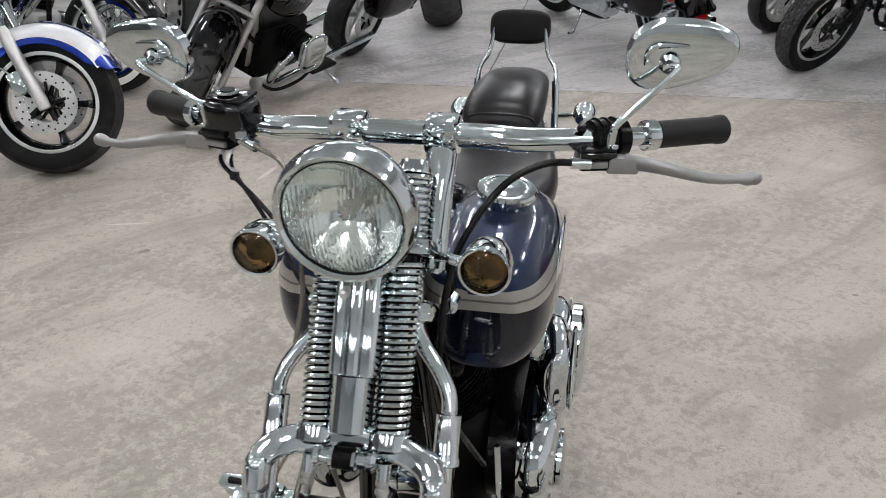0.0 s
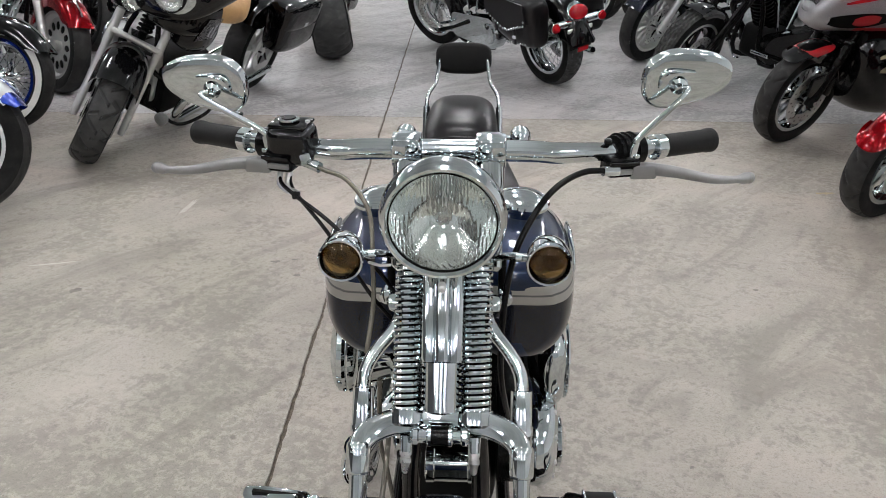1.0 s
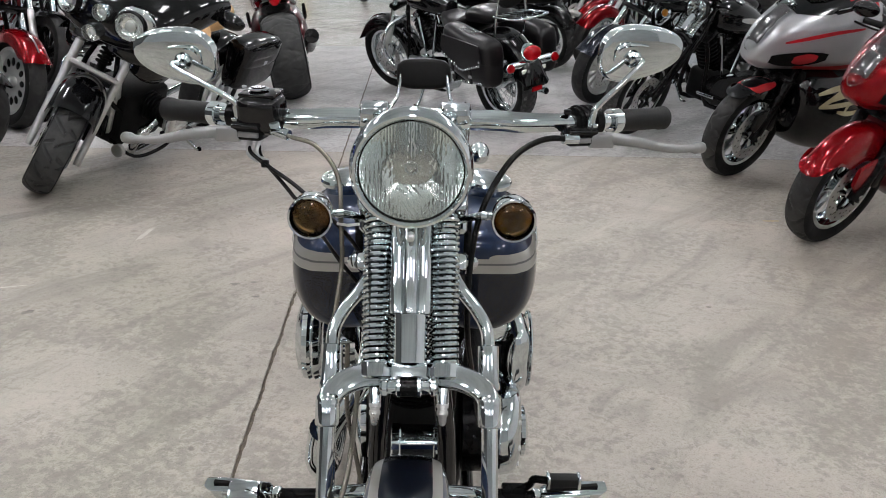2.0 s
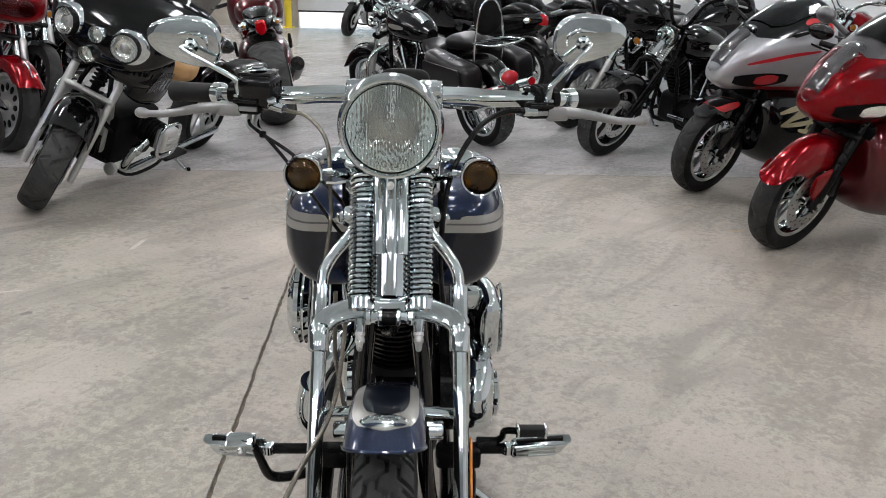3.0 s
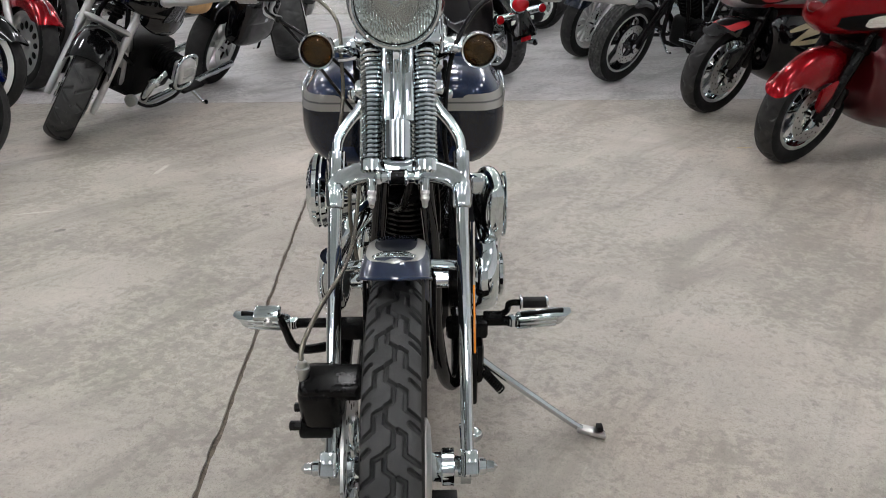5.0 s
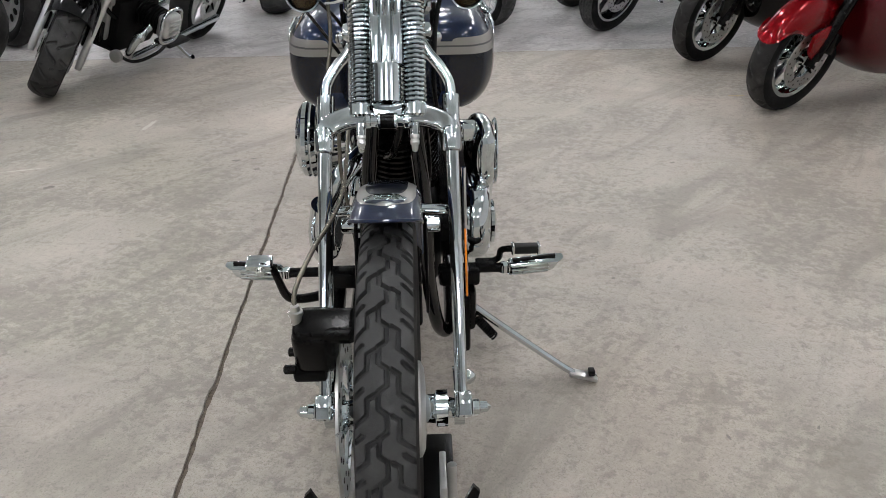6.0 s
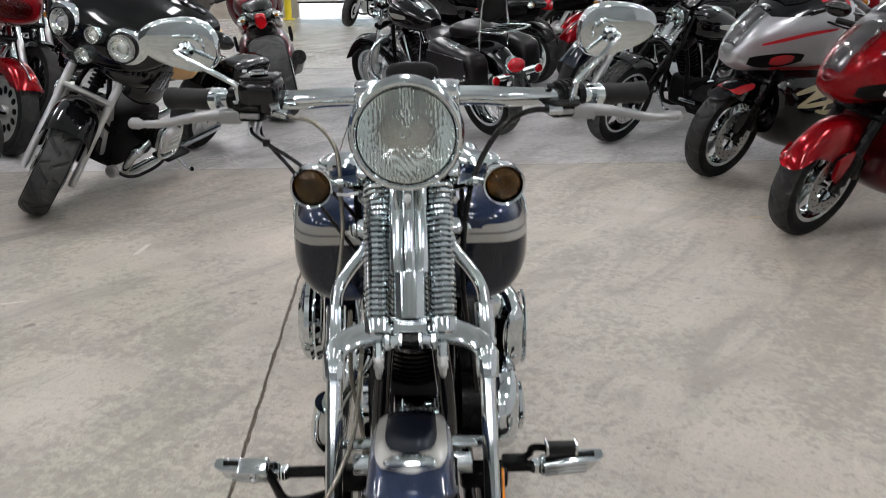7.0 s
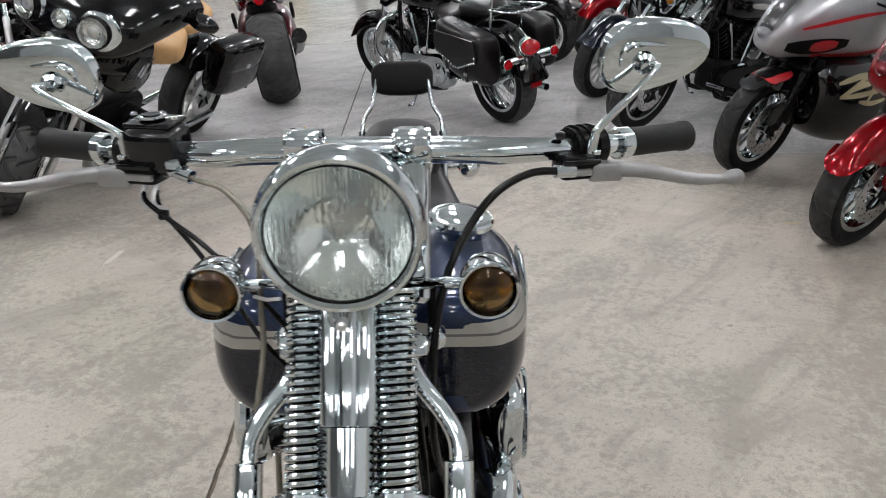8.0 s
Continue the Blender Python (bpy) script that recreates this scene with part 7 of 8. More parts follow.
        rk = part("luggage_rack", Geo().tube([(-0.13, bx + 0.02, 0.83), (-0.13, bx + 0.30, 0.84), (0.13, bx + 0.30, 0.84), (0.13, bx + 0.02, 0.83)], 0.008, 10, 3), CHROME, th, "chrome luggage rack")
        for k in range(5):
            part("rack_rail", Geo().tube([(-0.10 + 0.05 * k, bx + 0.02, 0.835), (-0.10 + 0.05 * k, bx + 0.29, 0.845)], 0.006, 8), CHROME, rk)
    if crash_bar:
        for s in (-1, 1):
            part("crash_bar", Geo().tube([(s * 0.06, head.y + 0.06, head.z - 0.22), (s * 0.24, head.y + 0.02, head.z - 0.30), (s * 0.30, head.y + 0.02, 0.45), (s * 0.22, head.y + 0.10, 0.28), (s * 0.10, head.y + 0.14, 0.24)], 0.014, 12, 6), CHROME, th)
    return th


def sport(name, label, m, body, upper, lower=None, accent=None, wb=1.48, steer=0, fender_mat=None, rear_w=0.19, wheel_mat=None, screen=None, decals=0, group="parked motorcycles", tail=None, rf=0.300, rake=24, around=200):
    th = thing(name, label, "motorcycle", m, group)
    lower = lower or body
    tail = tail or body
    wheel_mat = wheel_mat or CHROME
    STEER[0] = steering(rf, rake, steer)
    wheel("front_wheel", th, 0, rf, rf, 0.118, "cast", "slash", metal=wheel_mat, disc=(-1, 1), spokes=8, around=around, across=16, disc_r=0.155)
    top, up = tele_fork(th, rf, rake, 0.62, 0.100, BLACK_SATIN, BLACK_SATIN, 0.024)
    FMx = Matrix.Translation((0, 0, rf))
    fnd = part("front_fender", arc_fender(rf + 0.022, 0.165, 20 if decals == 2 else 48, 168, 0.155 if decals == 2 else 0.09, 0.003, 2.6, 40, 1, 24).moved(FMx), fender_mat or body, th)
    for s in (-1, 1):
        part("fender_side", Geo().loft([(-0.06, s * 0.098, rf + 0.10, 0.010, 0.05), (0.02, s * 0.102, rf + 0.07, 0.014, 0.11), (0.10, s * 0.098, rf + 0.12, 0.010, 0.06)], 16), fender_mat or body, fnd)
        if accent:
            part("fender_flash", fender_patch(rf + 0.022, 0.165, 0.09, 2.6, 66, 112, min(s * 0.34, s * 0.72), max(s * 0.34, s * 0.72), 0.0015, round_=0.6).moved(FMx), accent, fnd, "red painted flash")
    STEER[0] = None
    up_sec = smooth_rows([(-0.13, 0, 0.78, 0.03, 0.03), (-0.11, 0, 0.785, 0.070, 0.06), (-0.03, 0, 0.82, 0.122, 0.135), (0.10, 0, 0.858, 0.178, 0.180), (0.26, 0, 0.895, 0.226, 0.226), (0.42, 0, 0.925, 0.258, 0.266), (0.56, 0, 0.930, 0.245, 0.285), (0.66, 0, 0.87, 0.20, 0.21)], 5)
    low_sec = smooth_rows([(0.20, 0, 0.58, 0.16, 0.05), (0.23, 0, 0.52, 0.215, 0.16), (0.32, 0, 0.47, 0.245, 0.24), (0.52, 0, 0.43, 0.262, 0.27), (0.74, 0, 0.40, 0.252, 0.24), (0.92, 0, 0.33, 0.20, 0.15), (1.00, 0, 0.29, 0.12, 0.07)], 5)
    nose = part("upper_fairing", Geo().loft(up_sec, 44, 2.3), body, th, "rounded sport fairing")
    low = part("lower_fairing", Geo().loft(low_sec, 40, 2.5), lower, th)
    # lamp cover, ducts, screen
    part("lamp_cover", Geo().loft(smooth_rows([(-0.135, 0, 0.805, 0.02, 0.015), (-0.115, 0, 0.830, 0.052, 0.045), (-0.05, 0, 0.885, 0.075, 0.080), (0.04, 0, 0.945, 0.080, 0.095), (0.11, 0, 1.005, 0.06, 0.055)], 3), 26, 2.3), CLEAR, nose, "clear headlamp cover")
    part("lamp_bowl", Geo().loft([(-0.112, 0, 0.826, 0.045, 0.038), (-0.04, 0, 0.885, 0.070, 0.074), (0.06, 0, 0.955, 0.066, 0.085)], 24, 2.2), GREY_FLAKE, nose)
    for ly, lz, lr in ((-0.112, 0.815, 0.034), (-0.062, 0.905, 0.040)):
        part("lamp_reflector", Geo().lathe([(0.012, lr), (0.004, lr * 0.7), (0.0, lr * 0.3), (0.004, 0.002)], (0, ly, lz), (0, -1, 0.45), 24, caps=False), LAMP_BOWL, nose)
    for s in (-1, 1):
        part("air_duct", ribbon(up_sec, [(-0.05, 0.762), (0.06, 0.765), (0.17, 0.775), (0.27, 0.79)], 0.095, 2.3, s, 0.003), SHADE_BLACK, nose, "side duct, its inner shade painted near-black")
        dct = part("duct_lens", ribbon(up_sec, [(0.07, 0.768), (0.14, 0.774), (0.21, 0.783)], 0.068, 2.3, s, 0.006), RED_DECAL if decals == 1 else CLEAR, nose)
        if decals == 1:
            part("red_stripe", ribbon(up_sec, [(0.0, 0.86), (0.12, 0.895), (0.28, 0.935), (0.44, 0.96)], 0.022, 2.3, s, 0.004), RED_DECAL, nose)
            part("red_stripe", ribbon(up_sec, [(0.12, 0.715), (0.28, 0.70), (0.44, 0.71), (0.60, 0.75)], 0.05, 2.3, s, 0.004), RED_DECAL, nose)
            for pts in ([(0.28, 0.575), (0.40, 0.60), (0.50, 0.61)], [(0.50, 0.61), (0.40, 0.555), (0.30, 0.50)], [(0.34, 0.53), (0.46, 0.56), (0.62, 0.575)], [(0.30, 0.50), (0.46, 0.51), (0.66, 0.53)], [(0.56, 0.62), (0.54, 0.55), (0.50, 0.47)], [(0.44, 0.47), (0.54, 0.455), (0.64, 0.47)]):
                part("gold_stroke", ribbon(low_sec, pts, 0.030, 2.5, s, 0.004), GOLD, low, "gold brush-stroke decal")
        if decals == 2:
            part("dark_band", ribbon(up_sec, [(0.02, 0.93), (0.16, 0.975), (0.34, 1.01), (0.58, 0.99)], 0.06, 2.3, s, 0.004), RED_DARK, nose)
            for k in range(7):
                a = 2 * math.pi * k / 7
                part("black_stroke", ribbon(low_sec, [(0.52 + 0.02 * math.cos(a), 0.52 + 0.02 * math.sin(a)), (0.52 + 0.09 * math.cos(a + 0.3), 0.50 + 0.09 * math.sin(a + 0.3)), (0.52 + 0.17 * math.cos(a), 0.48 + 0.15 * math.sin(a))], 0.02, 2.5, s, 0.004), RED_DARK, low, "dark painted graphic")
            part("vent", ribbon(up_sec, [(0.50, 0.90), (0.54, 0.88), (0.57, 0.84)], 0.06, 2.3, s, 0.004), SHADE_BLACK, nose)
        mi = part("mirror", Geo().ball((s * 0.36, 0.26, 1.10), (0.075, 0.035, 0.042), 18, 10, (0, 0, s * 15)), upper, th)
        part("mirror_stalk", Geo().tube([(s * 0.20, 0.26, 1.04), (s * 0.31, 0.25, 1.09)], [0.016, 0.012], 10), upper, mi)
        part("side_vent", Geo().box((s * 0.25, 0.80, 0.62), (0.03, 0.16, 0.10), 0.02, (25, 0, 0)), SHADE_BLACK, low)
    top_mat = BLACK_GLOSS if decals == 1 else GREY_FLAKE if decals == 2 else body
    part("upper_panel", loft_patch(up_sec, 0.06, 0.62, 34, 146, 0.003), top_mat, nose, "dark painted upper fairing panel")
    part("windscreen", loft_patch(up_sec, 0.14, 0.50, 56, 124, 0.010), screen or DARK_SCREEN, nose, "swept tinted windscreen")
    if decals == 1:
        for k, pts in enumerate(([(0.34, 1.10), (0.38, 1.12), (0.44, 1.125)], [(0.36, 1.075), (0.42, 1.095), (0.48, 1.09)], [(0.46, 1.13), (0.50, 1.10), (0.52, 1.06)])):
            for s in (-1, 1):
                part("red_stroke", ribbon(up_sec, pts, 0.022, 2.3, s, 0.006), RED_DECAL, nose, "red brush-stroke decal")
    part("dash", Geo().box((0, 0.56, 1.05), (0.20, 0.10, 0.05), 0.02, (-20, 0, 0)), BLACK_MATT, th)
    for s in (-1, 1):
        part("clip_on", Geo().tube([(s * 0.10, 0.38, 1.00), (s * 0.22, 0.41, 1.01), (s * 0.34, 0.47, 0.99)], 0.014, 10), BLACK_SATIN, th)
        part("grip", Geo().lathe([(0, 0.018), (0.12, 0.019), (0.125, 0.012)], (s * 0.245, 0.42, 1.007), (s * 0.86, 0.5, -0.1), 14), GRIP, th)
        part("lever", Geo().tube([(s * 0.22, 0.36, 1.0), (s * 0.32, 0.37, 0.99), (s * 0.40, 0.42, 0.98)], 0.007, 8, 3), BLACK_SATIN, th)
        part("reservoir", Geo().lathe([(0, 0.022), (0.045, 0.022), (0.05, 0.018)], (s * 0.18, 0.36, 1.02), (0, 0, 1), 14), BLACK_SATIN, th)
    tank_sec = smooth_rows([(0.50, 0, 0.90, 0.10, 0.08), (0.56, 0, 0.92, 0.17, 0.11), (0.70, 0, 0.93, 0.20, 0.125), (0.84, 0, 0.90, 0.17, 0.11), (0.96, 0, 0.84, 0.10, 0.06)], 4)
    tk = part("fuel_tank", Geo().loft(tank_sec, 30, 2.4), upper, th)
    part("fuel_cap", Geo().lathe([(-0.01, 0.045), (0.006, 0.045), (0.010, 0.03), (0.011, 0.002)], (0, 0.66, 1.05), (0, -0.1, 1), 20), STEEL, tk)
    part("rider_seat", Geo().loft(smooth_rows([(0.92, 0, 0.80, 0.09, 0.03), (1.0, 0, 0.79, 0.14, 0.04), (1.14, 0, 0.80, 0.16, 0.045), (1.22, 0, 0.84, 0.12, 0.04)], 4), 24, 2.8), VINYL, th)
    up_, bk = (-0.01, -0.18) if decals == 3 else (0.0, 0.0)
    TM = Matrix.Translation((0, bk, up_))
    tl = smooth_rows([(0.98, 0, 0.76, 0.13, 0.05), (1.15, 0, 0.79, 0.165, 0.075), (1.35, 0, 0.84, 0.165, 0.095), (1.52, 0, 0.86, 0.14, 0.085), (1.66, 0, 0.86, 0.10, 0.055), (1.72, 0, 0.85, 0.05, 0.03)], 4)
    tp = part("tail_fairing", Geo().loft(tl, 32, 2.5).moved(TM), tail, th)
    part("tail_hump", Geo().loft(smooth_rows([(1.22, 0, 0.92, 0.10, 0.03), (1.34, 0, 0.945, 0.13, 0.055), (1.50, 0, 0.93, 0.12, 0.055), (1.64, 0, 0.90, 0.07, 0.03)], 4), 24, 2.4).moved(TM), BLACK_SATIN, tp)
    lamp_ = part("tail_lamp", Geo().loft([(1.60, 0, 0.855, 0.06, 0.052), (1.70, 0, 0.845, 0.055, 0.06), (1.745, 0, 0.835, 0.035, 0.05)], 18, 2.6).moved(TM), RED_LENS, tp, "red tail lamp")
    for s in (-1, 1):
        part("rear_signal", Geo().ball((s * 0.140, 1.60, 0.862), (0.056, 0.045, 0.036), 18, 12, (0, s * 14, s * 24)).moved(TM), CLEAR, tp, "clear oval rear indicator")
        part("signal_bowl", Geo().ball((s * 0.138, 1.592, 0.862), (0.050, 0.040, 0.031), 16, 10, (0, s * 14, s * 24)).moved(TM), LAMP_BOWL, tp)
        part("signal_core", Geo().ball((s * 0.142, 1.622, 0.862), (0.020, 0.020, 0.015), 12, 8).moved(TM), AMBER_LENS, tp, "amber bulb")
        part("tail_panel", Geo().loft([(1.05, s * 0.15, 0.76, 0.02, 0.05), (1.3, s * 0.17, 0.80, 0.025, 0.075), (1.55, s * 0.14, 0.83, 0.02, 0.05)], 14).moved(TM), upper if decals != 3 else (SILVER if s < 0 else RED), tp)
    part("under_tail", Geo().loft([(1.1, 0, 0.70, 0.12, 0.05), (1.5, 0, 0.74, 0.12, 0.05), (1.64, 0, 0.76, 0.08, 0.03)], 20).moved(TM), BLACK_MATT, tp)
    if decals != 3:
        part("rear_hugger", arc_fender(0.34, rear_w + 0.03, 80, 150, 0.06, 0.004, 2.6, 20, 1).moved(Matrix.Translation((0, wb, 0.315))), BLACK_SATIN, th)
    rr = 0.355 if decals == 3 else 0.315
    wheel("rear_wheel", th, wb, rr, rr, rear_w, "cast", "slash", metal=wheel_mat, tread_mat=TREAD if decals == 3 else None, disc=(-1,), spokes=6, around=max(around, 240), across=18)
    for s in (-1, 1):
        part("swingarm", Geo().tube([(s * 0.13, 0.96, 0.40), (s * 0.15, wb, 0.315)], [0.04, 0.028], 12), ALLOY, th)
        part("silencer", Geo().tube([(s * 0.18, 0.80, 0.26), (s * 0.21, 1.05, 0.33), (s * 0.22, 1.10, 0.35), (s * 0.24, 1.58, 0.50)], [0.03, 0.034, 0.055, 0.06], 16), CHROME if decals == 1 else BLACK_SATIN, th, "tapered silencer")
        part("footpeg", Geo().tube([(s * 0.20, 0.98, 0.42), (s * 0.30, 0.99, 0.42)], 0.012, 8), STEEL, th)
    part("engine", Geo().box((0, 0.62, 0.46), (0.34, 0.42, 0.36), 0.05), BLACK_MATT, th)
    part("radiator", Geo().box((0, 0.24, 0.55), (0.30, 0.04, 0.28), 0.01, (14, 0, 0)), SHADE_BLACK, th)
    part("side_stand", Geo().tube([(0.18, 0.78, 0.26), (0.25, 0.80, 0.14), (0.31, 0.80, 0.045), (0.35, 0.80, 0.045)], [0.013, 0.012, 0.011, 0.016], 10, 3), BLACK_SATIN, th)
    return th


def loft_front(sections, x, z, power=2.2):
    """Where a loft is first met from ahead at x, z."""
    for y, xc, zc, w, h in sections:
        if abs((x - xc) / w) ** power + abs((z - zc) / h) ** power <= 1:
            return Vector((x, y, z))
    return Vector((x, sections[-1][0], z))


# black boxer tourer with four round lamps
def boxer(m):
    th = thing("touring_motorcycle", "black touring motorcycle with four round headlamps and tan seat", "motorcycle", m, "parked motorcycles")
    rf = 0.325
    STEER[0] = steering(rf, 27, 31)
    wheel("front_wheel", th, 0, rf, rf, 0.150, "cast", "slash", metal=ALLOY, disc=(-1, 1), spokes=5, around=720, across=52, tread_mat=TREAD)
    up = Vector((0, math.sin(radians(27)), math.cos(radians(27))))
    for s in (-1, 1):
        a = Vector((s * 0.128, -0.01, rf)) - up * 0.10
        fl = part("fork_leg", Geo().tube([a, a + up * 0.04, a + up * 0.42, a + up * 0.44, a + up * 0.86], [0.017, 0.020, 0.020, 0.023, 0.023], 16), ALLOY, th, "satin silver fork tube")
        part("caliper", Geo().box(a + up * 0.16 + Vector((-s * 0.01, 0.07, 0)), (0.05, 0.07, 0.11), 0.014, (-27, 0, 0)), BLACK_SATIN, fl)
    part("fork_bridge", Geo().box((0, 0.13, 0.705), (0.27, 0.05, 0.030), 0.012, (-27, 0, 0)), ALLOY, th)
    part("front_strut", Geo().helix((0.02, 0.27, 0.70), (0.02, 0.31, 0.90), 0.036, 0.008, 8, 8, 18), BLACK_SATIN, th)
    part("strut_body", Geo().tube([(0.02, 0.265, 0.66), (0.02, 0.315, 0.93)], 0.024, 14), SHADE_BLACK, th)
    part("telelever_arm", Geo().tube([(-0.10, 0.20, 0.66), (0.0, 0.18, 0.68), (0.10, 0.20, 0.66)], 0.016, 12, 4), ALLOY, th)
    FMx = Matrix.Translation((0, 0, rf))
    part("front_fender", arc_fender(rf + 0.052, 0.25, 52, 140, 0.15, 0.004, 2.3, 36, 0).moved(FMx), BLACK_GLOSS, th, "glossy black front mudguard")
    STEER[0] = None
    fy, fz, xo = 0.20, 1.125, 0.115
    secs = smooth_rows([(fy - 0.20, xo, fz - 0.10, 0.10, 0.06), (fy - 0.18, xo, fz - 0.09, 0.22, 0.11), (fy - 0.12, xo, fz - 0.055, 0.33, 0.155), (fy + 0.0, xo, fz + 0.02, 0.40, 0.165), (fy + 0.16, xo, fz + 0.075, 0.43, 0.150), (fy + 0.30, xo, fz + 0.09, 0.42, 0.115)], 5)
    fa = part("fairing", Geo().loft(secs, 48, 2.2), BLACK_GLOSS, th, "broad glossy black fairing")
    for s in (-1, 1):
        lf = loft_front(secs, xo + s * 0.175, fz - 0.055)
        bz = part("lamp_bezel", Geo().loft([(-0.006, 0, 0, 0.074, 0.074), (-0.003, s * 0.010, 0.004, 0.096, 0.086), (0.004, s * 0.014, 0.006, 0.103, 0.092), (0.05, s * 0.016, 0.008, 0.106, 0.094)], 32, 2.0).moved(Matrix.Translation(lf) @ Matrix.Rotation(radians(s * 16), 4, "Z")), CHROME, fa, "chromed lamp surround")
        flush_lamp(th, lf + Vector((-s * 0.002, -0.010, 0)), 0.074, (s * 0.26, -1, 0.04), BLACK_SATIN)
        lf = loft_front(secs, xo + s * 0.018, fz - (0.045 if s > 0 else 0.165))
        flush_lamp(th, lf + Vector((0, -0.008, 0)), 0.043, (0, -1, 0.0 if s > 0 else -0.1), CHROME, "fog_lamp")
        part("mirror", Geo().ball((xo + s * 0.47, fy + 0.22, fz + 0.06), (0.085, 0.05, 0.045), 20, 12), BLACK_GLOSS, th, "black mirror pod")
        ck = Geo().loft(smooth_rows([(fy - 0.12, xo * 0.6 + s * 0.10, fz - 0.235, 0.03, 0.02), (fy - 0.04, xo * 0.6 + s * 0.15, fz - 0.25, 0.07, 0.055), (fy + 0.08, xo * 0.6 + s * 0.21, fz - 0.23, 0.07, 0.085), (fy + 0.22, xo * 0.6 + s * 0.25, fz - 0.20, 0.04, 0.07)], 4), 20, 2.8)
        part("chin_cowl", ck, BLACK_GLOSS, fa, "black lower fairing cowl")
        part("cowl_panel", Geo().plate([(fy - 0.02, fz - 0.30), (fy + 0.16, fz - 0.32), (fy + 0.24, fz - 0.22), (fy + 0.10, fz - 0.20)], xo * 0.6 + s * 0.284, xo * 0.6 + s * 0.292, "yz"), SCREEN, fa, "clear smoked wind deflector")
        for k in range(4 if s > 0 else 0):
            part("vent_slot", Geo().box((xo * 0.6 + s * (0.215 + 0.022 * k), fy - 0.045 + 0.022 * k, fz - 0.215), (0.012, 0.012, 0.030), 0.003, (0, s * 18, 0)), SHADE_BLACK, fa)
        lw = part("side_cowl", Geo().loft(smooth_rows([(0.26, s * 0.20, 0.78, 0.03, 0.05), (0.34, s * 0.23, 0.77, 0.05, 0.09), (0.48, s * 0.24, 0.76, 0.05, 0.10), (0.62, s * 0.21, 0.76, 0.04, 0.08)], 4), 20), BLACK_GLOSS, th)
        for k in range(3):
            part("cowl_gauge", Geo().lathe([(0, 0.018), (0.006, 0.018), (0.008, 0.012)], (s * (0.19 + 0.03 * k), 0.268 + 0.01 * k, 0.77 + 0.02 * k), (s * 0.2, -1, 0), 14), CHROME, lw)
        # boxer cylinder with guard
        cy = part("cylinder", finned(Geo(), (s * 0.14, 0.58, 0.46), (s * 0.30, 0.57, 0.45), 0.085, 7), BLACK_MATT, th)
        part("valve_cover", Geo().box((s * 0.345, 0.57, 0.45), (0.08, 0.17, 0.15), 0.03, seg=3), ALLOY, cy, "ribbed silver valve cover")
        for k in range(5):
            part("cover_rib", Geo().box((s * 0.387, 0.57, 0.41 + 0.02 * k), (0.008, 0.13, 0.008), 0.003), ALLOY, cy)
        gp = [(s * 0.36, 0.57 + 0.11 * math.copysign(abs(math.cos(a)) ** 0.6, math.cos(a)), 0.45 + 0.105 * math.copysign(abs(math.sin(a)) ** 0.6, math.sin(a))) for a in (2 * math.pi * i / 28 for i in range(28))]
        part("cylinder_guard", Geo().tube(gp, 0.011, 10, loop=True), CHROME, cy, "chrome cylinder guard")
        part("header_pipe", Geo().tube([(s * 0.27, 0.48, 0.42), (s * 0.26, 0.38, 0.36), (s * 0.20, 0.42, 0.20), (s * 0.16, 0.7, 0.17), (s * 0.18, 1.6, 0.24)], 0.024, 14, 5), CHROME, th)
        part("crash_guard", Geo().tube([(s * 0.10, 0.34, 0.26), (s * 0.26, 0.36, 0.22), (s * 0.34, 0.50, 0.28), (s * 0.30, 0.70, 0.30)], 0.010, 10, 5), BLACK_SATIN, th)
        fl_ = part("fog_pod", Geo().lathe([(-0.05, 0.02), (-0.03, 0.036), (0.0, 0.038), (0.004, 0.03)], (s * 0.20, 0.27, 0.25), (0, -1, 0), 18), ALLOY, th)
        part("fog_lens", Geo().lathe([(0.0, 0.032), (0.01, 0.02), (0.012, 0.002)], (s * 0.20, 0.268, 0.25), (0, -1, 0), 16), CLEAR, fl_)
        part("footboard", Geo().box((s * 0.27, 0.80, 0.27), (0.12, 0.26, 0.025), 0.01), BLACK_MATT, th)
        saddlebag(th, s, 1.62, 0.62, BLACK_GLOSS, False, 0.52, 0.36)
    ws = []
    for i in range(13):
        q = -1 + 2 * i / 12
        ws.append([Vector((xo + 0.36 * q, fy + 0.0 + 0.16 * q * q + 0.18 * k, fz + 0.15 + 0.26 * k * (1 - 0.3 * q * q) - 0.05 * q * q)) for k in (0, 0.34, 0.67, 1.0)])
    part("windscreen", Geo().grid(ws, closed=False), DARK_SCREEN, fa, "dark tinted windscreen")
    part("engine_block", Geo().box((0, 0.58, 0.38), (0.30, 0.46, 0.34), 0.05), BLACK_MATT, th)
    part("front_cover", Geo().box((0, 0.33, 0.42), (0.20, 0.06, 0.26), 0.03), ALLOY, th)
    for s in (-1, 1):
        part("engine_hose", Geo().tube([(s * 0.07, 0.30, 0.78), (s * 0.10, 0.27, 0.66), (s * 0.09, 0.28, 0.52), (s * 0.12, 0.36, 0.44)], 0.014, 10, 5), BLACK_SATIN, th)
        part("frame_bracket", Geo().box((s * 0.105, 0.30, 0.60), (0.03, 0.05, 0.16), 0.01, (12, 0, 0)), ALLOY, th)
        part("head_pipe_clamp", Geo().lathe([(-0.02, 0.030), (-0.015, 0.033), (0.015, 0.033), (0.02, 0.030)], (s * 0.262, 0.40, 0.372), (0.0, 0.8, 0.6), 16), CHROME, th)
    part("oil_cooler", Geo().box((0.02, 0.27, 0.36), (0.16, 0.05, 0.12), 0.01), BLACK_SATIN, th)
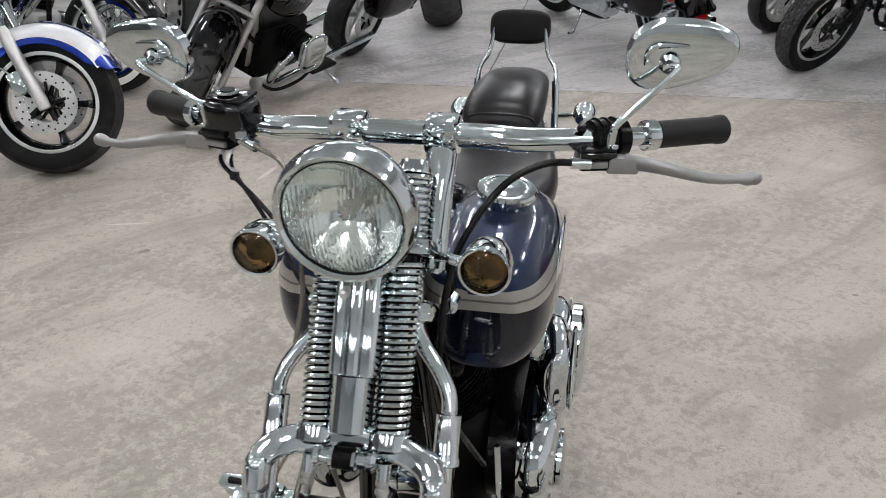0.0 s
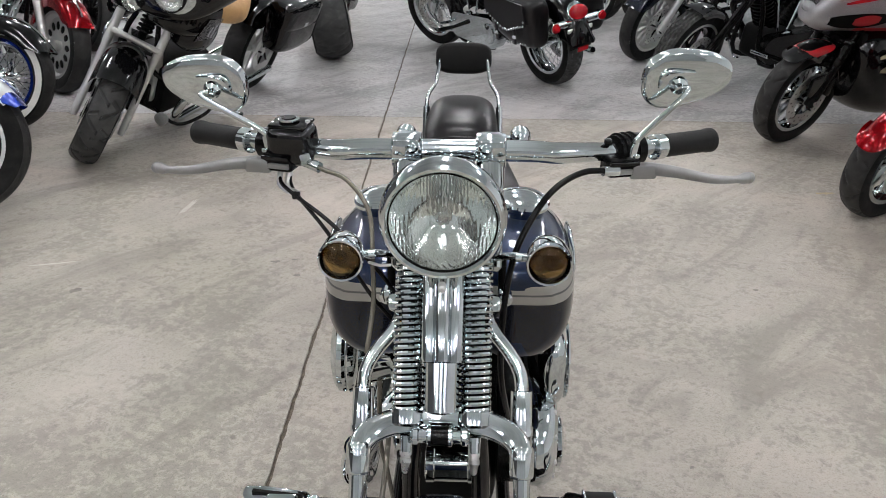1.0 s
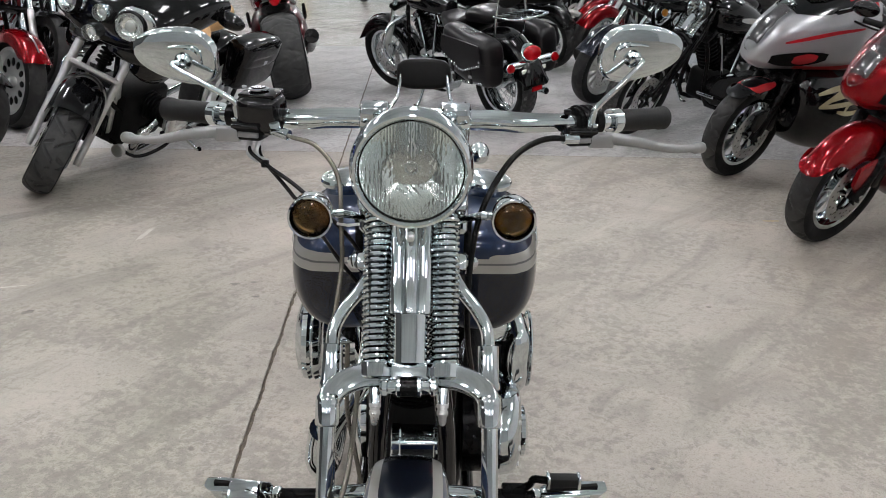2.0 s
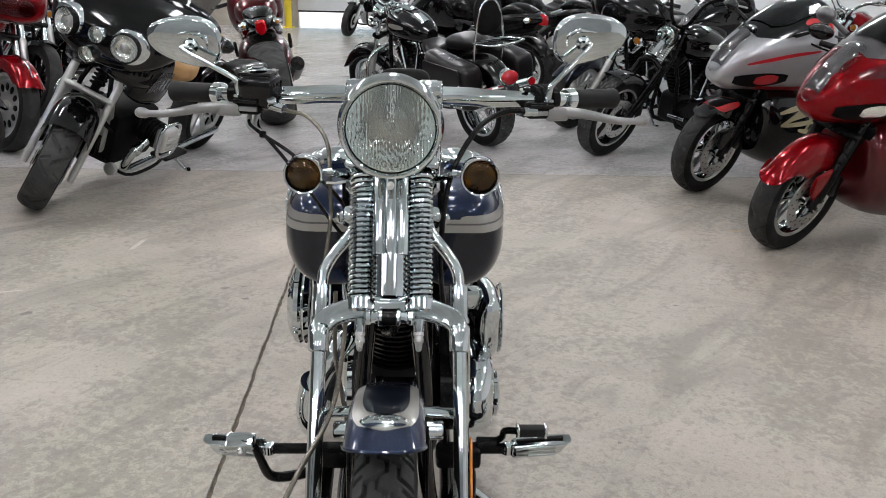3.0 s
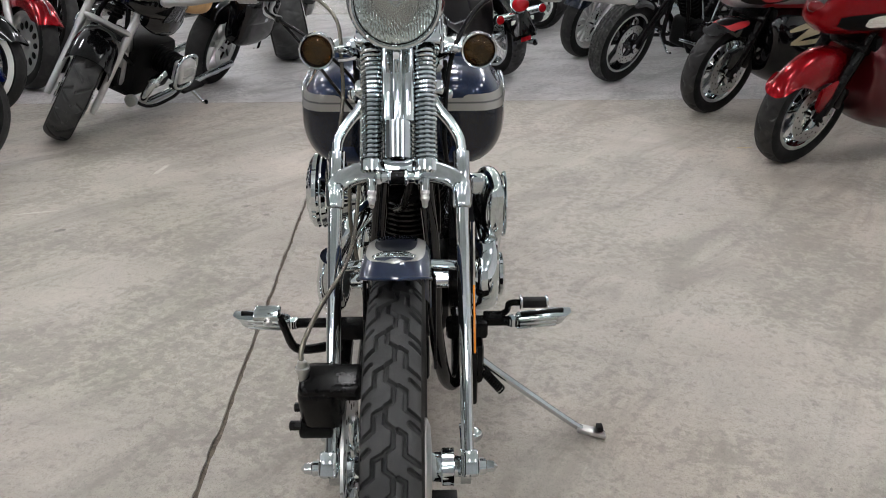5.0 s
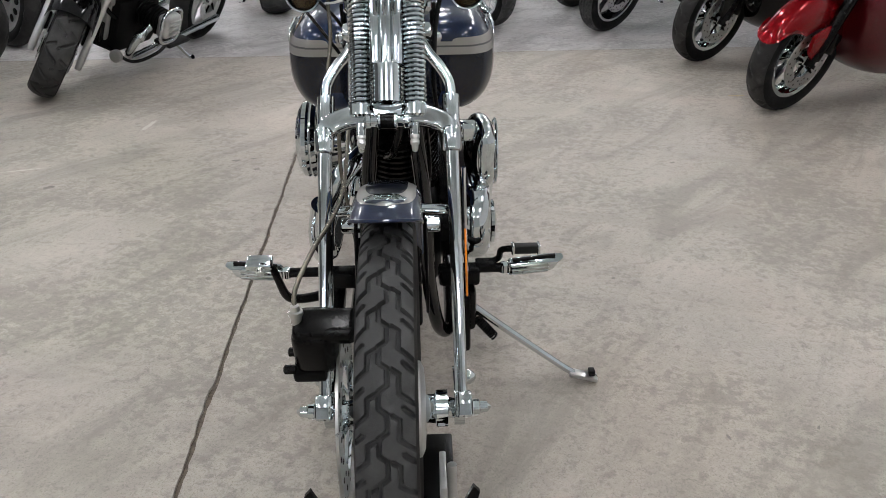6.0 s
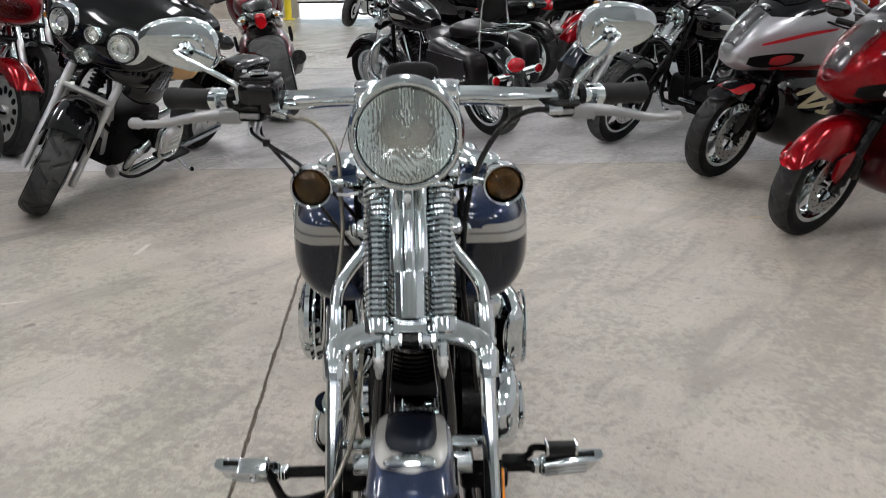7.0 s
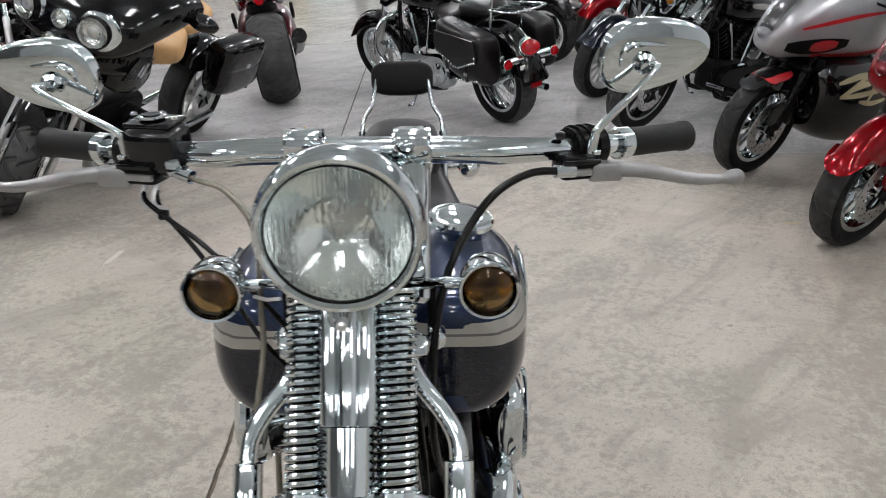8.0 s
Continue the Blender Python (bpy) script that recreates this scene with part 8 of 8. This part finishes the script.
    part("fuel_tank", Geo().loft(smooth_rows([(0.34, 0, 0.90, 0.10, 0.08), (0.44, 0, 0.92, 0.19, 0.13), (0.54, 0, 0.90, 0.20, 0.13), (0.66, 0, 0.85, 0.14, 0.09), (0.72, 0, 0.80, 0.10, 0.06)], 4), 30), BLACK_GLOSS, th)
    part("rider_seat", Geo().loft(smooth_rows([(0.62, 0.04, 0.84, 0.10, 0.05), (0.72, 0.04, 0.82, 0.19, 0.08), (0.90, 0.04, 0.80, 0.22, 0.09), (1.04, 0.02, 0.84, 0.18, 0.09)], 4), 28, 2.7), TAN, th, "tan leather rider seat")
    part("pillion_seat", Geo().loft(smooth_rows([(1.02, 0, 0.87, 0.12, 0.05), (1.10, 0, 0.89, 0.17, 0.07), (1.30, 0, 0.90, 0.17, 0.07), (1.42, 0, 0.93, 0.13, 0.06)], 4), 28, 2.7), TAN, th, "tan leather pillion seat")
    wheel("rear_wheel", th, 1.64, 0.32, 0.32, 0.16, "cast", "slash", metal=ALLOY, disc=(1,), spokes=5, around=160, across=14)
    part("rear_fender", arc_fender(0.40, 0.24, 40, 170, 0.12, 0.004, 2.6, 30, 1).moved(Matrix.Translation((0, 1.64, 0.32))), BLACK_GLOSS, th)
    part("side_stand", Geo().tube([(0.16, 0.86, 0.28), (0.24, 0.90, 0.22), (0.33, 0.95, 0.148), (0.36, 0.95, 0.153)], [0.014, 0.012, 0.011, 0.017], 12, 3), CHROME, th, "chrome side stand folded out")
    part("frame", Geo().tube([(0, 0.30, 0.90), (0, 0.8, 0.70), (0, 1.5, 0.72)], 0.04, 12), BLACK_SATIN, th)
    handlebar(th, (0, 0.34, 1.02), 0.10, 0.78, 0.18, ALLOY)
    return th


boxer(stand(-2.10, 3.20, 15, 21))
cruiser("touring_motorcycle", "blue and white touring motorcycle with black cast wheels", stand(-2.36, 2.36, -88, 8), steer=24, wheel_style="cast", wheel_mat=BLACK_GLOSS, spokes=5, body=BLUE_BRIGHT, fender_mat=BLUE_BRIGHT, stripe=WHITE_PAINT, front="batwing", bags=BLUE_BRIGHT, disc=(-1, 1), rf=0.335, wf=0.13, rake=26, around=260)
cruiser("cruiser_motorcycle", "black cruiser motorcycle with whitewall tyres and wire wheels", stand(-2.84, 3.66, -74, 9), steer=14, whitewall=True, body=BLACK_GLOSS, front="lamp", bags=LEATHER, disc=(1,), rf=0.32, wf=0.13, around=200)
cruiser("touring_motorcycle", "red touring motorcycle with slotted disc wheels and clear lamp cover", stand(-2.91, 4.55, -42, 8), steer=10, wheel_style="disc", wheel_mat=ALLOY, body=RED, front="shark", bags=RED, disc=(1,), rf=0.325, wf=0.13, rake=28)
sport("sport_motorcycle", "dark red sport motorcycle with a wide rear tyre, seen from behind", stand(-1.45, 7.23, 168, 9), RED_DARK, RED_DARK, wheel_mat=BLACK_GLOSS, rear_w=0.31, decals=3, tail=BLACK_GLOSS)
cruiser("cruiser_motorcycle", "black cruiser motorcycle with studded leather saddlebags and a backrest", stand(-0.27, 6.37, 147, 9), steer=16, body=BLACK_GLOSS, bags=LEATHER, backrest=True, crash_bar=True, rear_tread="chunky", around=300)
cruiser("touring_motorcycle", "black touring motorcycle with a wide handlebar fairing", stand(1.43, 5.82, 60, 9), steer=12, wheel_style="cast", wheel_mat=ALLOY, spokes=14, body=BLACK_GLOSS, fender_mat=BLUE_DEEP, front="batwing", bags=BLACK_GLOSS, rf=0.325, wf=0.125)
cruiser("bobber_motorcycle", "black springer motorcycle with a chunky front tyre and high bars", stand(1.47, 4.70, 60, 9), steer=12, wheel_style="cast", wheel_mat=BLACK_GLOSS, spokes=7, body=BLACK_GLOSS, black=True, springer=True, rake=37, fender="short", tread="chunky", wf=0.13, rf=0.32, bars=(0.30, 0.80, 0.10), seat="one", around=520, across=42)
sport("sport_motorcycle", "silver and black sport motorcycle with gold and red decals", stand(1.87, 3.69, 66, 9), SILVER, BLACK_GLOSS, BLACK_GLOSS, RED_DECAL, steer=10, fender_mat=BLACK_GLOSS, decals=1, around=260)
sport("sport_motorcycle", "candy red and grey sport motorcycle with chrome wheels", stand(1.93, 2.58, 68, 9), RED, GREY_FLAKE, RED_DARK, None, steer=10, fender_mat=RED, decals=2, around=280)
far = cruiser("cruiser_motorcycle", "black cruiser motorcycle parked near the open door", stand(-1.30, 15.2, 28, 8), steer=12, body=BLACK_GLOSS, wheel_style="cast", wheel_mat=BLACK_SATIN, fender="short", around=120)
redc = cruiser("cruiser_motorcycle", "red cruiser motorcycle with chrome trim in the back row", stand(1.75, 7.7, 62, 9), steer=10, body=RED, wheel_style="wire", around=120, black=False)
dark = sport("sport_motorcycle", "black sport motorcycle in the back row", stand(0.15, 8.6, 130, 9), BLACK_GLOSS, BLACK_SATIN, wheel_mat=PLATE_WHITE, around=120)
for ob, pts in ((far, ((-3.3, 5.9, -38), (-3.7, 7.4, -40), (1.9, 10.6, 62), (-0.3, 14.2, 60), (-4.6, 6.4, -40))), (redc, ((2.0, 9.0, 64), (-3.9, 9.2, -42), (3.9, 6.9, 60), (1.2, 12.4, 60))), (dark, ((2.6, 6.7, 62), (-2.9, 8.9, -60), (0.9, 9.9, 120)))):
    for x, y, h in pts:
        copy_thing(ob, stand(x, y, h, 9))
